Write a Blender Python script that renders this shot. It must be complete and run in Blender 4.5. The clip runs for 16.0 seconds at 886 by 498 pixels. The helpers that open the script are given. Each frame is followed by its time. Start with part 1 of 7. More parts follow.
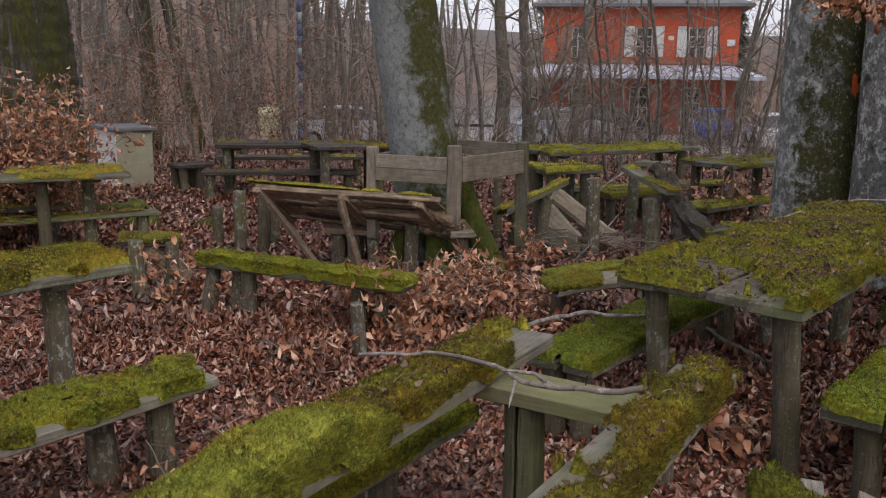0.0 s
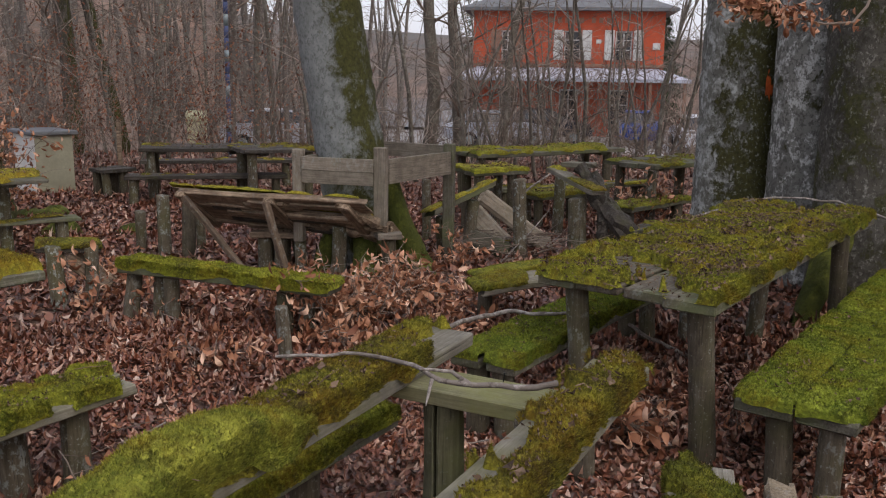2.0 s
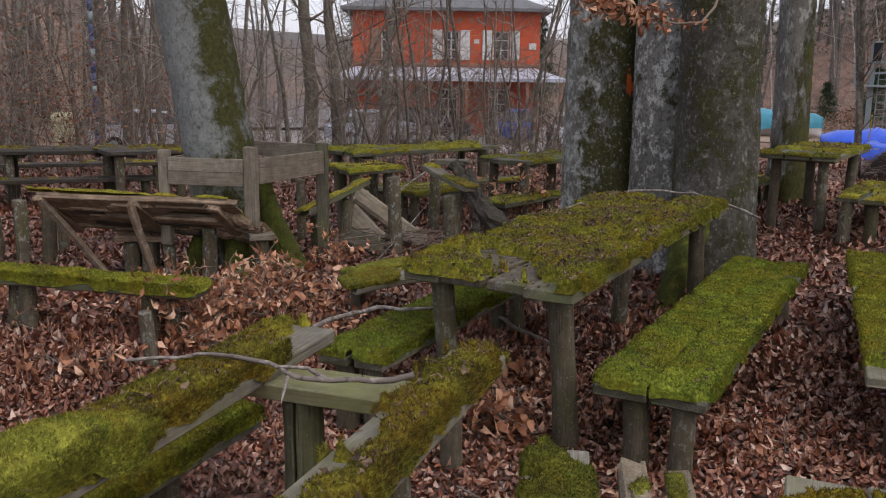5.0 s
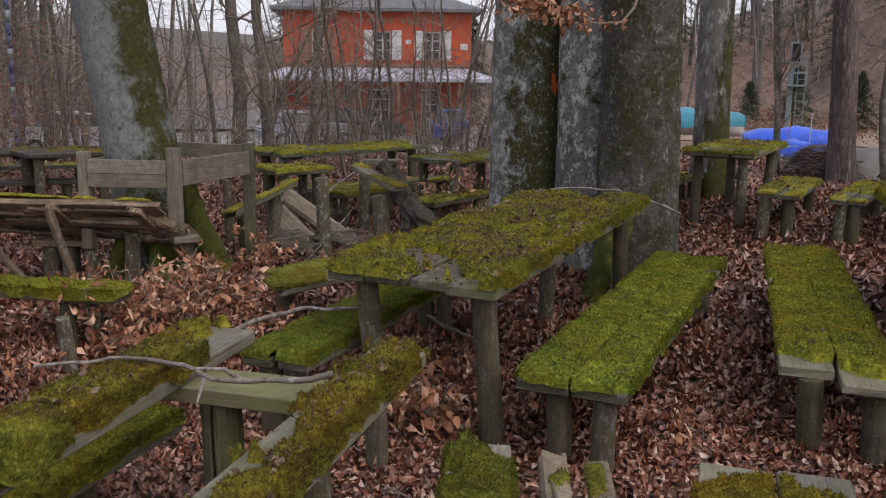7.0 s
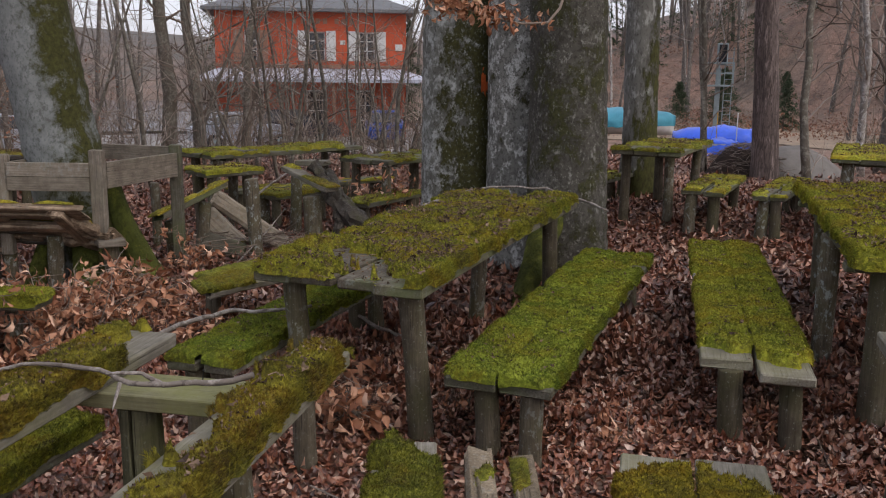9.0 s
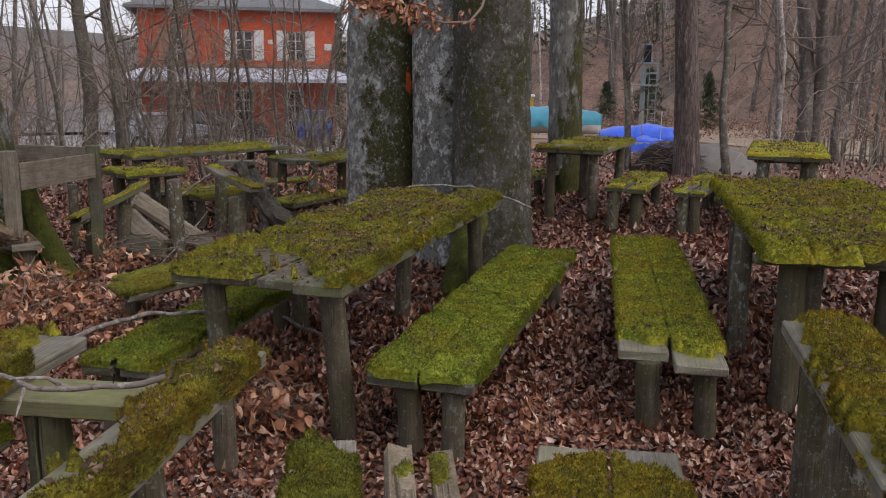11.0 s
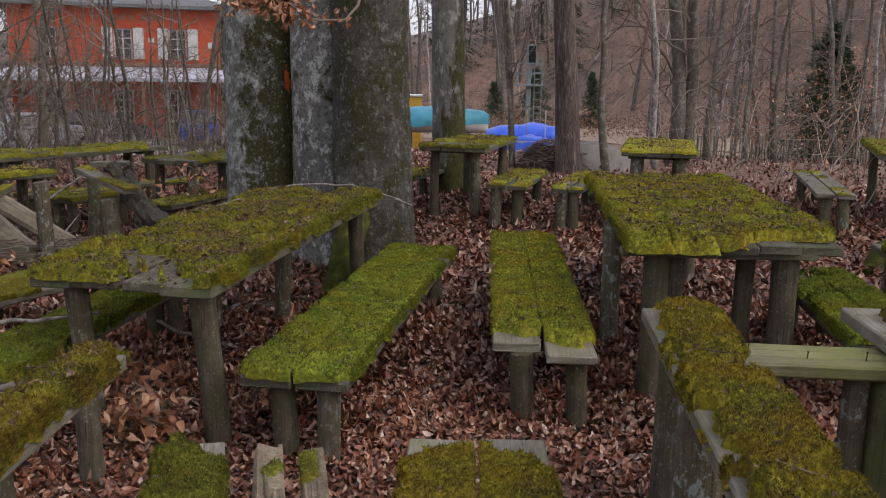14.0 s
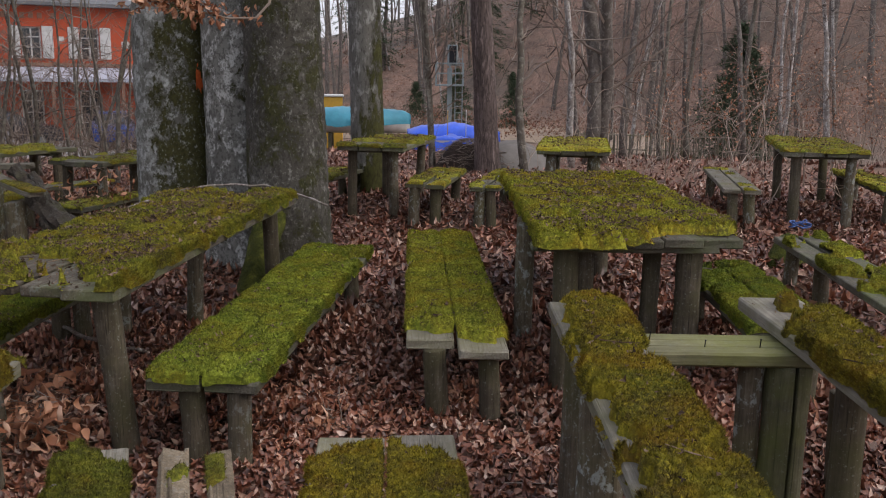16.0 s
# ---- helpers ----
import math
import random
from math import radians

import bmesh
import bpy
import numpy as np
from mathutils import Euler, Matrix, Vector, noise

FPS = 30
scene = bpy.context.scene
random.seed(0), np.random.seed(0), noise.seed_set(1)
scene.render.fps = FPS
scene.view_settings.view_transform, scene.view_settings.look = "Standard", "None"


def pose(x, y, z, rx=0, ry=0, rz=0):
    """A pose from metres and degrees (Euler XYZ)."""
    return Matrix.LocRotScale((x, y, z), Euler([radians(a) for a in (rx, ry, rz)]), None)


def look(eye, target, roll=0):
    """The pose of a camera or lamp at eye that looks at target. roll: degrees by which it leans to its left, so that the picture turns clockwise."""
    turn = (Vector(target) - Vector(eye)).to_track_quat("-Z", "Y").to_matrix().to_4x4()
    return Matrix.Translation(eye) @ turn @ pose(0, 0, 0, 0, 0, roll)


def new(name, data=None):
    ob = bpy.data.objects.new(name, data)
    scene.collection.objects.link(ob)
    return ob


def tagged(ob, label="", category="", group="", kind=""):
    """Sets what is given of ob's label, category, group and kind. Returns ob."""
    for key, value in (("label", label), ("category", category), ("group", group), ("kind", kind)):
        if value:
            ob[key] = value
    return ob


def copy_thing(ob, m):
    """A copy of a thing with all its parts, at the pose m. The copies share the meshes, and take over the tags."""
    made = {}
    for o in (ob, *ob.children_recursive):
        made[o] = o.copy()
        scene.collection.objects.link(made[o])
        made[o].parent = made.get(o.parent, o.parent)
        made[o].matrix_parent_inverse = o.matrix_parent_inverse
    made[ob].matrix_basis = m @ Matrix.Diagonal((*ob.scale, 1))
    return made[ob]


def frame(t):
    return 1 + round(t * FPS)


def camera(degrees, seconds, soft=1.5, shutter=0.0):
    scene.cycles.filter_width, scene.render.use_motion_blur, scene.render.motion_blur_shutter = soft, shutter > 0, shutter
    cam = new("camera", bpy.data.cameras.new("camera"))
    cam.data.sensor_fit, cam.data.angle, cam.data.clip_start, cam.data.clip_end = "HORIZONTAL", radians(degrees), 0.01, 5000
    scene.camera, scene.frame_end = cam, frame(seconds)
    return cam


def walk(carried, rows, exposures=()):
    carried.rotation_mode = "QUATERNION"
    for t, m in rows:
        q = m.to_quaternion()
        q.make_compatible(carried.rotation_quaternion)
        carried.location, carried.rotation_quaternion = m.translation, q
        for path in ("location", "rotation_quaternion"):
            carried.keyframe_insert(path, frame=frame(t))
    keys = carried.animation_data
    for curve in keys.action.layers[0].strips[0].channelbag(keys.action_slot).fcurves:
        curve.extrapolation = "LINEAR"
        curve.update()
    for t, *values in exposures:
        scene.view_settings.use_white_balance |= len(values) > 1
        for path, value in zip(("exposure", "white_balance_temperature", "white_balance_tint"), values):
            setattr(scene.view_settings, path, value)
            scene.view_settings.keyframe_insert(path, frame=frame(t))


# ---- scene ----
cam = camera(53.24, 16.0, soft=1.1)
# seconds, x, y, z, heading to the right, pitch, lean to the left
ROWS = [
    (0.0, 0.0000, 0.0000, 1.6979, -0.985, -11.464, 0.842),
    (0.5, 0.0137, -0.0021, 1.6961, 0.019, -11.362, 0.857),
    (1.0, 0.0275, -0.0045, 1.6944, 1.026, -11.295, 0.869),
    (1.5, 0.0431, -0.0076, 1.6924, 2.180, -11.248, 0.872),
    (2.0, 0.0583, -0.0108, 1.6905, 3.304, -11.213, 0.864),
    (2.5, 0.0753, -0.0148, 1.6883, 4.561, -11.194, 0.845),
    (3.0, 0.0914, -0.0190, 1.6862, 5.766, -11.186, 0.836),
    (3.5, 0.1092, -0.0240, 1.6839, 7.099, -11.173, 0.822),
    (4.0, 0.1256, -0.0291, 1.6817, 8.345, -11.142, 0.791),
    (6.5, 0.1994, -0.0567, 1.6719, 14.036, -11.063, 0.734),
    (7.0, 0.2114, -0.0620, 1.6702, 14.986, -11.026, 0.686),
    (7.5, 0.2240, -0.0679, 1.6685, 15.994, -11.006, 0.650),
    (8.0, 0.2362, -0.0738, 1.6668, 16.974, -10.986, 0.620),
    (8.5, 0.2493, -0.0804, 1.6650, 18.030, -10.956, 0.601),
    (9.0, 0.2614, -0.0868, 1.6633, 19.018, -10.923, 0.607),
    (11.5, 0.3273, -0.1266, 1.6536, 24.592, -10.873, 0.630),
    (12.0, 0.3409, -0.1360, 1.6516, 25.779, -10.858, 0.640),
    (12.5, 0.3529, -0.1446, 1.6497, 26.844, -10.835, 0.657),
    (13.0, 0.3656, -0.1541, 1.6477, 27.992, -10.818, 0.687),
    (13.5, 0.3778, -0.1636, 1.6458, 29.113, -10.816, 0.717),
    (14.0, 0.3913, -0.1745, 1.6436, 30.369, -10.796, 0.732),
    (14.5, 0.4040, -0.1853, 1.6415, 31.571, -10.766, 0.737),
    (15.0, 0.4174, -0.1972, 1.6393, 32.867, -10.738, 0.732),
    (15.5, 0.4294, -0.2083, 1.6372, 34.044, -10.732, 0.724),
    (16.0, 0.4416, -0.2201, 1.6351, 35.276, -10.722, 0.714),
]
walk(cam, [(t, pose(x, y, z, 90 + pitch, 0, -turn) @ pose(0, 0, 0, 0, 0, lean)) for t, x, y, z, turn, pitch, lean in ROWS])

# ---- light ----
world = bpy.data.worlds.new("overcast_sky")
scene.world = world
world.use_nodes = True
wn = world.node_tree.nodes
sky = wn.new("ShaderNodeTexSky")
sky.sky_type = "NISHITA"
sky.sun_disc = False
sky.sun_elevation, sky.sun_rotation = radians(42), radians(150)
sky.air_density, sky.dust_density, sky.ozone_density = 1.0, 4.0, 1.0
veil = wn.new("ShaderNodeMix")
veil.data_type = "RGBA"
veil.inputs[0].default_value = 0.6
veil.inputs[7].default_value = (5.85, 5.75, 6.55, 1)
world.node_tree.links.new(sky.outputs[0], veil.inputs[6])
world.node_tree.links.new(veil.outputs[2], wn["Background"].inputs["Color"])
wn["Background"].inputs["Strength"].default_value = 0.15
sun = new("sun", bpy.data.lights.new("sun", "SUN"))
sun.data.energy, sun.data.angle, sun.data.color = 0.6, radians(40), (1.0, 0.97, 0.93)
sun.matrix_world = look((0, 0, 30), (-9, 15, 0))
scene.view_settings.exposure = 0.38

# ---- number helpers ----
rng = np.random.default_rng(7)
random.seed(7)


def smooth(a, b, x):
    t = np.clip((x - a) / (b - a), 0, 1)
    return t * t * (3 - 2 * t)


def hashed(i, j, k, seed):
    h = (i.astype(np.int64) * 374761393 + j.astype(np.int64) * 668265263 + k.astype(np.int64) * 2147483647 + seed * 974634777) & 0xFFFFFFFF
    h = ((h ^ (h >> 13)) * 1274126177) & 0xFFFFFFFF
    return ((h ^ (h >> 16)) & 0xFFFFFF) / 0xFFFFFF


def value_noise(p, seed=0):
    p = np.asarray(p, float)
    c = np.floor(p).astype(np.int64)
    f = p - c
    f = f * f * (3 - 2 * f)
    out = 0
    for a in (0, 1):
        for b in (0, 1):
            for g in (0, 1):
                w = (f[:, 0] if a else 1 - f[:, 0]) * (f[:, 1] if b else 1 - f[:, 1]) * (f[:, 2] if g else 1 - f[:, 2])
                out = out + w * hashed(c[:, 0] + a, c[:, 1] + b, c[:, 2] + g, seed)
    return out


def fbm(p, octaves=4, seed=0):
    p = np.asarray(p, float)
    total, amp, norm = 0, 1.0, 0
    for o in range(octaves):
        total = total + amp * value_noise(p * 2 ** o + 17.3 * o, seed + o)
        norm += amp
        amp *= 0.5
    return total / norm


def ground_z(x, y):
    x, y = np.asarray(x, float), np.asarray(y, float)
    s, r = 0.8 * x - 0.3 * y, np.hypot(x, y)
    az = np.degrees(np.arctan2(x, y))
    z = 0.1 * smooth(1.6, 2.6, s) + 0.1 * smooth(8, 10, r) * smooth(-0.5, 1.5, s) - 1.2 * smooth(15, 36, r)
    start = np.interp(az, [-180, -40, -12, -9, 5, 12, 30, 42, 52, 70, 180], [60, 46, 52, 100, 100, 85, 64, 56, 44, 38, 60])
    high = np.interp(az, [-180, -40, -12, -5, 6, 18, 26, 34, 42, 60, 180], [6, 17, 16, 13, 11, 10, 9, 14, 24, 32, 6])
    z = z + high * (1 - np.exp(-np.maximum(r - start, 0) / 34.0)) * smooth(0, 12, r - start)
    return z + 0.05 * (fbm(np.stack([x * 0.7, y * 0.7, 0 * x], -1).reshape(-1, 3), 3, 5).reshape(np.shape(x)) - 0.5)


def gz(x, y):
    return float(ground_z(np.array([x]), np.array([y]))[0])


def mesh_of(name, verts, faces, mat, smooth_shade=False):
    """A mesh from an array of points and a list of arrays of faces, all of one array having the same corner count."""
    if not isinstance(faces, list):
        faces = [faces]
    faces = [np.asarray(f, np.int32) for f in faces if len(f)]
    me = bpy.data.meshes.new(name)
    verts = np.asarray(verts, np.float32)
    me.vertices.add(len(verts))
    me.vertices.foreach_set("co", verts.ravel())
    loops = np.concatenate([f.ravel() for f in faces])
    sizes = np.concatenate([np.full(len(f), f.shape[1], np.int32) for f in faces])
    me.loops.add(len(loops))
    me.loops.foreach_set("vertex_index", loops)
    me.polygons.add(len(sizes))
    me.polygons.foreach_set("loop_start", np.concatenate([[0], np.cumsum(sizes)[:-1]]).astype(np.int32))
    me.update(calc_edges=True)
    me.validate()
    me.polygons.foreach_set("use_smooth", np.full(len(me.polygons), bool(smooth_shade)))
    if mat:
        me.materials.append(mat)
    return me


class Soup:
    """Gathers points and faces of many pieces into one mesh."""

    def __init__(self):
        self.v, self.q, self.t, self.n = [], [], [], 0

    def add(self, v, q=None, t=None):
        v = np.asarray(v, float)
        if q is not None and len(q):
            self.q.append(np.asarray(q) + self.n)
        if t is not None and len(t):
            self.t.append(np.asarray(t) + self.n)
        self.v.append(v)
        self.n += len(v)

    def mesh(self, name, mat, smooth_shade=False):
        f = []
        if self.q:
            f.append(np.concatenate(self.q))
        if self.t:
            f.append(np.concatenate(self.t))
        return mesh_of(name, np.concatenate(self.v), f, mat, smooth_shade)


def part(name, me, parent, label="", m=None):
    ob = new(name, me)
    ob.parent = parent
    if m is not None:
        ob.matrix_basis = m
    if label:
        ob["label"] = label
    return ob


def thing(name, label, category, m=None, me=None, group="", kind=""):
    ob = new(name, me)
    if m is not None:
        ob.matrix_basis = m
    return tagged(ob, label, category, group, kind)


# ---- shape helpers ----
def tube(path, radii, sides=8, rough=0.0, seed=0, cap=True, flat=None):
    """A tapered tube along a path of points, as points, quads and triangles."""
    path, radii = np.asarray(path, float), np.asarray(radii, float)
    n = len(path)
    tan = np.gradient(path, axis=0)
    tan /= np.linalg.norm(tan, axis=1)[:, None] + 1e-9
    ref = np.array([0.0, 0, 1]) if abs(tan[0, 2]) < 0.9 else np.array([1.0, 0, 0])
    u = np.cross(tan, ref)
    u /= np.linalg.norm(u, axis=1)[:, None] + 1e-9
    w = np.cross(tan, u)
    a = np.arange(sides) * 2 * np.pi / sides
    r = radii[:, None] * np.ones(sides)
    if rough:
        q = np.stack([np.cos(a)[None] * 2 + 0 * r, np.sin(a)[None] * 2 + 0 * r, np.arange(n)[:, None] * 0.5 + 0 * r], -1).reshape(-1, 3)
        r = r * (1 + rough * (fbm(q + seed * 3.7, 3, seed).reshape(n, sides) - 0.5))
    v = path[:, None] + r[..., None] * (np.cos(a)[None, :, None] * u[:, None] + np.sin(a)[None, :, None] * w[:, None])
    i, j = np.meshgrid(np.arange(n - 1), np.arange(sides), indexing="ij")
    j2 = (j + 1) % sides
    q = np.stack([i * sides + j, i * sides + j2, (i + 1) * sides + j2, (i + 1) * sides + j], -1).reshape(-1, 4)
    v = v.reshape(-1, 3)
    t = None
    if cap:
        v = np.concatenate([v, path[:1], path[-1:]])
        k = np.arange(sides)
        k2 = (k + 1) % sides
        t = np.concatenate([np.stack([k2, k, np.full(sides, n * sides)], -1), np.stack([(n - 1) * sides + k, (n - 1) * sides + k2, np.full(sides, n * sides + 1)], -1)])
    return v, q, t


def board(length, width, thick, seed=0, bevel=0.006, warp=0.006, ragged=0.0, segs=14):
    """A plank along x from 0 to length, its upper face at z = 0, with worn edges, a slight warp and, if asked, ragged ends."""
    b, h, w = bevel, thick, width / 2
    ring = np.array([(-w + b, 0), (w - b, 0), (w, -b), (w, -h + b), (w - b, -h), (-w + b, -h), (-w, -h + b), (-w, -b)])
    x = np.concatenate([[0, b], np.linspace(b, length - b, segs)[1:-1], [length - b, length]])
    n = len(x)
    v = np.zeros((n, 8, 3))
    v[..., 0] = x[:, None]
    v[..., 1], v[..., 2] = ring[:, 0], ring[:, 1]
    v[0, :, 1] *= 1 - b / w
    v[-1, :, 1] *= 1 - b / w
    v[[0, -1], :, 2] = -h / 2 + (v[[0, -1], :, 2] + h / 2) * (1 - 2 * b / h)
    s = x / max(length, 0.1)
    warp = warp * min(1.0, length / 2)
    bend = warp * (fbm(np.stack([s * 2.3, 0 * s, 0 * s + seed], -1), 2, seed) - 0.5) * 2
    side = warp * (fbm(np.stack([s * 2.9, 0 * s + 5, 0 * s + seed], -1), 2, seed + 9) - 0.5) * 2
    v[..., 2] += bend[:, None]
    v[..., 1] += side[:, None]
    v += 0.003 * (value_noise(v.reshape(-1, 3) * 23 + seed, seed).reshape(n, 8)[..., None] - 0.5)
    if ragged:
        jag = ragged * value_noise(np.stack([np.arange(8) * 1.7, np.full(8, seed), np.zeros(8)], -1), seed)
        v[0, :, 0] += jag
        v[1, :, 0] += jag
        v[-1, :, 0] -= jag[::-1]
        v[-2, :, 0] -= jag[::-1]
    i, j = np.meshgrid(np.arange(n - 1), np.arange(8), indexing="ij")
    j2 = (j + 1) % 8
    q = np.stack([i * 8 + j2, i * 8 + j, (i + 1) * 8 + j, (i + 1) * 8 + j2], -1).reshape(-1, 4)
    ends = np.array([[0, 1, 2, 3, 4, 5, 6, 7], [(n - 1) * 8 + k for k in range(7, -1, -1)]])
    return v.reshape(-1, 3), q, ends


def board_mesh(name, length, width, thick, mat, seed=0, **kw):
    v, q, e = board(length, width, thick, seed, **kw)
    return mesh_of(name, v, [q, e], mat)


def box_arrays(x0, x1, y0, y1, z0, z1):
    v = np.array([(x, y, z) for z in (z0, z1) for y in (y0, y1) for x in (x0, x1)], float)
    q = np.array([(0, 2, 3, 1), (4, 5, 7, 6), (0, 1, 5, 4), (2, 6, 7, 3), (0, 4, 6, 2), (1, 3, 7, 5)])
    return v, q


def box_mesh(name, x0, x1, y0, y1, z0, z1, mat, bevel=0.01):
    bm = bmesh.new()
    v, q = box_arrays(x0, x1, y0, y1, z0, z1)
    vs = [bm.verts.new(p) for p in v]
    for f in q:
        bm.faces.new([vs[k] for k in f])
    if bevel:
        bmesh.ops.bevel(bm, geom=bm.edges[:], offset=bevel, segments=1, affect="EDGES", profile=0.5)
    me = bpy.data.meshes.new(name)
    bm.to_mesh(me)
    bm.free()
    me.materials.append(mat)
    return me


def spun(name, profile, mat, sides=16):
    """A turned shape from a list of (radius, z)."""
    v, q, t = tube([(0, 0, z) for _, z in profile], [r for r, _ in profile], sides)
    return mesh_of(name, v, [q, t], mat, True)


def leaf_soup(centres, size, tilt=0.5, curl=0.25, seed=0, narrow=0.6, rows=3):
    """Folded and curled oval leaves: a pointed base and tip, and rows of three points between."""
    r = np.random.default_rng(seed)
    n = len(centres)
    L = size * r.uniform(0.55, 1.25, n)
    W = L * narrow * r.uniform(0.65, 1.15, n)
    fold, bend, twist = r.uniform(-0.3, 1.0, n), r.uniform(-curl, curl * 1.6, n), r.normal(0, 0.45, n)
    s = np.linspace(0, 1, rows + 2)
    wide = np.sin(np.pi * s ** 0.85) ** 0.8
    pts = [np.stack([-L / 2, 0 * L, 4 * bend * L * 0.25], -1)]
    for k in range(1, rows + 1):
        x = (s[k] - 0.5) * L
        zc = 4 * bend * L * (s[k] - 0.5) ** 2 - 0.0 * L
        half = wide[k] * W / 2
        for side in (-1, 0, 1):
            lift = abs(side) * fold * half + side * twist * half * (s[k] - 0.5) * 2
            pts.append(np.stack([x, side * half * np.cos(np.clip(fold, 0, 1)), zc + lift], -1))
    pts.append(np.stack([L / 2, 0 * L, 4 * bend * L * 0.25 * r.uniform(0.3, 1.5, n)], -1))
    p = np.stack(pts, 1)
    a, b, c = r.uniform(0, 2 * np.pi, n), r.normal(0, tilt, n), r.normal(0, tilt, n)
    ca, sa, cb, sb, cc, sc = (f(q)[:, None] for q in (a, b, c) for f in (np.cos, np.sin))
    x, y, z = p[..., 0], p[..., 1], p[..., 2]
    y, z = y * cb - z * sb, y * sb + z * cb
    x, z = x * cc + z * sc, -x * sc + z * cc
    x, y = x * ca - y * sa, x * sa + y * ca
    v = np.stack([x, y, z], -1) + np.asarray(centres)[:, None]
    m = 3 * rows + 2
    tri = [(0, 2, 1), (0, 3, 2)]
    for k in range(rows - 1):
        o = 1 + 3 * k
        tri += [(o, o + 1, o + 4), (o, o + 4, o + 3), (o + 1, o + 2, o + 5), (o + 1, o + 5, o + 4)]
    o = 1 + 3 * (rows - 1)
    tri += [(o, o + 1, m - 1), (o + 1, o + 2, m - 1)]
    t = (np.arange(n)[:, None, None] * m + np.array(tri)[None]).reshape(-1, 3)
    return v.reshape(-1, 3), t


# ---- materials ----
def material(name, rough=0.9, metal=0.0, colour=(0.5, 0.5, 0.5)):
    m = bpy.data.materials.new(name)
    m.use_nodes = True
    b = m.node_tree.nodes["Principled BSDF"]
    b.inputs["Roughness"].default_value, b.inputs["Metallic"].default_value = rough, metal
    b.inputs["Base Color"].default_value = (*colour, 1)
    b.inputs["Specular IOR Level"].default_value = 0.25
    return m


class Nodes:
    def __init__(self, m):
        self.t = m.node_tree
        self.b = self.t.nodes["Principled BSDF"]

    def add(self, kind, **kw):
        n = self.t.nodes.new(kind)
        for k, v in kw.items():
            if k in ("data_type", "blend_type", "operation", "feature", "noise_dimensions"):
                if k == "data_type":
                    n.data_type = v
                elif k == "blend_type":
                    n.blend_type = v
                elif k == "operation":
                    n.operation = v
                elif k == "feature":
                    n.feature = v
            else:
                n.inputs[k].default_value = v
        return n

    def link(self, a, b):
        self.t.links.new(a, b)

    def coords(self, scale=(1, 1, 1), world_space=True):
        src = self.add("ShaderNodeNewGeometry").outputs["Position"] if world_space else self.add("ShaderNodeTexCoord").outputs["Object"]
        m = self.add("ShaderNodeMapping")
        m.inputs["Scale"].default_value = scale
        self.link(src, m.inputs["Vector"])
        return m.outputs[0]

    def noise(self, vec, scale, detail=4.0, rough=0.6, distort=0.0):
        n = self.add("ShaderNodeTexNoise")
        n.inputs["Scale"].default_value, n.inputs["Detail"].default_value = scale, detail
        n.inputs["Roughness"].default_value, n.inputs["Distortion"].default_value = rough, distort
        self.link(vec, n.inputs["Vector"])
        return n.outputs["Fac"]

    def ramp(self, fac, stops):
        r = self.add("ShaderNodeValToRGB")
        e = r.color_ramp.elements
        while len(e) < len(stops):
            e.new(0.5)
        for k, (p, c) in zip(e, stops):
            k.position, k.color = p, (*c, 1) if len(c) == 3 else c
        self.link(fac, r.inputs["Fac"])
        return r.outputs["Color"]

    def grey(self, fac, a, b):
        return self.ramp(fac, [(a, (0, 0, 0)), (b, (1, 1, 1))])

    def mix(self, fac, a, b, how="MIX"):
        n = self.add("ShaderNodeMix", data_type="RGBA", blend_type=how)
        for s, v in ((n.inputs["Factor"], fac), (n.inputs["A"] if False else n.inputs[6], a), (n.inputs[7], b)):
            if isinstance(v, (int, float)):
                s.default_value = v
            elif isinstance(v, tuple):
                s.default_value = (*v, 1)
            else:
                self.link(v, s)
        return n.outputs[2]

    def bump(self, height, strength=0.4, distance=0.01):
        n = self.add("ShaderNodeBump")
        n.inputs["Strength"].default_value, n.inputs["Distance"].default_value = strength, distance
        self.link(height, n.inputs["Height"])
        self.link(n.outputs[0], self.b.inputs["Normal"])

    def colour(self, c):
        self.link(c, self.b.inputs["Base Color"])

    def random(self, island=False):
        if island:
            return self.add("ShaderNodeNewGeometry").outputs["Random Per Island"]
        return self.add("ShaderNodeObjectInfo").outputs["Random"]


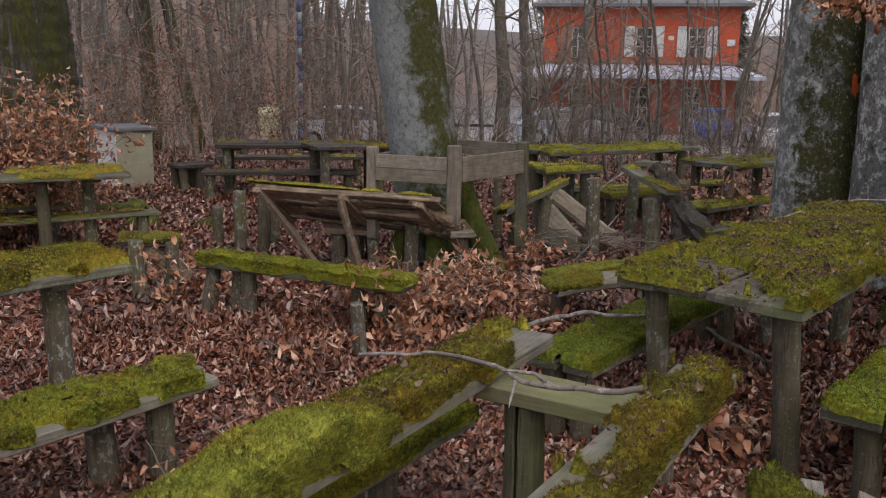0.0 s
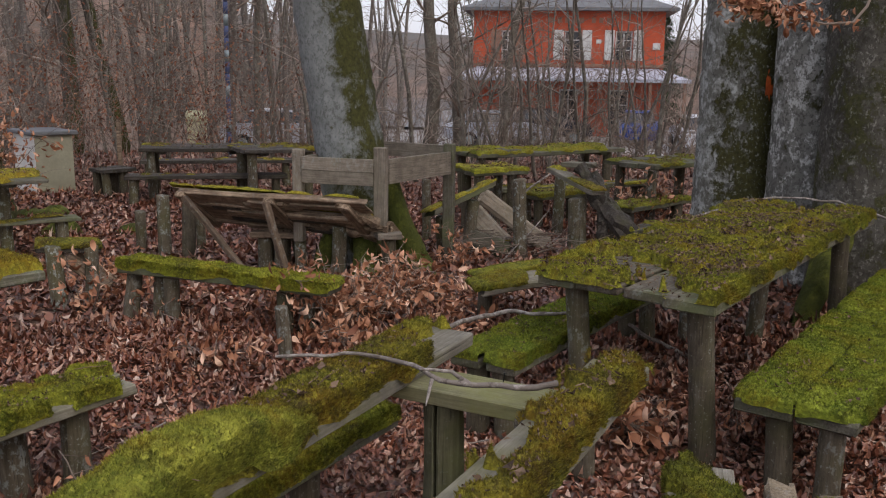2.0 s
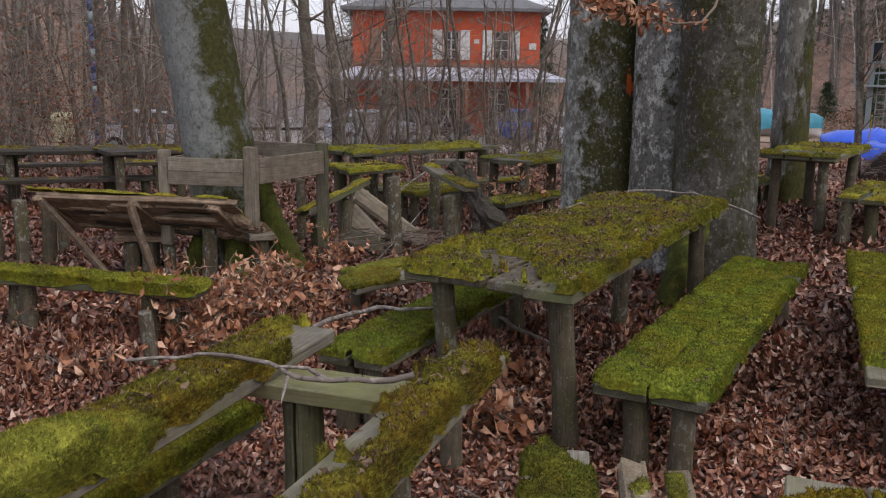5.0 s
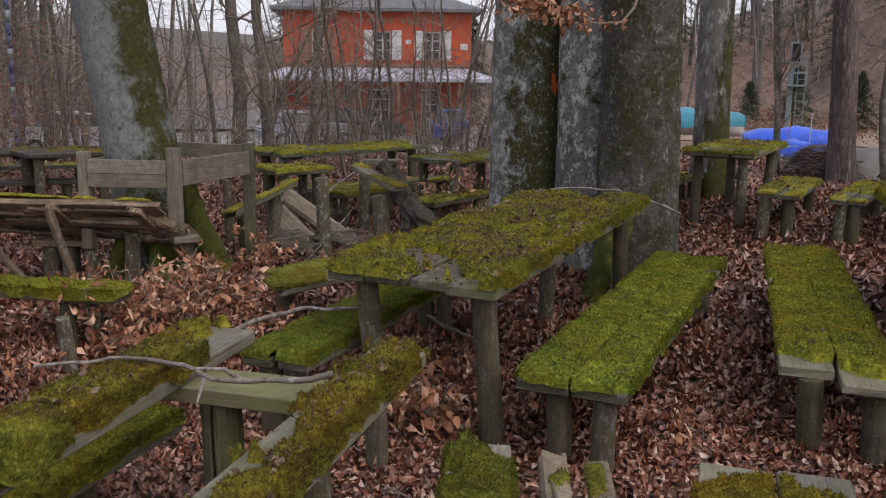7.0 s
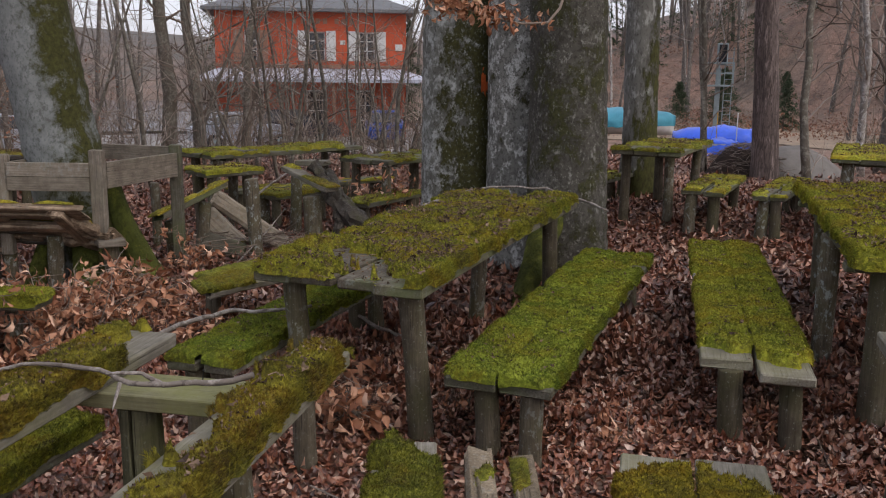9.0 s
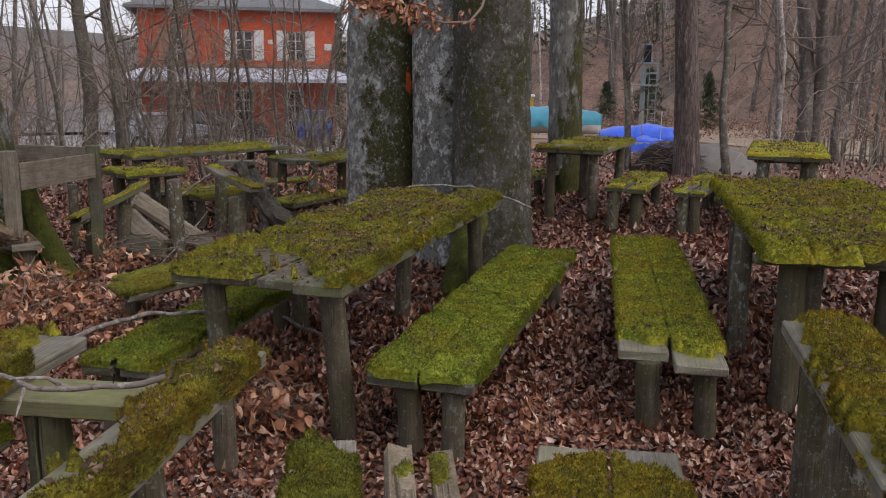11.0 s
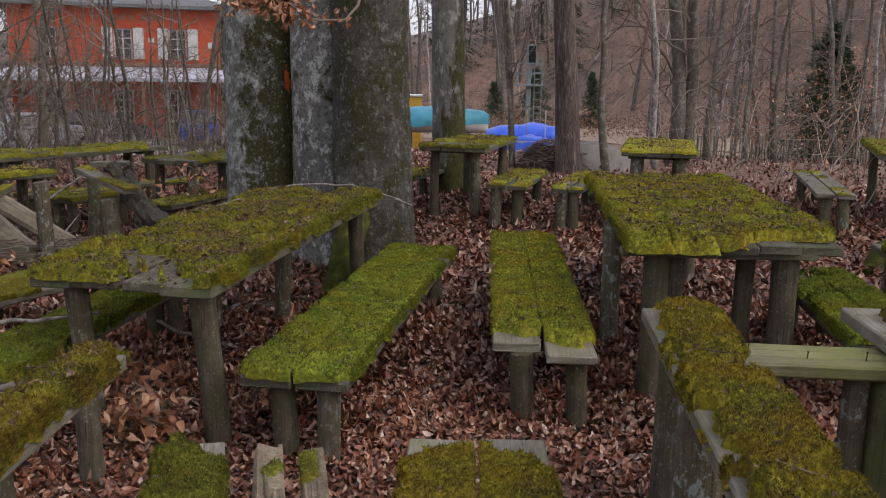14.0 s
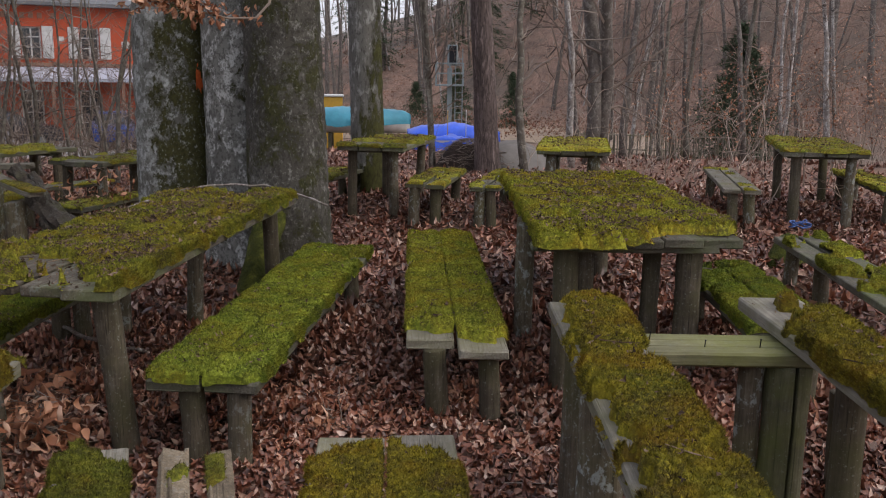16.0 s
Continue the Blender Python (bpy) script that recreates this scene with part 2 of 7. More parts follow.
def wood_material(name, dark, mid, light, algae=(0.10, 0.12, 0.045), algae_at=(0.45, 0.7), along=(2.2, 58, 58), lichen=0.2):
    m = material(name, 0.85)
    n = Nodes(m)
    grain = n.noise(n.coords(along, False), 1.6, 7, 0.65, 0.3)
    fine = n.noise(n.coords(tuple(a * 3.2 for a in along), False), 2.2, 5, 0.7)
    c = n.ramp(grain, [(0.25, dark), (0.5, mid), (0.72, light)])
    c = n.mix(n.grey(fine, 0.35, 0.75), c, n.mix(0.5, c, light), "MIX")
    crack = n.grey(n.noise(n.coords(tuple(a * (0.45 if a < 5 else 2.6) for a in along), False), 1.3, 4, 0.55, 0.2), 0.33, 0.39)
    c = n.mix(crack, n.mix(0.8, c, tuple(0.35 * k for k in dark)), c)
    blotch = n.noise(n.coords((1, 1, 1)), 9, 6, 0.7)
    c = n.mix(n.grey(blotch, 0.40, 0.62), n.mix(0.5, c, dark), c)
    green = n.grey(n.noise(n.coords((1, 1, 1)), 3.1, 5, 0.65), *algae_at)
    c = n.mix(n.mix(0.75, (0, 0, 0), green), c, algae)
    spots = n.grey(n.noise(n.coords((1, 1, 1)), 70, 3, 0.6), 0.62, 0.7)
    c = n.mix(n.mix(lichen, (0, 0, 0), spots), c, (0.27, 0.29, 0.25))
    crust = n.grey(n.noise(n.coords((1, 1, 0.7)), 26, 7, 0.72), 0.54, 0.60)
    c = n.mix(n.mix(1.0, n.mix(lichen, (0, 0, 0), crust), n.grey(n.random(), 0.35, 0.9), "MULTIPLY"), c, (0.30, 0.335, 0.32))
    tint = n.add("ShaderNodeHueSaturation")
    val = n.ramp(n.random(), [(0, (0.75, 0.75, 0.75)), (1, (1.2, 1.2, 1.2))])
    n.link(val, tint.inputs["Value"])
    n.link(c, tint.inputs["Color"])
    n.colour(tint.outputs[0])
    n.bump(n.mix(0.4, n.mix(0.7, grain, fine), crack), 0.8, 0.003)
    return m


wood_plank = wood_material("weathered_plank", (0.038, 0.033, 0.023), (0.092, 0.083, 0.060), (0.20, 0.185, 0.145))
wood_pale = wood_material("pale_plank", (0.095, 0.084, 0.063), (0.205, 0.187, 0.147), (0.36, 0.335, 0.28), (0.17, 0.165, 0.07), (0.46, 0.75))
wood_dark = wood_material("dark_plank", (0.022, 0.018, 0.015), (0.055, 0.046, 0.037), (0.12, 0.105, 0.09), (0.06, 0.062, 0.02), (0.55, 0.75))
wood_brown = wood_material("brown_grey_plank", (0.034, 0.027, 0.019), (0.085, 0.070, 0.051), (0.165, 0.142, 0.108))
wood_rot = wood_material("rotten_plank", (0.03, 0.019, 0.012), (0.19, 0.13, 0.085), (0.48, 0.37, 0.26), (0.08, 0.075, 0.03), (0.6, 0.85), (1.2, 30, 30))
wood_post = wood_material("round_post_wood", (0.036, 0.027, 0.018), (0.090, 0.073, 0.048), (0.18, 0.155, 0.115), (0.075, 0.073, 0.025), (0.46, 0.72), (46, 46, 2.2), 0.6)
wood_split = wood_material("split_post_wood", (0.06, 0.044, 0.028), (0.19, 0.15, 0.10), (0.36, 0.295, 0.21), (0.12, 0.14, 0.05), (0.62, 0.8), (50, 50, 2.2))


wood_cleft = wood_material("cleft_post_wood", (0.05, 0.046, 0.026), (0.115, 0.108, 0.062), (0.20, 0.19, 0.12), (0.11, 0.125, 0.032), (0.40, 0.62), (46, 46, 2.2), 0.3)


def tuple_mix(n, c, f):
    """A colour made lighter by a factor."""
    return n.mix(1.0, c, (f, f, f), "MULTIPLY")


def moss_material(name, deep, mid, bright, dead, shift):
    """Moss: dead, deep, fresh and bright patches a hand wide, an ochre or greener cast, brown stems and pale tips that
    also carry painted gap shade and lit lumps.
    """
    m = material(name, 1.0)
    n = Nodes(m)
    v = n.coords()
    patch = n.noise(v, 6.5, 5, 0.56, 0.35)
    c = n.ramp(patch, [(0.35 + shift, dead), (0.41 + shift, deep), (0.47 + shift, mid), (0.63 + shift, bright)])
    ochre = (mid[0] * 1.65, mid[1] * 1.0, mid[2] * 0.6)
    c = n.mix(n.grey(n.noise(v, 3.4, 5, 0.65), 0.46, 0.57), c, n.mix(0.8, c, ochre))
    c = n.mix(n.grey(n.noise(v, 5.1, 5, 0.6), 0.50, 0.62), c, n.mix(0.6, c, (mid[0] * 0.62, mid[1] * 0.95, mid[2])))
    c = n.mix(n.grey(n.noise(v, 15, 6, 0.7, 0.4), 0.55, 0.64), c, n.mix(0.7, c, dead))
    # Gap shade and lit lumps painted as noise, along with stem and tip tone.
    c = n.mix(n.grey(n.noise(v, 33, 5, 0.75), 0.49, 0.59), c, n.mix(0.65, c, tuple(0.55 * k + 0.3 * d for k, d in zip(deep, dead))))
    c = n.mix(n.grey(n.noise(v, 60, 4, 0.75), 0.50, 0.62), c, n.mix(0.6, c, tuple(1.7 * k for k in bright)))
    tip = n.mix(n.random(True), n.mix(0.38, c, tuple(0.7 * k for k in deep)), n.mix(0.35, tuple_mix(n, c, 1.6), tuple(1.6 * k for k in bright)))
    n.colour(n.mix(0.75, c, tip))
    n.bump(n.noise(v, 140, 5, 0.8), 1.0, 0.010)
    return m


moss_mat = moss_material("olive_green_moss", (0.045, 0.05, 0.007), (0.135, 0.145, 0.014), (0.27, 0.275, 0.028), (0.055, 0.038, 0.02), -0.01)
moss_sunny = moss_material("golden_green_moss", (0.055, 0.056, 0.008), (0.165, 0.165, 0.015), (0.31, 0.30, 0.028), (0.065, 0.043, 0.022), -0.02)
moss_green = moss_material("fresh_green_moss", (0.038, 0.050, 0.007), (0.105, 0.132, 0.013), (0.215, 0.25, 0.026), (0.05, 0.04, 0.018), -0.02)
moss_ochre = moss_material("ochre_moss", (0.042, 0.037, 0.006), (0.118, 0.102, 0.009), (0.25, 0.205, 0.016), (0.06, 0.036, 0.016), 0.03)
moss_deep = moss_material("dark_olive_moss", (0.032, 0.034, 0.006), (0.084, 0.088, 0.010), (0.18, 0.18, 0.02), (0.05, 0.034, 0.016), 0.02)
moss_brown = moss_material("brownish_moss", (0.04, 0.034, 0.008), (0.11, 0.095, 0.013), (0.23, 0.205, 0.021), (0.05, 0.03, 0.018), 0.02)
moss_table = moss_material("half_dead_moss", (0.05, 0.046, 0.009), (0.13, 0.13, 0.014), (0.26, 0.255, 0.024), (0.08, 0.052, 0.032), 0.02)
bright_moss = moss_material("bright_moss", (0.06, 0.066, 0.010), (0.16, 0.172, 0.02), (0.30, 0.30, 0.045), (0.07, 0.06, 0.015), -0.06)
debris_mat = material("brown_leaf_crumbs", 0.85)
n = Nodes(debris_mat)
n.colour(n.ramp(n.random(True), [(0.0, (0.04, 0.026, 0.017)), (0.45, (0.11, 0.070, 0.045)), (0.8, (0.18, 0.122, 0.08)), (1.0, (0.27, 0.19, 0.13))]))

leaf_mat = material("fallen_beech_leaves", 0.42)
n = Nodes(leaf_mat)
c = n.ramp(n.random(True), [(0.0, (0.05, 0.016, 0.008)), (0.25, (0.15, 0.045, 0.022)), (0.58, (0.28, 0.096, 0.050)), (0.78, (0.43, 0.19, 0.11)), (0.92, (0.60, 0.37, 0.26)), (1.0, (0.72, 0.54, 0.44))])
c = n.mix(n.grey(n.noise(n.coords(), 1.1, 4, 0.6), 0.4, 0.65), c, n.mix(0.5, c, (0.04, 0.022, 0.016)))
n.colour(n.mix(n.noise(n.coords(), 120, 2), c, n.mix(0.35, c, (0.02, 0.012, 0.008))))
leaf_mat.node_tree.nodes["Principled BSDF"].inputs["Specular IOR Level"].default_value = 0.55
twig_leaf_mat = material("withered_beech_leaves", 0.6)
n = Nodes(twig_leaf_mat)
n.colour(n.ramp(n.random(True), [(0.0, (0.15, 0.055, 0.027)), (0.4, (0.32, 0.14, 0.075)), (0.75, (0.50, 0.26, 0.155)), (1.0, (0.68, 0.46, 0.33))]))

rust_leaf_mat = material("dull_rust_leaves", 0.7)
n = Nodes(rust_leaf_mat)
n.colour(n.ramp(n.random(True), [(0.0, (0.10, 0.036, 0.019)), (0.6, (0.22, 0.088, 0.048)), (1.0, (0.36, 0.19, 0.12))]))

scrub_mat = material("withered_scrub", 0.8)
n = Nodes(scrub_mat)
n.colour(n.mix(n.grey(n.noise(n.coords(), 0.25, 3, 0.6), 0.4, 0.62), n.ramp(n.random(True), [(0.0, (0.13, 0.052, 0.03)), (1.0, (0.30, 0.135, 0.08))]), n.ramp(n.random(True), [(0.0, (0.17, 0.125, 0.095)), (1.0, (0.30, 0.235, 0.19))])))
ground_mat = material("leafy_ground", 0.95)
n = Nodes(ground_mat)
vor = n.add("ShaderNodeTexVoronoi")
vor.inputs["Scale"].default_value = 17
n.link(n.coords(), vor.inputs["Vector"])
sep = n.add("ShaderNodeSeparateColor")
n.link(vor.outputs["Color"], sep.inputs[0])
c = n.ramp(sep.outputs[0], [(0.0, (0.19, 0.118, 0.086)), (0.5, (0.28, 0.175, 0.13)), (1.0, (0.38, 0.255, 0.195))])
c = n.mix(n.grey(n.noise(n.coords(), 0.35, 5, 0.6), 0.42, 0.62), c, n.mix(0.6, c, (0.10, 0.082, 0.066)))
c = n.mix(n.grey(n.noise(n.coords(), 0.11, 5, 0.65), 0.46, 0.60), c, n.mix(0.65, c, (0.13, 0.12, 0.10)))
c = n.mix(n.grey(n.noise(n.coords(), 1.7, 6, 0.7), 0.5, 0.65), c, n.mix(0.5, c, (0.045, 0.036, 0.03)))
# Ground colour by distance: darker brown within 16 m, paler past 26 m.
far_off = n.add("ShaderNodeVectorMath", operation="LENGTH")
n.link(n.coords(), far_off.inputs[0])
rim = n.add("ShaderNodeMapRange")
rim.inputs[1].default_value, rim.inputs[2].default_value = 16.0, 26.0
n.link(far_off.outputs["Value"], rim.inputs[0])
# Haze over the far hills painted in: colour greys from 82 to 130 m.
far_haze = n.add("ShaderNodeMapRange")
far_haze.inputs[1].default_value, far_haze.inputs[2].default_value = 82.0, 130.0
n.link(far_off.outputs["Value"], far_haze.inputs[0])
c = n.mix(far_haze.outputs[0], c, n.mix(0.75, c, (0.105, 0.105, 0.10)))
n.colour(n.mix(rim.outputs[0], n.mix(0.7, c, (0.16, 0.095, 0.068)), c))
n.bump(vor.outputs["Distance"], 0.6, 0.03)


def bark_material(name, base, dark, pale, moss, moss_at, scale=(1, 1, 0.8), relief=0.6, lichen=(0.50, 0.57), speck=(0.53, 0.60), side=None, low=0.0, flecks=0.0):
    m = material(name, 0.9)
    n = Nodes(m)
    v = n.coords(scale)
    c = n.ramp(n.noise(v, 2.4, 5, 0.6), [(0.32, tuple(0.5 * (p + q) for p, q in zip(base, dark))), (0.55, base), (0.75, tuple(0.6 * p + 0.4 * q for p, q in zip(base, pale)))])
    blot = n.noise(v, 11, 9, 0.74, 0.3)
    c = n.mix(n.grey(blot, *lichen), c, pale)
    fine = n.noise(v, 33, 7, 0.75)
    c = n.mix(n.grey(fine, *speck), c, n.mix(0.72, c, dark))
    g = n.noise(v, 4.2, 10, 0.78, 0.2)
    if side or low:
        geo = n.add("ShaderNodeNewGeometry")
        total = g
        if side:
            dot = n.add("ShaderNodeVectorMath", operation="DOT_PRODUCT")
            n.link(geo.outputs["Normal"], dot.inputs[0])
            dot.inputs[1].default_value = (math.cos(radians(side[0])), math.sin(radians(side[0])), 0)
            mul = n.add("ShaderNodeMath", operation="MULTIPLY_ADD")
            n.link(dot.outputs["Value"], mul.inputs[0])
            mul.inputs[1].default_value = side[1]
            n.link(total, mul.inputs[2])
            total = mul.outputs[0]
        if low:
            xyz = n.add("ShaderNodeSeparateXYZ")
            n.link(geo.outputs["Position"], xyz.inputs[0])
            rng_ = n.add("ShaderNodeMapRange")
            rng_.inputs[1].default_value, rng_.inputs[2].default_value = 0.0, low
            rng_.inputs[3].default_value, rng_.inputs[4].default_value = 0.25, 0.0
            n.link(xyz.outputs[2], rng_.inputs[0])
            add = n.add("ShaderNodeMath", operation="ADD")
            n.link(total, add.inputs[0])
            n.link(rng_.outputs[0], add.inputs[1])
            total = add.outputs[0]
        g = total
    gm = n.grey(g, *moss_at)
    c = n.mix(gm, c, n.ramp(fine, [(0.35, tuple(0.45 * k for k in moss)), (0.65, tuple(1.35 * k for k in moss))]))
    c = n.mix(n.grey(n.noise(v, 34, 6, 0.75), 0.57, 0.62), c, n.mix(flecks, c, pale))
    n.colour(c)
    n.bump(n.mix(0.5, n.mix(0.5, n.noise(n.coords((1, 1, scale[2] * 0.5)), 30, 6, 0.75), blot), gm), relief, 0.02)
    return m


bark_pale = bark_material("pale_beech_bark", (0.175, 0.185, 0.178), (0.075, 0.078, 0.072), (0.25, 0.262, 0.255), (0.05, 0.05, 0.014), (0.57, 0.67), lichen=(0.45, 0.72), speck=(0.49, 0.60), side=(-25, 0.20), low=0.9)
bark_lichen = bark_material("lichened_beech_bark", (0.128, 0.126, 0.106), (0.042, 0.040, 0.033), (0.36, 0.37, 0.345), (0.048, 0.046, 0.014), (0.495, 0.54), lichen=(0.48, 0.60), side=(-35, 0.16), flecks=0.5)
bark_grey = bark_material("grey_beech_bark", (0.185, 0.182, 0.162), (0.055, 0.053, 0.045), (0.42, 0.42, 0.39), (0.045, 0.045, 0.018), (0.56, 0.61), lichen=(0.51, 0.57), speck=(0.50, 0.56))
bark_dark = bark_material("dark_beech_bark", (0.075, 0.069, 0.057), (0.03, 0.027, 0.022), (0.20, 0.197, 0.175), (0.045, 0.045, 0.016), (0.49, 0.56), lichen=(0.55, 0.62), speck=(0.50, 0.56), flecks=0.7)
bark_oak = bark_material("furrowed_bark", (0.085, 0.075, 0.062), (0.025, 0.022, 0.018), (0.14, 0.13, 0.115), (0.055, 0.056, 0.013), (0.58, 0.68), (3.0, 3.0, 0.55), 1.0, side=(-25, 0.17), low=1.2)
bark_maple = bark_material("flaking_grey_bark", (0.15, 0.145, 0.13), (0.055, 0.052, 0.045), (0.30, 0.30, 0.28), (0.06, 0.06, 0.018), (0.60, 0.66), (1, 1, 0.4), 1.0, lichen=(0.52, 0.58), side=(-50, 0.14), low=1.4)
bark_pine = bark_material("reddish_pine_bark", (0.115, 0.088, 0.08), (0.034, 0.026, 0.024), (0.24, 0.19, 0.175), (0.06, 0.05, 0.042), (0.6, 0.75), (1.6, 1.6, 0.2), 1.0, lichen=(0.52, 0.60), speck=(0.48, 0.55))
bark_thin = bark_material("sapling_bark", (0.125, 0.11, 0.088), (0.06, 0.05, 0.042), (0.21, 0.195, 0.165), (0.075, 0.075, 0.028), (0.58, 0.72))
bark_far = bark_material("woodland_bark", (0.125, 0.108, 0.094), (0.065, 0.055, 0.047), (0.22, 0.20, 0.18), (0.09, 0.085, 0.04), (0.6, 0.78))
bark_white = bark_material("birch_bark", (0.32, 0.29, 0.26), (0.10, 0.09, 0.085), (0.55, 0.53, 0.51), (0.06, 0.05, 0.045), (0.58, 0.62))
moss_root = bark_material("mossy_root_bark", (0.08, 0.09, 0.014), (0.035, 0.04, 0.008), (0.13, 0.14, 0.02), (0.05, 0.06, 0.008), (0.45, 0.6), relief=1.0)
twig_mat = material("twigs", 0.85, 0, (0.085, 0.066, 0.052))
n = Nodes(twig_mat)
n.colour(n.ramp(n.random(True), [(0, (0.09, 0.066, 0.052)), (0.6, (0.17, 0.132, 0.105)), (1, (0.30, 0.26, 0.225))]))


far_twig_mat = material("far_twigs", 0.9)
n = Nodes(far_twig_mat)
n.colour(n.ramp(n.random(True), [(0, (0.10, 0.076, 0.06)), (0.6, (0.18, 0.14, 0.112)), (1, (0.34, 0.29, 0.25))]))


def plain(name, colour, rough=0.8, metal=0.0, vary=0.25, scale=6.0):
    m = material(name, rough, metal)
    n = Nodes(m)
    d = tuple(k * (1 - vary) for k in colour)
    c = n.ramp(n.noise(n.coords(), scale, 6, 0.65), [(0.3, d), (0.65, colour)])
    n.colour(n.mix(n.grey(n.noise(n.coords(), scale * 9, 3), 0.4, 0.7), c, n.mix(0.5, c, d)))
    return m

# ---- ground ----
def axis(lo, hi, fine, first, grow):
    out = [0.0]
    step = first
    while out[-1] < hi:
        out.append(out[-1] + step)
        if out[-1] > fine:
            step *= grow
    neg = [0.0]
    step = first
    while neg[-1] > lo:
        neg.append(neg[-1] - step)
        if -neg[-1] > fine:
            step *= grow
    return np.array(sorted(set(neg[1:] + out)))


gx, gy = axis(-420, 420, 11, 0.22, 1.09), axis(-420, 420, 13, 0.22, 1.09)
X, Y = np.meshgrid(gx, gy, indexing="ij")
Z = ground_z(X, Y)
i, j = np.meshgrid(np.arange(len(gx) - 1), np.arange(len(gy) - 1), indexing="ij")
w = len(gy)
quads = np.stack([i * w + j, (i + 1) * w + j, (i + 1) * w + j + 1, i * w + j + 1], -1).reshape(-1, 4)
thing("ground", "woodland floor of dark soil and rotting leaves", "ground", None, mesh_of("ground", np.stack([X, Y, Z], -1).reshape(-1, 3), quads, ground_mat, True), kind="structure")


def scatter(n, r0, r1, a0, a1, seed):
    r = np.random.default_rng(seed)
    rad = np.sqrt(r.uniform(r0 * r0, r1 * r1, n))
    a = np.radians(r.uniform(a0, a1, n))
    return rad * np.sin(a), rad * np.cos(a)


litter = Soup()
for n_l, r0, r1, size, lift, seed in ((52000, 1.2, 6, 0.070, 0.06, 1), (76000, 5.8, 13, 0.085, 0.05, 2), (20000, 13, 17.5, 0.105, 0.04, 6), (24000, 17, 32, 0.15, 0.04, 3)):
    x, y = scatter(n_l, r0, r1, -42, 74, seed)
    thin = np.degrees(np.arctan2(x, y)) > 36
    keep = ~thin | (np.random.default_rng(seed + 70).uniform(0, 1, n_l) > smooth(11, 17, np.hypot(x, y)) * 0.7)
    x, y = x[keep], y[keep]
    z = ground_z(x, y) + np.random.default_rng(seed).uniform(0.004, lift, len(x))
    v, t = leaf_soup(np.stack([x, y, z], -1), size, 0.28, 0.52, seed, 0.58, rows={1: 4, 2: 2, 3: 1, 6: 1}[seed])
    litter.add(v, t=t)
for n_l, r0, r1, a0, a1, size, seed in ((1200, 0.1, 1.25, -42, 74, 0.085, 4), (26000, 0.1, 7, 74, 318, 0.09, 5)):
    x, y = scatter(n_l, r0, r1, a0, a1, seed)
    z = ground_z(x, y) + np.random.default_rng(seed).uniform(0.004, 0.045, len(x))
    v, t = leaf_soup(np.stack([x, y, z], -1), size, 0.33, 0.38, seed, rows=1)
    litter.add(v, t=t)
thing("leaf_litter", "thick carpet of fallen brown beech leaves on the ground", "leaves", None, litter.mesh("leaf_litter", leaf_mat, True), kind="stuff")
sticks = Soup()
r = np.random.default_rng(12)
x, y = scatter(420, 1.5, 14, -40, 72, 12)
for k in range(len(x)):
    a, ln = r.uniform(0, 6.28), r.uniform(0.12, 0.6)
    s = np.linspace(-0.5, 0.5, 4)
    p = np.stack([x[k] + s * ln * np.cos(a), y[k] + s * ln * np.sin(a), 0 * s], -1) + r.normal(0, 0.012, (4, 3))
    p[:, 2] = ground_z(p[:, 0], p[:, 1]) + r.uniform(0.015, 0.05) + s * r.uniform(-0.08, 0.08)
    v, q, t = tube(p, np.linspace(1, 0.5, 4) * r.uniform(0.002, 0.006), 5)
    sticks.add(v, q, t)
thing("fallen_twigs", "thin dry grey twigs scattered over the leaves", "twigs", None, sticks.mesh("fallen_twigs", twig_mat), kind="stuff")


# ---- moss ----
def pillows(p, seed):
    """Rounded cushions: high in the middle of scattered cells, low where they meet."""
    c = np.floor(p[:, :2]).astype(np.int64)
    best = np.full(len(p), 9.0)
    for a in (-1, 0, 1):
        for b in (-1, 0, 1):
            i, j = c[:, 0] + a, c[:, 1] + b
            o = 0 * i
            d = (i + hashed(i, j, o, seed) - p[:, 0]) ** 2 + (j + hashed(i, j, o + 7, seed) - p[:, 1]) ** 2
            best = np.minimum(best, d * (0.7 + 0.8 * hashed(i, j, o + 3, seed)))
    return np.sqrt(np.clip(1 - best / 0.75, 0, 1))


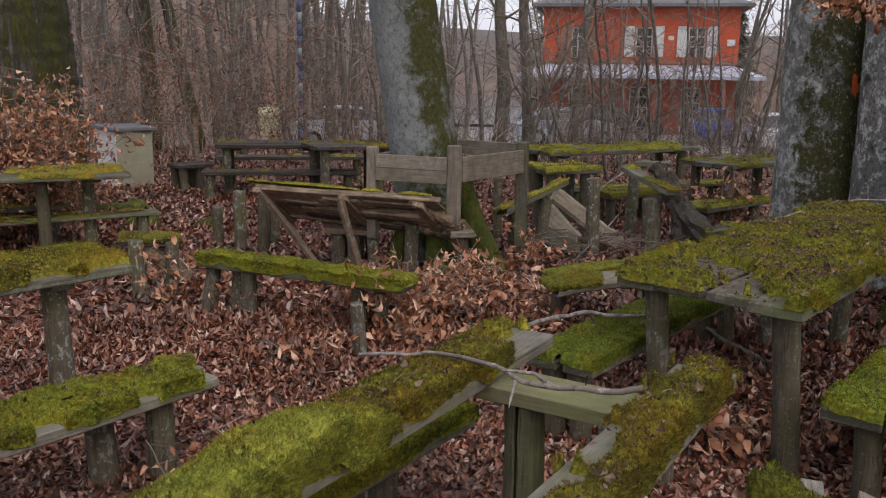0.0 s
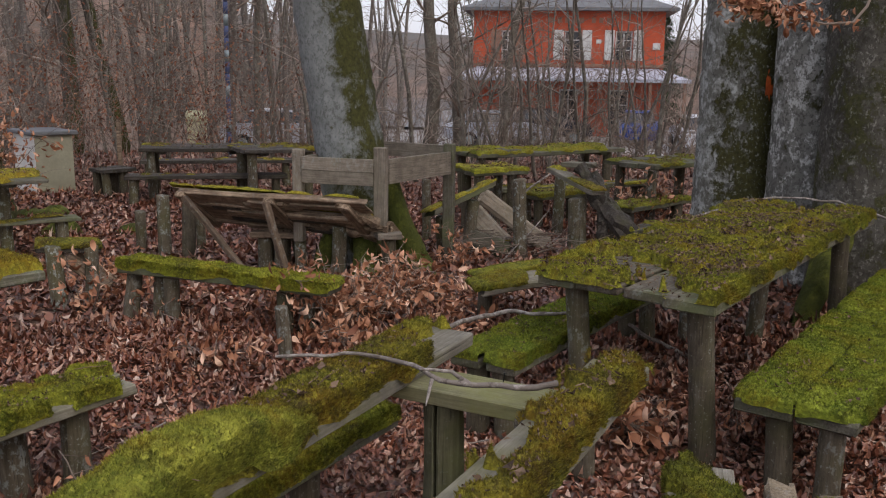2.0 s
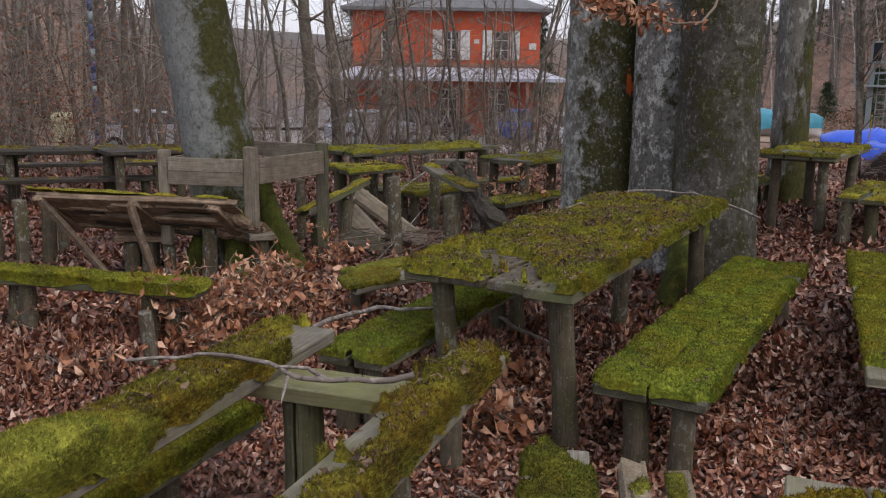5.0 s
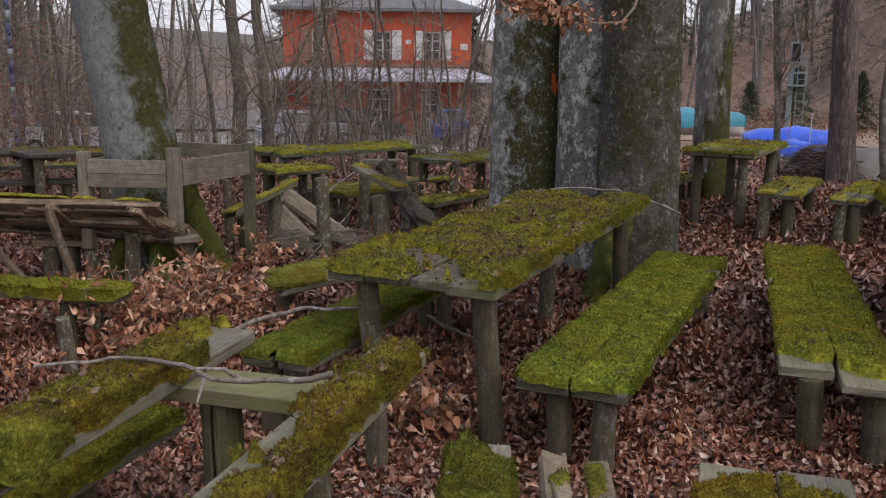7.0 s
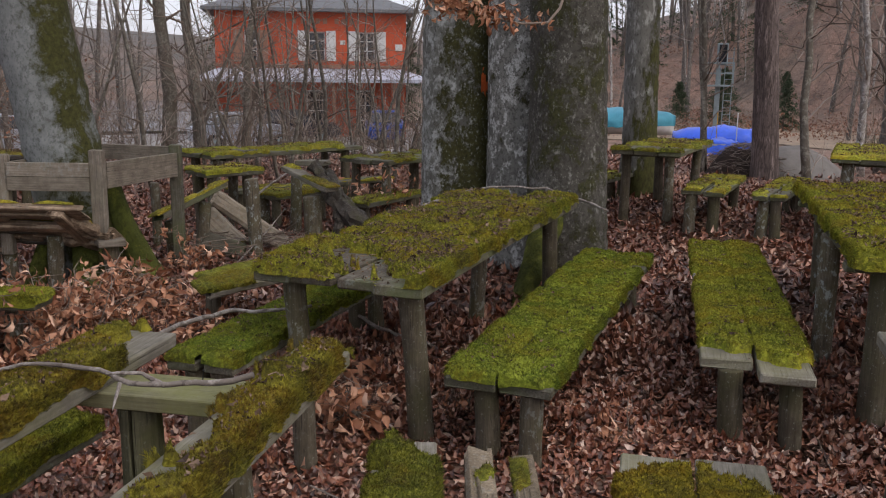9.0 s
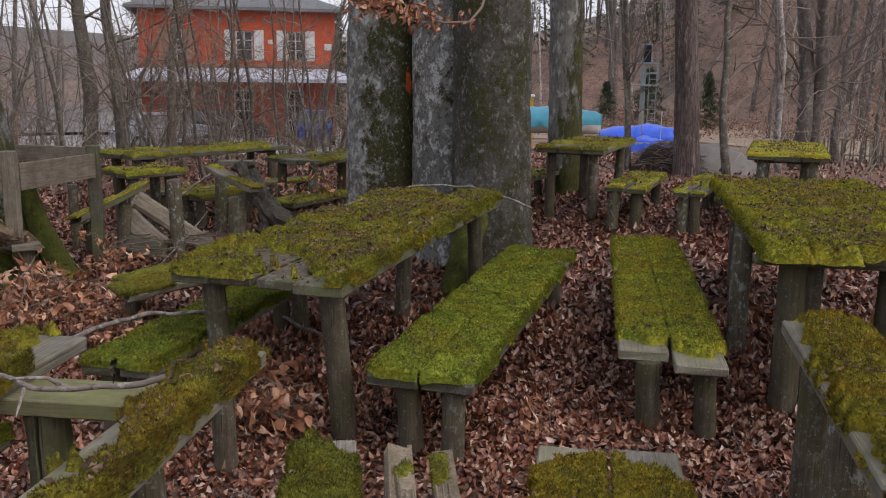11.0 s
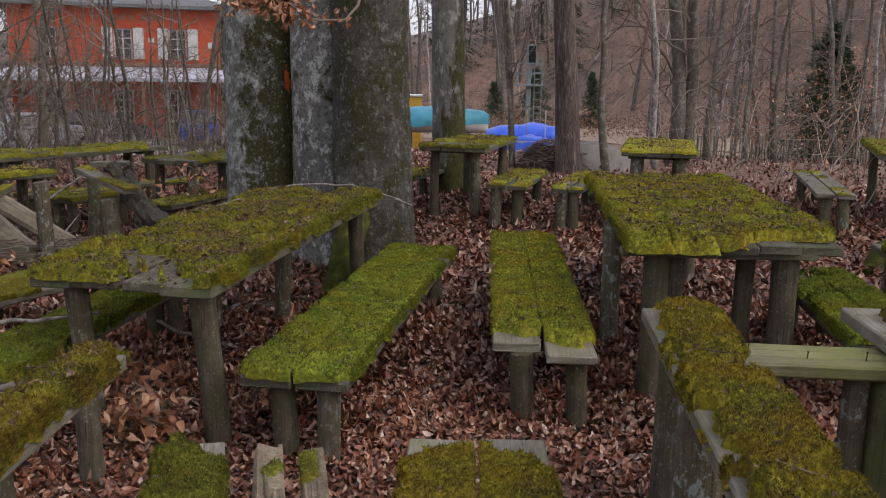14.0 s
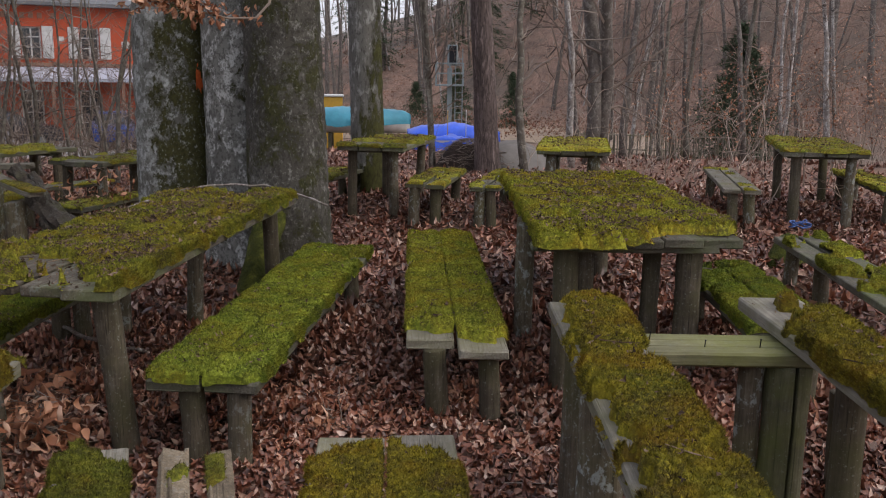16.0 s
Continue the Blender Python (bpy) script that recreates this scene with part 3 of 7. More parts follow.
def moss_patch(soup, x0, x1, y0, y1, z, res, thick, cover, seed, blades, hump=None, blade_h=0.009, bare=(), seams=(), crumbs=0, crumb_at=0.5, over=0.014, drop=0.022, spans=(), ends=0.4):
    """Moss over a rectangle: lumpy cushions that hang over the long edges, with fine shoots on them. spans: side and ends of single
    planks, where these differ. Gives back places for crumbs."""
    o_lo, o_hi = over if isinstance(over, tuple) else (over, over)
    ox = ends * max(o_lo, o_hi)

    def lines(a, b, oa, ob):
        rim = np.array([1.0, 0.8, 0.55, 0.3, 0.1])
        return np.concatenate([a - oa * rim, np.linspace(a + 0.2 * res, b - 0.2 * res, max(4, int((b - a) / res))), (b + ob * rim)[::-1]])

    gx_, gy_ = lines(x0, x1, ox, ox), lines(y0, y1, o_lo, o_hi)
    nx, ny = len(gx_) - 1, len(gy_) - 1
    X, Y = np.meshgrid(gx_, gy_, indexing="ij")

    def height(X, Y):
        p = np.stack([X, Y, 0 * X + seed * 1.37], -1).reshape(-1, 3)

        def noisy(scale, k, octaves=0):
            return (fbm(p * scale, octaves, k) if octaves else value_noise(p * scale, k)).reshape(X.shape)

        xa, xb = x0 + 0 * X, x1 + 0 * X
        if len(spans):
            near_side = np.argmin(np.abs(Y[..., None] - np.array([q[0] for q in spans])), -1)
            xa, xb = np.array([q[1] for q in spans])[near_side], np.array([q[2] for q in spans])[near_side]
        f = noisy(3.6, seed, 6)
        ex, ey = np.minimum(X - xa, xb - X), np.minimum(Y - y0, y1 - Y)
        f = f - 0.5 + 0.7 * (cover - 0.5) - 0.02 * (1 - smooth(-0.01, 0.03, np.minimum(ex, ey)))
        for bx, by, br in bare:
            wob = 1 + 0.9 * (value_noise(p * 17 + bx, seed + 13).reshape(X.shape) - 0.5)
            f = f - 0.9 * np.exp(-(((X - bx) ** 2 + (Y - by) ** 2) / (br * wob) ** 2) ** 2)
        on = smooth(-0.02, 0.035, f)
        big, mid = pillows(p * 8.5, seed).reshape(X.shape), pillows(p * 34, seed + 1).reshape(X.shape)
        lumps = 0.2 + 0.62 * big * (0.3 + 1.3 * noisy(4, seed + 8)) + 0.6 * mid * (0.4 + noisy(11, seed + 4)) + 0.3 * noisy(85, seed + 5)
        h = thick * on * lumps
        for sy in seams:
            h = h * (1 - 0.95 * np.exp(-((Y - sy - 0.008 * (noisy(7, seed + 7) - 0.5)) / 0.012) ** 2) * (noisy(2.3, seed + 21, 2) > 0.43))
        if hump:
            hx, hy, sx, sy, hh = hump
            h = h + hh * np.exp(-(np.abs(X - hx) / sx) ** 2.6 - ((Y - hy) / sy) ** 4) * (0.6 + 0.5 * noisy(9, seed) + 0.3 * pillows(p * 19, seed + 2).reshape(X.shape))
        out_y = np.maximum(np.clip((y0 - Y) / o_lo, 0, 1), np.clip((Y - y1) / o_hi, 0, 1))
        out_x = np.clip(-ex / ox, 0, 1)
        full = on * smooth(0.25, 0.6, noisy(8, seed + 9, 3))
        edge = np.clip((np.minimum(ex + ox, ey + max(o_lo, o_hi))) / 0.03, 0, 1)
        loose = full * (0.5 + 0.9 * noisy(12, seed + 3))
        deep = np.where(Y < (y0 + y1) / 2, min(1.0, o_lo / 0.01), min(1.0, o_hi / 0.01))
        hang = drop * loose * np.maximum(deep * out_y ** 1.6, min(1.2, 1.25 * ends) * out_x ** 1.4)
        X2 = np.where(ex < 0, np.where(X < (xa + xb) / 2, xa - (xa - X) * full, xb + (X - xb) * full), X)
        Y2 = np.where(Y < y0, y0 - (y0 - Y) * full, np.where(Y > y1, y1 + (Y - y1) * full, Y))
        rise = h * np.sqrt(1 - (1 - edge) ** 2) - hang - 0.006 * (1 - on)
        return rise, on * (ex > -1.05 * ox), edge, X2, Y2

    h, on, edge, X2, Y2 = height(X, Y)
    v = np.stack([X2, Y2, z + h + 0.0015], -1).reshape(-1, 3)
    i, j = np.meshgrid(np.arange(nx), np.arange(ny), indexing="ij")
    q = np.stack([i * (ny + 1) + j, (i + 1) * (ny + 1) + j, (i + 1) * (ny + 1) + j + 1, i * (ny + 1) + j + 1], -1).reshape(-1, 4)
    ok = (on > 0.02).ravel()
    soup.add(v, q[ok[q].sum(1) >= 1])
    r = np.random.default_rng(seed + 50)
    nb = int(blades * (x1 - x0) * (y1 - y0))
    if nb:
        bx, by = r.uniform(x0 - ox, x1 + ox, nb), r.uniform(y0 - o_lo, y1 + o_hi, nb)
        rims = []
        for at, wide in ((y0, -o_lo), (y1, o_hi)):
            nr = int(blades * (x1 - x0) * (drop + 0.02) * 1.3) if abs(wide) > 0.005 else 0
            rims.append((r.uniform(x0 - ox, x1 + ox, nr), at + wide * r.uniform(-0.6, 1, nr)))
        nr = int(blades * (y1 - y0) * (drop + 0.02) * min(1, ends))
        rims.append((r.choice((x0, x1), nr) + ox * r.uniform(-1, 1, nr), r.uniform(y0, y1, nr)))
        bx, by = np.concatenate([bx] + [q[0] for q in rims]), np.concatenate([by] + [q[1] for q in rims])
        bh, bo, be, bx, by = height(bx, by)
        k = (bo > 0.3) & (be >= 0) | (bh > 0.03)
        bx, by, bh, be = bx[k], by[k], bh[k], be[k]
        m = len(bx)
        ln = blade_h * r.uniform(0.4, 1.4, m)
        out = 1.3 * (1 - smooth(0.2, 1.0, be))
        d = np.stack([r.normal(0, 0.75, m), r.normal(0, 0.75, m) + out * np.sign(by - (y0 + y1) / 2), np.ones(m)], -1)
        d /= np.linalg.norm(d, axis=1)[:, None]
        b = np.stack([bx, by, z + bh - 0.003], -1)
        a = r.uniform(0, np.pi, m)
        s = np.stack([np.cos(a), np.sin(a), 0 * a], -1) * (blade_h * r.uniform(0.10, 0.22, m))[:, None]
        soup.add(np.stack([b - s, b + s, b + d * ln[:, None]], 1).reshape(-1, 3), t=np.arange(3 * m).reshape(-1, 3))
    if not crumbs:
        return np.zeros((0, 3))
    cx, cy = r.uniform(x0 + 0.01, x1 - 0.01, 4 * crumbs), r.uniform(y0 + 0.01, y1 - 0.01, 4 * crumbs)
    p = np.stack([cx, cy, 0 * cx + seed], -1)
    mid = np.minimum(np.minimum(cx - x0, x1 - cx), np.minimum(cy - y0, y1 - cy)) / (y1 - y0)
    k = fbm(p * 5.5, 4, seed + 31) + 0.35 * np.minimum(mid, 0.4) + r.normal(0, 0.03, len(cx)) > crumb_at + 0.05
    cx, cy = cx[k][:crumbs], cy[k][:crumbs]
    ch, held = height(cx, cy)[:2] if len(cx) else (cx, cx)
    k = (held > 0.3) | (r.uniform(0, 1, len(cx)) < 0.12)
    cx, cy, ch = cx[k], cy[k], np.maximum(ch[k], 0)
    return np.stack([cx, cy, z + ch + r.uniform(0.003, 0.012, len(cx))], -1)


def post_mesh(name, bottom, top, radius, mat, seed, slant=0.0, sides=12, cleft=0):
    """A round post with an uneven, chamfered log shape. cleft: one half of a post split along its middle, -1 or 1."""
    u = np.array([0, 0.1, 0.3, 0.5, 0.7, 0.88, 0.985, 1.0])
    path = np.asarray(bottom)[None] * (1 - u[:, None]) + np.asarray(top)[None] * u[:, None]
    rad = radius * np.array([1.08, 1.05, 1.02, 1.0, 0.99, 0.98, 0.97, 0.93])
    v, q, t = tube(path, rad, sides, 0.22, seed)
    if slant:
        k = v[:, 2] > path[-2, 2] - 0.02
        v[k, 2] += slant * (v[k, 0] - path[-1, 0])
    if cleft:
        f = np.clip((v[:, 2] - bottom[2]) / (top[2] - bottom[2]), 0, 1)
        mid = bottom[1] * (1 - f) + top[1] * f + cleft * (0.003 + 0.004 * f) + 0.006 * (value_noise(v * np.array([0, 0, 9.0]), 3) - 0.5)
        v[:, 1] = np.maximum(v[:, 1], mid) if cleft > 0 else np.minimum(v[:, 1], mid)
    return mesh_of(name, v, [q, t], mat, True)


seeds = iter(range(100, 9999))


def trestle(name, label, category, group, p0, p1, height, planks, legs, bars=(), moss=None, thick=0.048, mat=None, post_r=0.055, res=0.02, blades=0, litter_n=0, base=None, sag=0.0):
    """A table or bench of planks on round posts. planks: (side, width, start, end, drop); legs and bars: along, side."""
    p0, p1 = Vector(p0), Vector(p1)
    d = p1 - p0
    L = d.length
    mid = (p0 + p1) / 2
    g = gz(mid.x, mid.y) if base is None else base
    top = thing(name, label, category, Matrix.Translation((p0.x, p0.y, g)) @ Matrix.Rotation(math.atan2(d.y, d.x), 4, "Z") @ Matrix.Rotation(sag, 4, "Y"), group=group)
    seed = next(seeds)
    for k, pl in enumerate(planks):
        side, width, start, end, drop = pl[:5]
        me = board_mesh("plank", end - start, width, thick, mat or wood_plank, seed + k * 7, warp=0.008, ragged=0.012)
        part("plank", me, top, m=pose(start, side, height - drop))
    for lg in legs:
        along, side = lg[:2]
        lean = lg[2] if len(lg) > 2 else (random.uniform(-0.03, 0.03), random.uniform(-0.03, 0.03))
        wx = top.matrix_basis @ Vector((along, side, 0))
        gl = gz(wx.x, wx.y) - g - 0.12
        lh = height - thick + 0.002 - (lg[5] if len(lg) > 5 else 0)
        rad = post_r * (lg[3] if len(lg) > 3 else random.uniform(0.92, 1.1))
        if len(lg) > 4 and lg[4]:
            for half in (-1, 1):
                part("leg", post_mesh("leg", (along + lean[0], side + lean[1], gl), (along, side, lh), rad, wood_cleft, seed, sides=22, cleft=half), top, "half of a cleft round post")
            continue
        part("leg", post_mesh("leg", (along + lean[0], side + lean[1], gl), (along, side, lh), rad, wood_post, seed + int(along * 31 + side * 17), sides=16), top)
    for k, (along, y0, y1) in enumerate(bars):
        me = board_mesh("crossbar", y1 - y0, 0.11, 0.036, mat or wood_plank, seed + 60 + k)
        part("crossbar", me, top, m=pose(along, y0, height - thick - 0.001, 0, 0, 90))
    spots = []
    if moss:
        soup = Soup()
        kw = dict(hump=None, blade_h=moss.get("blade", 0.015), bare=moss.get("bare", ()), crumb_at=moss.get("crumb_at", 0.5), drop=moss.get("drop", 0.022), over=moss.get("over", 0.014), ends=moss.get("ends", 0.4))
        if moss.get("whole"):
            lo, hi = min(p[0] - p[1] / 2 for p in planks), max(p[0] + p[1] / 2 for p in planks)
            x_lo, x_hi = min(p[2] for p in planks), max(p[3] for p in planks)
            spots.append(moss_patch(soup, x_lo, x_hi, lo, hi, height, res, moss.get("thick", 0.03), moss["cover"], seed, blades, seams=[p[0] - p[1] / 2 - 0.006 for p in planks[:-1]], crumbs=litter_n, spans=[(p[0], p[2], p[3]) for p in planks], **kw))
        else:
            for k, (side, width, start, end, drop) in enumerate(planks):
                kw["over"] = tuple(0.003 if any(0 < s_ * (p[0] - side) - (p[1] + width) / 2 < 0.05 for p in planks) else moss.get("over", 0.014) for s_ in (-1, 1))
                spots.append(moss_patch(soup, start, end, side - width / 2, side + width / 2, height - drop, res, moss.get("thick", 0.026), moss["cover"], seed + k, blades, crumbs=litter_n // len(planks), **kw))
        if soup.q or soup.t:
            tagged(part("moss", soup.mesh("moss", moss.get("tone", moss_mat), True), top, "uneven cushions of moss"), kind="stuff")
    if litter_n and sum(len(p) for p in spots):
        r = np.random.default_rng(seed)
        P = np.concatenate(spots)
        bits = Soup()
        big = r.uniform(0, 1, len(P)) < 0.12
        for sel, size in ((~big, 0.015), (big, 0.032)):
            v, t = leaf_soup(P[sel], size if res < 0.02 else size * 1.2, 0.45, 0.4, seed, 0.7, 1)
            bits.add(v, t=t)
        for c in P[:: 45]:
            a, ln = r.uniform(0, 6.28), r.uniform(0.03, 0.13)
            d = np.array([np.cos(a), np.sin(a), r.normal(0, 0.08)]) * ln / 2
            v, q, t = tube([c - d, c + r.normal(0, 0.004, 3), c + d], [0.002, 0.0018, 0.0012], 4)
            bits.add(v, q, t)
        v, t = np.concatenate(bits.v), [np.concatenate(bits.t)] + ([np.concatenate(bits.q)] if bits.q else [])
        tagged(part("leaf_debris", mesh_of("leaf_debris", v, t, debris_mat), top, "small brown leaf debris and buds"), kind="stuff")
    return top


def rows_of(width, count, L, gap=0.012, jig=0.03):
    w = (width - gap * (count - 1)) / count
    return [(width / 2 - w / 2 - k * (w + gap), w, random.uniform(0, jig), L - random.uniform(0, jig), random.uniform(0, 0.006)) for k in range(count)]


def table(p0, p1, width, label, legs=None, count=4, cover=0.56, height=0.78, near=False, litter_n=0, bare=(), group="beer garden tables", tone=None, crumb_at=0.5, planks=None, ends=0.4, **kw):
    L = (Vector(p1) - Vector(p0)).length
    litter_n = litter_n if near else max(litter_n, 700)
    legs = legs or [(0.16, width / 2 - 0.14), (0.16, -width / 2 + 0.14), (L - 0.2, width / 2 - 0.14), (L - 0.2, -width / 2 + 0.14)]
    bars = [(0.30, -width / 2 + 0.06, width / 2 - 0.06), (L - 0.32, -width / 2 + 0.06, width / 2 - 0.06)]
    return trestle("wooden_table", label, "table", group, p0, p1, height, planks or rows_of(width, count, L), legs, bars, {"cover": cover, "thick": 0.042 if near else (0.014 if cover < 0.5 else 0.024), "bare": bare, "whole": True, "tone": tone or (moss_mat if near else moss_table), "crumb_at": crumb_at, "drop": 0.026, "over": 0.016, "ends": ends}, res=0.009 if near else 0.022, blades=80000 if near else 7000, litter_n=litter_n, **kw)


def bench(p0, p1, width, label, legs=None, count=2, cover=0.56, height=0.40, near=False, litter_n=0, bare=(), group="beer garden benches", tone=None, drop=0.022, planks=None, **kw):
    L = (Vector(p1) - Vector(p0)).length
    litter_n = litter_n if near else max(litter_n, 300)
    legs = legs or [(a, s) for a in (0.12, L - 0.16) for s in ((width / 2 - 0.1, -width / 2 + 0.1) if count > 1 else (0,))]
    return trestle("wooden_bench", label, "bench", group, p0, p1, height, planks or rows_of(width, count, L, 0.022, 0.05), legs, (), {"cover": cover, "thick": 0.034 if near else (0.012 if cover < 0.5 else 0.022), "bare": bare, "tone": tone or (moss_mat if near else moss_table), "crumb_at": 0.54 if near else 0.5, "drop": drop, "over": 0.013}, res=0.009 if near else 0.022, blades=80000 if near else 7000, litter_n=litter_n, **kw)


# around the middle of the garden
table((1.05, 3.72), (3.05, 6.12), 0.85, "long plank table thick with moss and dead leaf debris", [(0.14, 0.28, (0.01, -0.07)), (0.12, -0.33, (0.05, -0.05), 1.05), (2.07, -0.02, (-0.03, 0.03)), (2.86, -0.28), (1.72, 0.33, (0.0, 0.0), 0.8)], near=True, tone=moss_table, litter_n=10000, crumb_at=0.45, cover=0.72, planks=[(0.315, 0.20, 0.0, 2.90, 0.008), (0.10, 0.205, -0.02, 2.94, 0.0), (-0.115, 0.20, 0.0, 2.97, 0.004), (-0.34, 0.23, -0.06, 2.96, 0.0)], bare=[(0.0, -0.11, 0.10), (0.12, -0.10, 0.095), (0.25, -0.08, 0.08), (0.17, 0.04, 0.06), (0.30, 0.18, 0.09), (0.36, 0.33, 0.07), (0.38, 0.04, 0.08), (0.46, 0.14, 0.08), (0.5, 0.30, 0.08), (0.62, 0.24, 0.06), (1.1, -0.05, 0.06), (1.5, 0.12, 0.07)], mat=wood_brown)
bench((1.65, 3.22), (3.64, 5.6), 0.46, "two-plank bench beside a table, fully covered in bright moss", [(0.1, 0.08), (0.1, -0.13), (2.35, -0.02), (2.5, 0.15), (2.85, -0.1)], tone=moss_green, cover=0.84, near=True, litter_n=360, drop=0.03, planks=[(0.126, 0.232, 0.0, 2.95, 0.0), (-0.118, 0.232, 0.02, 2.98, 0.008)], bare=[(2.55, -0.20, 0.09), (2.66, -0.19, 0.08), (2.62, -0.05, 0.05), (2.72, 0.03, 0.04), (0.0, 0.24, 0.04), (0.02, -0.22, 0.04)])
bench((2.84, 3.02), (4.51, 5.56), 0.47, "two-plank bench with moss and bare pale plank ends", [(0.12, 0.12), (0.06, -0.14), (2.8, 0.1), (2.8, -0.1)], cover=0.76, near=True, litter_n=420, planks=[(0.137, 0.235, 0.10, 3.05, 0.0), (-0.115, 0.235, -0.05, 3.12, 0.008)], bare=[(0.10, 0.24, 0.15), (0.11, 0.14, 0.10), (0.12, 0.05, 0.09), (-0.05, -0.02, 0.13), (0.06, -0.01, 0.08), (-0.05, -0.12, 0.07), (-0.04, -0.22, 0.12), (0.10, -0.225, 0.06), (1.4, 0.03, 0.04), (1.8, 0.05, 0.04), (1.15, -0.04, 0.05), (0.75, 0.10, 0.04), (1.6, -0.16, 0.04)], mat=wood_pale)
bench((0.73, 0.30), (1.985, 2.29), 0.48, "two-plank bench with moss and a bare end", [(0.15, 0.1), (0.15, -0.1), (2.25, 0.12), (2.25, -0.12)], tone=moss_ochre, cover=0.74, near=True, litter_n=160, planks=[(0.127, 0.23, 0.0, 2.36, 0.0), (-0.122, 0.23, 0.02, 2.385, 0.005)], bare=[(2.40, 0.25, 0.20), (2.41, 0.13, 0.17), (2.40, 0.03, 0.19), (2.42, -0.04, 0.17), (2.42, -0.13, 0.18), (2.42, -0.24, 0.19), (2.20, 0.25, 0.09), (1.95, 0.26, 0.05), (2.1, -0.26, 0.06)], mat=wood_pale)
table((3.62, 2.66), (5.3, 5.02), 1.08, "broad plank table with ochre moss hanging over its end", [(1.15, 0.43), (0.26, 0.30, (0.0, 0.0), 1.2), (0.45, 0.17), (0.5, -0.20, (0.0, 0.02), 0.9), (0.36, -0.36, (0.0, 0.0), 1.25), (2.7, 0.3), (2.7, -0.3)], near=True, ends=1.5, litter_n=9500, crumb_at=0.44, cover=0.80, tone=moss_sunny, planks=[(0.367, 0.205, 0.03, 3.0, 0.0), (0.15, 0.205, 0.06, 2.98, 0.004), (-0.067, 0.205, 0.14, 3.05, 0.0), (-0.284, 0.205, 0.19, 3.08, 0.006), (-0.50, 0.205, 0.24, 3.02, 0.012)], bare=[(0.15, -0.15, 0.07), (0.20, -0.27, 0.13), (0.20, -0.37, 0.11), (0.25, -0.45, 0.10), (0.26, -0.55, 0.09), (0.34, -0.61, 0.07), (1.1, -0.1, 0.05), (1.5, 0.2, 0.06), (1.3, -0.35, 0.05)])
bench((4.1, 2.08), (5.05, 3.32), 0.42, "mossy bench on round posts beside a table", tone=moss_green, cover=0.61, near=True)
bench((4.75, 1.55), (6.63, 3.75), 0.36, "mossy bench with a pale bare front edge", [(0.3, 0), (2.1, 0.05), (2.65, 0.08)], cover=0.53, near=True, bare=[(2.8, 0.15, 0.2), (2.0, 0.2, 0.14), (1.2, 0.2, 0.14)])
bench((0.445, 3.84), (1.70, 5.46), 0.33, "low bench with moss in the shade of a table", tone=moss_green, cover=0.78, near=True, litter_n=300)
# farther along to the right
table((8.67, 4.80), (10.5, 6.3), 0.80, "mossy plank table on four posts", cover=0.70, litter_n=800)
bench((8.01, 5.27), (9.8, 6.98), 0.36, "bare grey two-plank bench on round posts", cover=0.36, mat=wood_pale)
bench((7.05, 5.47), (8.15, 6.9), 0.32, "grey bench with moss on one plank", cover=0.47, mat=wood_pale)
table((6.56, 6.22), (7.85, 7.55), 0.72, "small mossy plank table", cover=0.74, count=3, litter_n=800)
bench((5.5, 7.3), (6.65, 8.44), 0.42, "mossy bench on round posts", cover=0.61, litter_n=300)
bench((5.9, 6.8), (7.25, 8.0), 0.30, "short mossy bench on round posts", cover=0.61, litter_n=250)
table((5.3, 8.05), (6.6, 9.3), 0.74, "mossy plank table beside a tree", tone=moss_deep, cover=0.60, count=3, litter_n=1100)
bench((5.0, 9.0), (6.2, 10.05), 0.36, "mossy bench behind the beeches", tone=moss_deep, cover=0.53)
bench((9.35, 4.35), (11.0, 5.95), 0.36, "mossy bench behind a table", cover=0.57)
# farther along to the left
table((-4.6, 6.9), (-2.98, 7.85), 0.70, "mossy table with thin grey planks", [(1.15, -0.12), (1.55, 0.05), (0.2, 0.1)], tone=moss_brown, cover=0.50, count=3, thick=0.03)
bench((-4.9, 6.7), (-2.75, 8.0), 0.26, "narrow grey bench with traces of moss", tone=moss_brown, cover=0.42, thick=0.03)
bench((-5.2, 7.5), (-3.7, 8.25), 0.30, "grey bench behind a table", tone=moss_brown, cover=0.38)
table((-2.75, 2.9), (-1.66, 4.15), 0.40, "table with one mossy plank and one bare plank", [(1.35, 0.0), (0.2, 0)], tone=moss_brown, cover=0.66, count=2, near=True)
bench((-2.35, 2.0), (-1.105, 3.70), 0.32, "two-plank bench with olive moss", [(1.62, 0.08), (1.82, -0.06), (0.2, 0)], tone=moss_mat, cover=0.70, near=True, litter_n=300, mat=wood_pale, bare=[(2.1, -0.13, 0.10), (2.02, -0.02, 0.06), (1.9, -0.005, 0.05), (1.7, -0.15, 0.04), (1.3, -0.15, 0.04), (2.08, 0.15, 0.04)])
bench((-1.78, 6.0), (-0.28, 5.3), 0.2, "narrow plank bench grown over with moss", [(0.1, 0.0, (0.0, -0.1)), (0.3, 0.03), (0.42, -0.03), (1.28, 0.0), (1.4, 0.08)], tone=moss_mat, cover=0.84, count=1, near=True, drop=0.03)
table((-3.25, 11.75), (-1.75, 12.0), 0.8, "dark plank table strewn with leaves", mat=wood_dark, tone=moss_brown, cover=0.30, height=0.72, litter_n=2600, crumb_at=0.3)
table((-1.95, 11.3), (-0.95, 11.75), 0.8, "dark plank table with a thin layer of moss", mat=wood_dark, tone=moss_brown, cover=0.36, height=0.75, litter_n=1200, crumb_at=0.35)
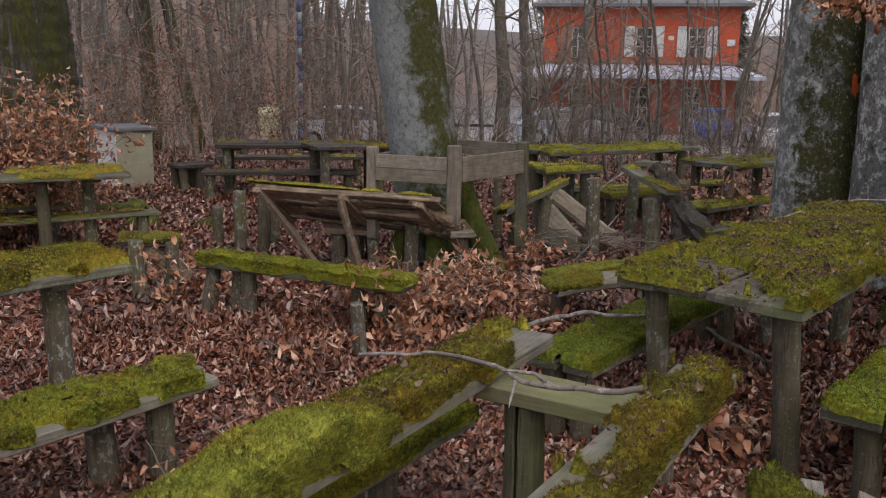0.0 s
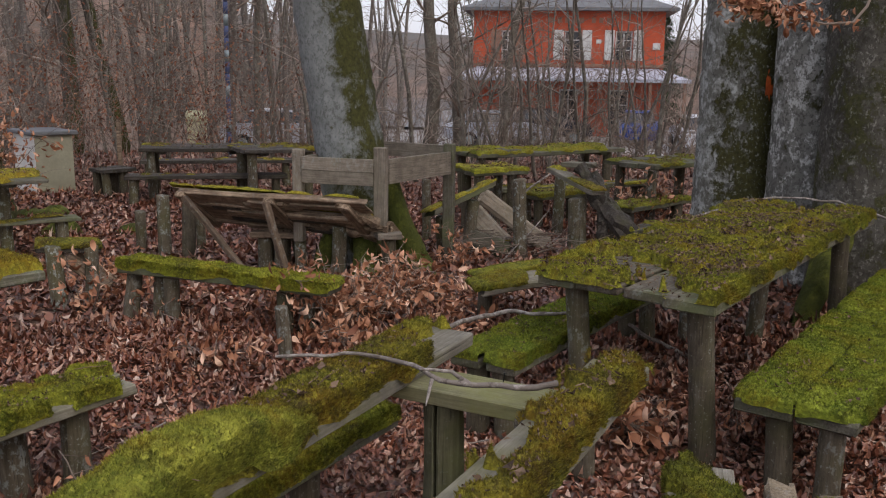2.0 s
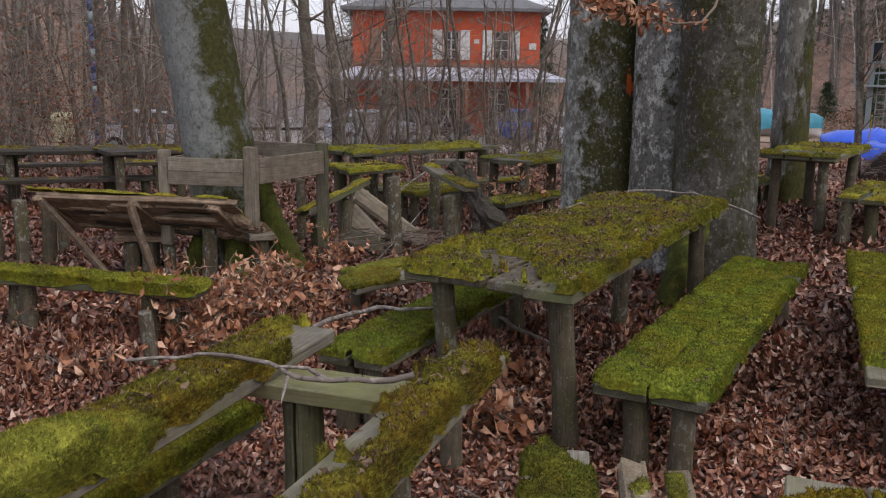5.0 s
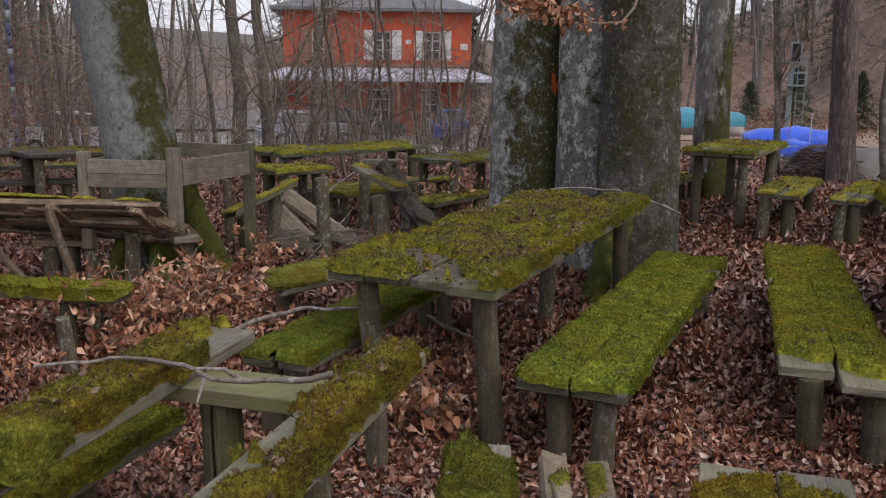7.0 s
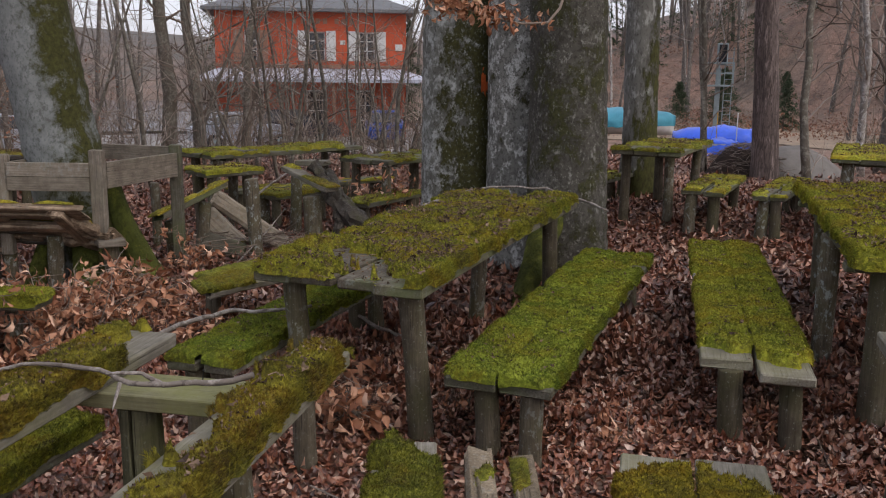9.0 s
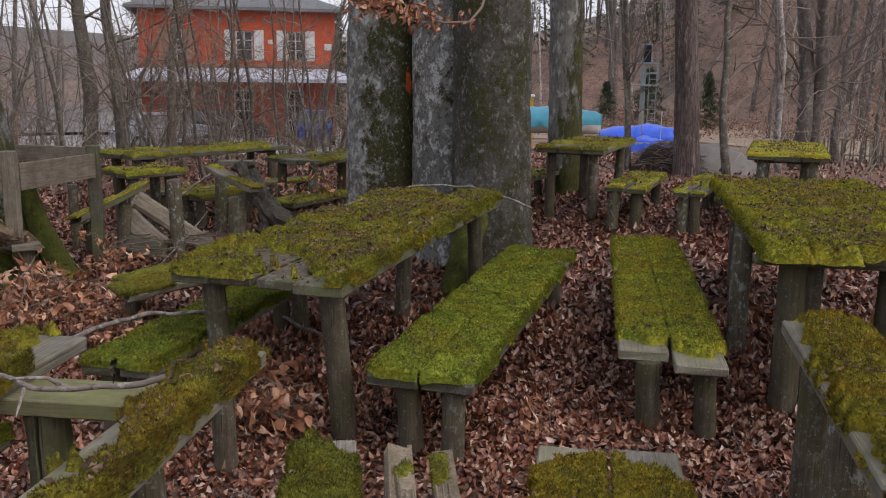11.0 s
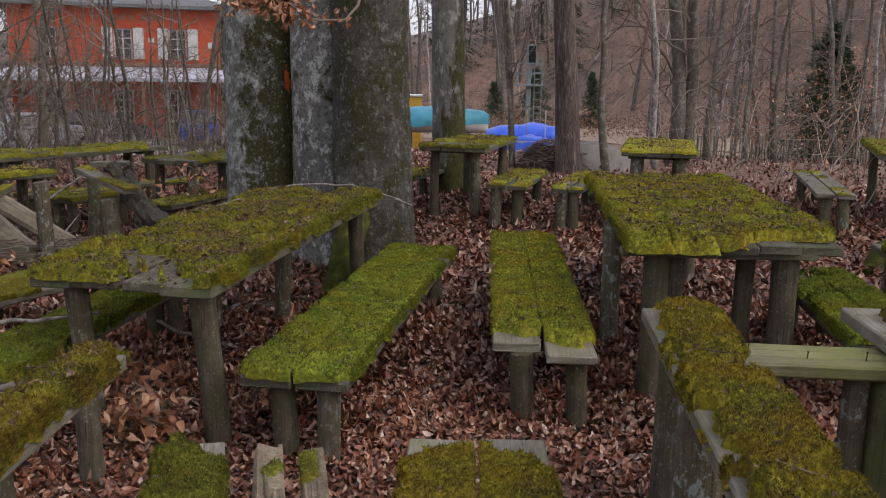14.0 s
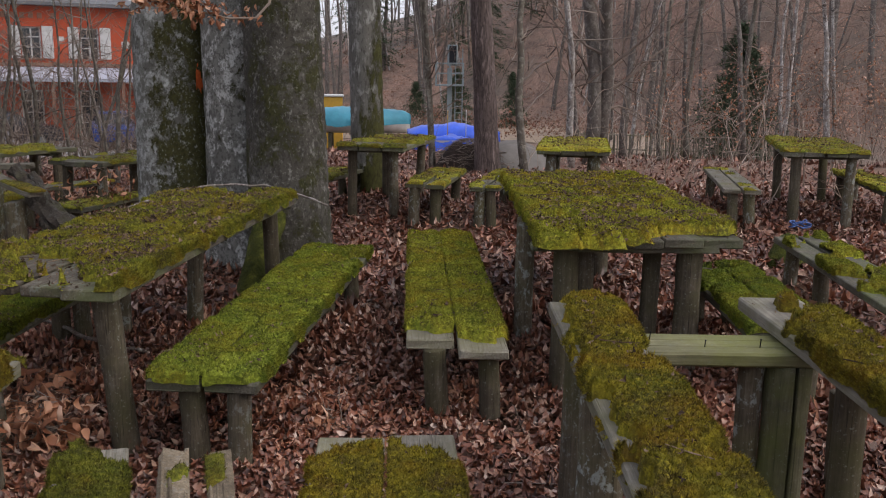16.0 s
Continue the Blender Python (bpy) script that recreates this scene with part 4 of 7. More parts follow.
bench((-3.3, 11.2), (-1.3, 11.5), 0.34, "dark bench in front of a table", mat=wood_dark, tone=moss_brown, cover=0.3)
bench((-3.85, 11.7), (-3.5, 12.1), 0.4, "short dark bench end", mat=wood_dark, tone=moss_brown, cover=0.23)
bench((-3.6, 13.0), (-1.4, 13.4), 0.34, "dark bench behind a table", mat=wood_dark, tone=moss_brown, cover=0.38)
table((0.85, 10.5), (2.9, 11.6), 0.7, "long mossy plank table", tone=moss_deep, cover=0.55, count=3, litter_n=700)
bench((0.78, 9.15), (1.4, 9.4), 0.5, "bright mossy bench end", height=0.72, cover=0.73)
bench((1.2, 10.1), (3.3, 11.0), 0.34, "mossy bench in front of a table", tone=moss_brown, cover=0.45)
table((2.55, 9.3), (3.7, 10.1), 0.72, "mossy plank table beside the beeches", tone=moss_deep, cover=0.47, count=3, litter_n=500)
bench((2.3, 8.7), (3.2, 9.5), 0.34, "mossy bench between posts", tone=moss_deep, cover=0.63)
bench((1.5, 9.6), (2.3, 10.1), 0.4, "mossy bench behind broken posts", tone=moss_deep, cover=0.63)

# ---- trees ----
def wander(start, heading, length, steps, bend, r, lift=0.0):
    p, d = np.array(start, float), np.array(heading, float)
    out = [p.copy()]
    for _ in range(steps):
        d = d + r.normal(0, bend, 3) + np.array([0, 0, lift])
        d /= np.linalg.norm(d)
        p = p + d * length / steps
        out.append(p.copy())
    return np.array(out)


def limb(soup, start, heading, length, radius, r, depth, sides=5, bend=0.18, twigs=3, lift=0.03):
    path = wander(start, heading, length, 5 if depth else 4, bend, r, lift)
    v, q, t = tube(path, radius * np.linspace(1, 0.25, len(path)), sides, cap=False)
    soup.add(v, q)
    if depth > 0:
        for _ in range(twigs):
            k = r.integers(1, len(path))
            d = path[k] - path[k - 1]
            d = d / (np.linalg.norm(d) + 1e-9) + r.normal(0, 0.7, 3)
            d /= np.linalg.norm(d)
            limb(soup, path[k], d, length * r.uniform(0.35, 0.65), radius * 0.5, r, depth - 1, max(3, sides - 1), bend, twigs, lift)


def sapling(r, height, radius, branches=14, depth=2, twigs=3, low=0.15, lean=0.06, spread=0.22, sides=7):
    """Trunk and twigs of a slim bare tree standing at the origin."""
    trunk, crown = Soup(), Soup()
    path = wander((0, 0, -0.15), (r.normal(0, lean), r.normal(0, lean), 1), height, 10, 0.07, r, 0.05)
    rad = radius * np.linspace(1.1, 0.3, len(path))
    v, q, t = tube(path, rad, sides, 0.15, int(r.integers(999)))
    trunk.add(v, q, t)
    for _ in range(branches):
        f = r.uniform(low, 0.97)
        k = f * (len(path) - 1)
        p = path[int(k)] * (1 - k % 1) + path[min(int(k) + 1, len(path) - 1)] * (k % 1)
        a = r.uniform(0, 2 * np.pi)
        d = np.array([np.cos(a), np.sin(a), r.uniform(0.2, 1.0)])
        limb(crown, p, d / np.linalg.norm(d), height * spread * r.uniform(0.4, 1.1) * (1.15 - 0.6 * f), radius * 0.22 * (1.1 - 0.7 * f) + 0.004, r, depth, 4, 0.16, twigs)
    return trunk, crown


def place_tree(name, label, m, trunk, crown, bark, group=""):
    t = thing(name, label, "tree", m, group=group)
    part("trunk", trunk.mesh("trunk", bark, True), t)
    if crown.v:
        part("crown", crown.mesh("crown", far_twig_mat), t, "bare twigs")
    return t


def great_trunk(name, label, path, radii, bark, seed, sides=56, roots=5, big_roots=()):
    """A thick trunk with a flared foot, roots and bare limbs high up."""
    path, radii = np.asarray(path, float), np.asarray(radii, float)
    zs = np.concatenate([np.linspace(path[0, 2], 3.2, 90), np.linspace(3.4, path[-1, 2], 12)])
    P = np.stack([np.interp(zs, path[:, 2], path[:, 0]), np.interp(zs, path[:, 2], path[:, 1]), zs], -1)
    for _ in range(12):
        P[1:-1, :2] = (P[:-2, :2] + 2 * P[1:-1, :2] + P[2:, :2]) / 4
    n = len(zs)
    v, q, t = tube(P, np.interp(zs, path[:, 2], radii), sides, 0.10, seed)
    body = v[: n * sides]
    c = np.repeat(P, sides, 0)
    ang = np.arctan2(body[:, 1] - c[:, 1], body[:, 0] - c[:, 0])
    flare = np.exp(-np.maximum(body[:, 2] - path[0, 2] - 0.08, 0) / 0.28)
    f = 1 + flare * (0.10 + 0.16 * np.cos(roots * ang + seed)) + 0.05 * (fbm(body * np.array([7, 7, 1.6]), 3, seed) - 0.5) + 0.03 * (fbm(body * np.array([22, 22, 14]), 2, seed + 1) - 0.5)
    body[:, :2] = c[:, :2] + (body[:, :2] - c[:, :2]) * f[:, None]
    tree = thing(name, label, "tree")
    part("trunk", mesh_of("trunk", v, [q, t], bark, True), tree)
    for pts, r0, r1 in big_roots:
        pts = np.array(pts, float)
        k = np.linspace(0, len(pts) - 1, 14)
        R = np.stack([np.interp(k, np.arange(len(pts)), pts[:, a]) for a in range(3)], -1)
        vv, qq, tt = tube(R, np.linspace(r0, r1, 14), 16, 0.4, seed)
        part("root", mesh_of("root", vv, [qq, tt], moss_root, True), tree, "mossy buttress root")
    r = np.random.default_rng(seed)
    crown = Soup()
    high = [k for k in range(n) if zs[k] > 5.5]
    for _ in range(9):
        a = r.uniform(0, 6.28)
        limb(crown, P[high[int(r.integers(len(high)))]], (np.cos(a) * 0.8, np.sin(a) * 0.8, 0.7), r.uniform(2.0, 4.0), 0.07, r, 2, 5, 0.12, 4)
    part("crown", crown.mesh("crown", twig_mat), tree, "bare limbs and twigs")
    return tree


great_trunk("beech_tree", "pale grey beech with dark mossy side and mossy foot", [(-0.08, 7.68, -0.15), (-0.12, 7.68, 0.2), (-0.24, 7.7, 0.6), (-0.36, 7.72, 1.3), (-0.53, 7.75, 2.4), (-0.75, 7.9, 5.0), (-1.0, 8.1, 9.0)], [0.36, 0.335, 0.305, 0.29, 0.285, 0.25, 0.17], bark_pale, 3, big_roots=[([(0.02, 7.55, 0.85), (0.12, 7.46, 0.45), (0.26, 7.38, 0.14), (0.38, 7.32, -0.1)], 0.07, 0.13), ([(-0.2, 7.5, 0.6), (-0.18, 7.34, 0.33), (-0.17, 7.14, 0.12), (-0.16, 6.95, -0.08)], 0.08, 0.12), ([(-0.42, 7.52, 0.45), (-0.5, 7.4, 0.2), (-0.58, 7.28, -0.08)], 0.07, 0.1)])
great_trunk("beech_tree", "lichen-spotted beech with dark moss patches, one of three", [(3.10, 7.70, -0.15), (3.10, 7.70, 0.4), (3.11, 7.71, 1.5), (3.12, 7.72, 3.0), (3.1, 7.9, 9)], [0.38, 0.365, 0.355, 0.345, 0.2], bark_lichen, 5, roots=4)
great_trunk("beech_tree", "grey lichened beech standing between two others", [(3.50, 7.11, -0.15), (3.48, 7.11, 0.4), (3.46, 7.11, 1.5), (3.44, 7.11, 3.0), (3.5, 7.3, 9)], [0.33, 0.31, 0.30, 0.29, 0.2], bark_grey, 8, roots=4)
great_trunk("beech_tree", "dark stout beech with a mossy buttress root", [(3.64, 6.5, -0.15), (3.62, 6.5, 0.4), (3.60, 6.5, 1.5), (3.55, 6.5, 3.0), (3.45, 6.6, 9)], [0.37, 0.345, 0.315, 0.295, 0.2], bark_dark, 11, roots=4, big_roots=[([(3.38, 6.33, 0.55), (3.2, 6.1, 0.36), (2.98, 5.86, 0.12), (2.85, 5.7, -0.08)], 0.13, 0.07)])
great_trunk("old_tree", "old furrowed tree with a mossy side", [(-4.85, 9.75, -0.15), (-4.85, 9.75, 1), (-4.9, 9.75, 3), (-5.0, 9.8, 9)], [0.74, 0.63, 0.58, 0.4], bark_oak, 14, roots=6)
great_trunk("maple_tree", "slender grey tree with flaking bark", [(6.45, 10.05, -0.1), (6.45, 10.05, 1), (6.4, 10.05, 3), (6.3, 10.1, 9)], [0.25, 0.22, 0.21, 0.14], bark_maple, 17, sides=28)
great_trunk("pine_tree", "pine with reddish furrowed bark", [(9.29, 11.05, -0.1), (9.19, 11.05, 1.5), (9.04, 11.05, 3.2), (8.9, 11.0, 9)], [0.21, 0.18, 0.16, 0.11], bark_pine, 21, sides=28)

# orange spray mark on one of the three beeches
a = np.radians(np.linspace(-82, -71, 7))
zz = np.linspace(1.53, 1.74, 9)
A, Zm = np.meshgrid(a, zz, indexing="ij")
Rm = 0.376 + 0 * A
mk = np.stack([3.11 + Rm * np.cos(A), 7.71 + Rm * np.sin(A), Zm + 0.03 * np.sin(A * 40)], -1).reshape(-1, 3)
i, j = np.meshgrid(np.arange(6), np.arange(8), indexing="ij")
q = np.stack([i * 9 + j, (i + 1) * 9 + j, (i + 1) * 9 + j + 1, i * 9 + j + 1], -1).reshape(-1, 4)
keep = fbm(mk[q].mean(1) * 22, 2, 4) > 0.5
spray = plain("orange_spray_paint", (0.62, 0.13, 0.03), 0.8, 0, 0.5, 20)
thing("paint_mark", "faded orange forester's spray mark on beech bark", "paint mark", None, mesh_of("paint_mark", mk, q[keep], spray, True))

# slim trees of the middle distance: x, y, height, radius, bark, label
r = np.random.default_rng(77)
SLIM = [
    (9.62, 10.5, 6.5, 0.065, bark_thin), (9.0, 12.2, 6.5, 0.055, bark_thin), (8.75, 11.9, 6.0, 0.04, bark_thin), (11.2, 11.1, 7, 0.06, bark_white), (11.9, 11.4, 9, 0.13, bark_far), (12.25, 11.5, 9, 0.12, bark_far),
    (0.84, 19.9, 8, 0.16, bark_thin), (1.6, 20.5, 8, 0.15, bark_thin), (2.5, 19.0, 7, 0.09, bark_thin), (-1.6, 19, 7, 0.07, bark_thin), (-0.9, 21, 7, 0.06, bark_thin), (-2.8, 18.5, 7, 0.08, bark_thin), (-4.7, 18, 7, 0.09, bark_thin), (-2.2, 16.5, 6, 0.05, bark_thin), (-7.2, 20.6, 9, 0.20, bark_oak), (-6.3, 21.5, 9, 0.17, bark_oak), (-8.6, 19, 8, 0.13, bark_far), (-3.9, 22, 8, 0.12, bark_far),
    (16.0, 14.2, 7, 0.045, bark_white), (17.0, 13.8, 7, 0.05, bark_far), (18.8, 12.2, 7, 0.045, bark_white), (20.2, 13.6, 8, 0.06, bark_far), (21.2, 12.2, 8, 0.05, bark_white), (22.5, 14.6, 9, 0.08, bark_far), (15.6, 15.6, 8, 0.06, bark_far), (20.6, 8.6, 8, 0.06, bark_far), (22.8, 11.4, 8, 0.07, bark_white), (19.6, 15.6, 8, 0.06, bark_far),
    (15.0, 13.5, 8, 0.09, bark_far), (17.5, 12.2, 7, 0.07, bark_far), (17.8, 11.6, 7, 0.05, bark_white), (18.4, 13.0, 8, 0.07, bark_thin), (16.4, 12.9, 7, 0.06, bark_thin), (14.6, 12.1, 6, 0.05, bark_thin), (19.0, 11.0, 7, 0.07, bark_white), (19.5, 9.0, 7, 0.08, bark_thin), (21.5, 10.2, 8, 0.12, bark_far),
]
for k, (x, y, h, rad, bark) in enumerate(SLIM):
    tr, cr = sapling(r, h, rad, 13, 2, 3, 0.12)
    place_tree("slim_tree", "slim bare tree with thin twigs", pose(x, y, gz(x, y), 0, 0, r.uniform(0, 360)), tr, cr, bark, "slim bare trees")

# saplings before the house
kinds = []
for k in range(7):
    tr, cr = sapling(r, r.uniform(3.6, 5.2), r.uniform(0.02, 0.04), 15, 2, 3, 0.05, 0.1, 0.26, 5)
    kinds.append(place_tree("sapling", "thin leafless sapling with many upright twigs", pose(*[(2.6, 14.6), (3.4, 15.4), (4.2, 14.2), (5.0, 16.0), (3.0, 16.6), (1.6, 15.6), (4.6, 17.5)][k], -0.02), tr, cr, bark_thin, "saplings before the house"))
for k in range(28):
    a, d = math.radians(r.uniform(0.5, 19)), r.uniform(13.5, 24)
    x, y = d * math.sin(a), d * math.cos(a)
    copy_thing(kinds[k % 7], pose(x, y, gz(x, y), 0, 0, r.uniform(0, 360)))
for k in range(16):
    a, d = math.radians(r.uniform(-24, -1)), r.uniform(14.5, 24)
    x, y = d * math.sin(a), d * math.cos(a)
    copy_thing(kinds[k % 7], pose(x, y, gz(x, y), 0, 0, r.uniform(0, 360)))

# wood on the slopes and the flat behind
woods, wood_twigs = Soup(), Soup()
r = np.random.default_rng(31)
count = 0
while count < 640:
    a, d = (r.uniform(-46, 78) if count % 9 else r.uniform(-40, -3)), math.sqrt(r.uniform(23 ** 2, (105 if count % 9 else 55) ** 2))
    if (1 < a < 20.5 and d < 52) or (24 < a < 43 and d < 58) or (a > 43 and d < 34) or (2 < a < 21 and r.uniform() < 0.9):
        continue
    ra = math.radians(a)
    x, y = d * math.sin(ra), d * math.cos(ra)
    h = r.uniform(9, 16)
    path = wander((x, y, gz(x, y) - 0.2), (r.normal(0, 0.05), r.normal(0, 0.05), 1), h, 7, 0.05, r, 0.05)
    rad = r.uniform(0.05, 0.12 if d < 38 else 0.2)
    v, q, t = tube(path, rad * np.linspace(1.1, 0.25, 8), 6, cap=False)
    woods.add(v, q)
    for _ in range(7 if a > 22 else 14):
        k = r.integers(1, 8)
        b = r.uniform(0, 6.28)
        limb(wood_twigs, path[k] * 0.5 + path[k - 1] * 0.5, (np.cos(b), np.sin(b), r.uniform(0.1, 0.9)), r.uniform(1.2, 3.6), 0.024, r, 1, 3, 0.18, 3)
    count += 1
far = thing("far_woods", "bare grey-brown wood on the slope behind", "woods", None, woods.mesh("far_woods", bark_far, True), kind="stuff")
thing("far_wood_twigs", "tangle of bare branches in the wood behind", "branches", None, wood_twigs.mesh("far_wood_twigs", far_twig_mat), kind="stuff")
brush, pale_brush = Soup(), Soup()
for k in range(1700):
    if k < 170:
        a, d = r.uniform(-3, 20), r.uniform(13.5, 27)
    else:
        a, d = r.uniform(-44, 76), r.uniform(15, 45)
        if 24 < a < 43 and d < 40:
            continue
        if a > 40:
            if k % 2:
                continue
            d = r.uniform(11, 30)
    x, y = d * math.sin(math.radians(a)), d * math.cos(math.radians(a))
    limb(pale_brush if a > 40 else brush, (x, y, gz(x, y) - 0.05), (r.normal(0, 0.35), r.normal(0, 0.35), 1), r.uniform(0.7, 2.6) * (0.65 if a > 40 else 1), r.uniform(0.006, 0.014), r, 1, 3, 0.2, 4)
thing("brushwood", "thicket of thin bare shoots", "brushwood", None, brush.mesh("brushwood", far_twig_mat), kind="stuff")
pale_twig_mat = material("pale_grey_twigs", 0.85)
n = Nodes(pale_twig_mat)
n.colour(n.ramp(n.random(True), [(0, (0.17, 0.128, 0.10)), (0.6, (0.30, 0.238, 0.19)), (1, (0.48, 0.41, 0.35))]))
thing("pale_brushwood", "low thicket of pale grey shoots at the foot of the slope", "brushwood", None, pale_brush.mesh("pale_brushwood", pale_twig_mat), kind="stuff")

# thin pale trunks on the slope
slope_trunks = Soup()
r = np.random.default_rng(57)
for _ in range(105):
    a, d = math.radians(r.uniform(25, 76)), r.uniform(56, 95)
    x, y = d * math.sin(a), d * math.cos(a)
    path = wander((x, y, gz(x, y) - 0.2), (r.normal(0, 0.09), r.normal(0, 0.09), 1), r.uniform(6, 14), 6, 0.05, r, 0.04)
    v, q, t = tube(path, r.uniform(0.03, 0.08) * np.linspace(1.1, 0.3, 7), 5, cap=False)
    slope_trunks.add(v, q)
thing("slope_trunks", "thin pale trunks standing on the slope", "trees", None, slope_trunks.mesh("slope_trunks", bark_white, True), kind="stuff")

# rust-coloured scrub on the slope
scrub = Soup()
r = np.random.default_rng(91)
for k in range(900):
    a, d = math.radians(r.uniform(23, 74)), r.uniform(43, 86)
    x, y = d * math.sin(a), d * math.cos(a)
    m = 46
    c = np.stack([x + r.normal(0, 0.7, m), y + r.normal(0, 0.7, m), gz(x, y) + np.abs(r.normal(0.35, 0.3, m))], -1)
    v, t = leaf_soup(c, 0.17, 0.7, 0.3, 1000 + k, 0.55, 1)
    scrub.add(v, t=t)
thing("slope_scrub", "rust-brown withered scrub on the wooded slope", "scrub", None, scrub.mesh("slope_scrub", scrub_mat), kind="stuff")

# ---- house ----
red_wall = plain("orange_red_plaster", (0.52, 0.105, 0.05), 0.9, 0, 0.3, 0.7)
trim_white = plain("white_paint", (0.62, 0.62, 0.60), 0.7)
trim_brown = plain("brown_moulding", (0.30, 0.16, 0.11), 0.8)
roof_grey = plain("grey_slate_roof", (0.17, 0.175, 0.18), 0.7, 0, 0.3, 2)
canopy_mat = plain("pale_sheet_roof", (0.50, 0.52, 0.60), 0.55, 0, 0.3, 1)
glass_dark = material("window_glass", 0.08, 0, (0.03, 0.035, 0.04))
glass_dark.node_tree.nodes["Principled BSDF"].inputs["Specular IOR Level"].default_value = 0.6
HOUSE = Matrix.Translation((3.92, 43.78, -1.35)) @ Matrix.Rotation(math.atan2(42.1 - 43.78, 12.79 - 3.92), 4, "Z")
house = thing("house", "two-storey orange-red house with white shutters and a pale canopy roof", "house", HOUSE)
W, HT, DEEP = 9.03, 6.05, 7.0


def wall_with_holes(name, x0, x1, z0, z1, holes, y, thick, mat, parent):
    """One welded wall with openings through it."""
    xs = sorted({x0, x1, *[h[0] for h in holes], *[h[1] for h in holes]})
    zs = sorted({z0, z1, *[h[2] for h in holes], *[h[3] for h in holes]})
    bm = bmesh.new()
    grid = {(a, b, k): bm.verts.new((xs[a], y + k * thick, zs[b])) for a in range(len(xs)) for b in range(len(zs)) for k in (0, 1)}
    solid = {(a, b) for a in range(len(xs) - 1) for b in range(len(zs) - 1) if not any(h[0] <= xs[a] and xs[a + 1] <= h[1] and h[2] <= zs[b] and zs[b + 1] <= h[3] for h in holes)}
    for a, b in solid:
        bm.faces.new([grid[a, b, 0], grid[a + 1, b, 0], grid[a + 1, b + 1, 0], grid[a, b + 1, 0]])
        bm.faces.new([grid[a, b + 1, 1], grid[a + 1, b + 1, 1], grid[a + 1, b, 1], grid[a, b, 1]])
        for (na, nb), p, q in (((a - 1, b), (a, b + 1), (a, b)), ((a + 1, b), (a + 1, b), (a + 1, b + 1)), ((a, b - 1), (a, b), (a + 1, b)), ((a, b + 1), (a + 1, b + 1), (a, b + 1))):
            if (na, nb) not in solid:
                bm.faces.new([grid[p + (0,)], grid[p + (1,)], grid[q + (1,)], grid[q + (0,)]])
    bmesh.ops.delete(bm, geom=[v for v in bm.verts if not v.link_faces], context="VERTS")
    bmesh.ops.recalc_face_normals(bm, faces=bm.faces[:])
    me = bpy.data.meshes.new(name)
    bm.to_mesh(me)
    bm.free()
    me.materials.append(mat)
    return part(name, me, parent)


WINDOWS = [(1.35, 1.95, 3.75, 5.15), (4.35, 5.15, 3.8, 5.15), (6.75, 7.55, 3.8, 5.15), (1.3, 2.2, 0.2, 2.5), (4.2, 5.1, 0.9, 2.4), (6.6, 7.5, 0.2, 2.4)]
wall_with_holes("front_wall", 0, W, 0, HT, WINDOWS, 0, 0.35, red_wall, house)
part("back_wall", box_mesh("back_wall", 0, W, DEEP - 0.35, DEEP, 0, HT, red_wall, 0), house)
part("side_wall", box_mesh("side_wall", 0, 0.35, 0.352, DEEP - 0.352, 0, HT, red_wall, 0), house)
part("side_wall", box_mesh("side_wall", W - 0.35, W, 0.352, DEEP - 0.352, 0, HT, red_wall, 0), house)
for x0, x1, z0, z1 in WINDOWS:
    f = part("window", box_mesh("window", x0, x1, 0.2, 0.24, z0, z1, glass_dark, 0), house, "dark window with white bars")
    bars_s = Soup()
    for a, b, c_, d_ in ((x0, x0 + 0.07, z0, z1), (x1 - 0.07, x1, z0, z1), ((x0 + x1) / 2 - 0.035, (x0 + x1) / 2 + 0.035, z0, z1), (x0 + 0.071, x1 - 0.071, z1 - 0.07, z1), (x0 + 0.071, x1 - 0.071, z0 + (z1 - z0) * 0.66, z0 + (z1 - z0) * 0.66 + 0.05), (x0 + 0.071, x1 - 0.071, z0 + (z1 - z0) * 0.33, z0 + (z1 - z0) * 0.33 + 0.04)):
        v, q = box_arrays(a, b, 0.14, 0.197, c_, d_)
        bars_s.add(v, q)
    part("window_frame", bars_s.mesh("window_frame", trim_white), f)
    part("window_sill", box_mesh("window_sill", x0 - 0.08, x1 + 0.08, -0.09, -0.002, z0 - 0.09, z0 - 0.01, trim_brown, 0.01), f)
    if z0 > 3:
        for a in (x0 - 0.5, x1 + 0.04):
            part("shutter", box_mesh("shutter", a, a + 0.46, -0.06, -0.004, z0 - 0.02, z1 + 0.03, trim_white if x0 > 3 else trim_brown, 0.015), f, "open painted shutter")
part("string_course", box_mesh("string_course", -0.05, W + 0.05, -0.07, -0.003, 3.45, 3.6, trim_brown, 0.01), house)
part("corner_pilaster", box_mesh("corner_pilaster", 2.75, 2.95, -0.08, -0.003, 3.62, 5.9, red_wall, 0.01), house)
bm = bmesh.new()
e, rz = 0.55, HT + 1.5
vs = [bm.verts.new(p) for p in ((-e, -e, HT), (W + e, -e, HT), (W + e, DEEP + e, HT), (-e, DEEP + e, HT), (2.6, DEEP / 2, rz), (W - 2.6, DEEP / 2, rz), (-e, -e, HT + 0.14), (W + e, -e, HT + 0.14), (W + e, DEEP + e, HT + 0.14), (-e, DEEP + e, HT + 0.14))]
for f in ((3, 2, 1, 0), (0, 1, 7, 6), (1, 2, 8, 7), (2, 3, 9, 8), (3, 0, 6, 9), (6, 7, 5, 4), (7, 8, 5), (8, 9, 4, 5), (9, 6, 4)):
    bm.faces.new([vs[k] for k in f])
me = bpy.data.meshes.new("roof")
bm.to_mesh(me)
bm.free()
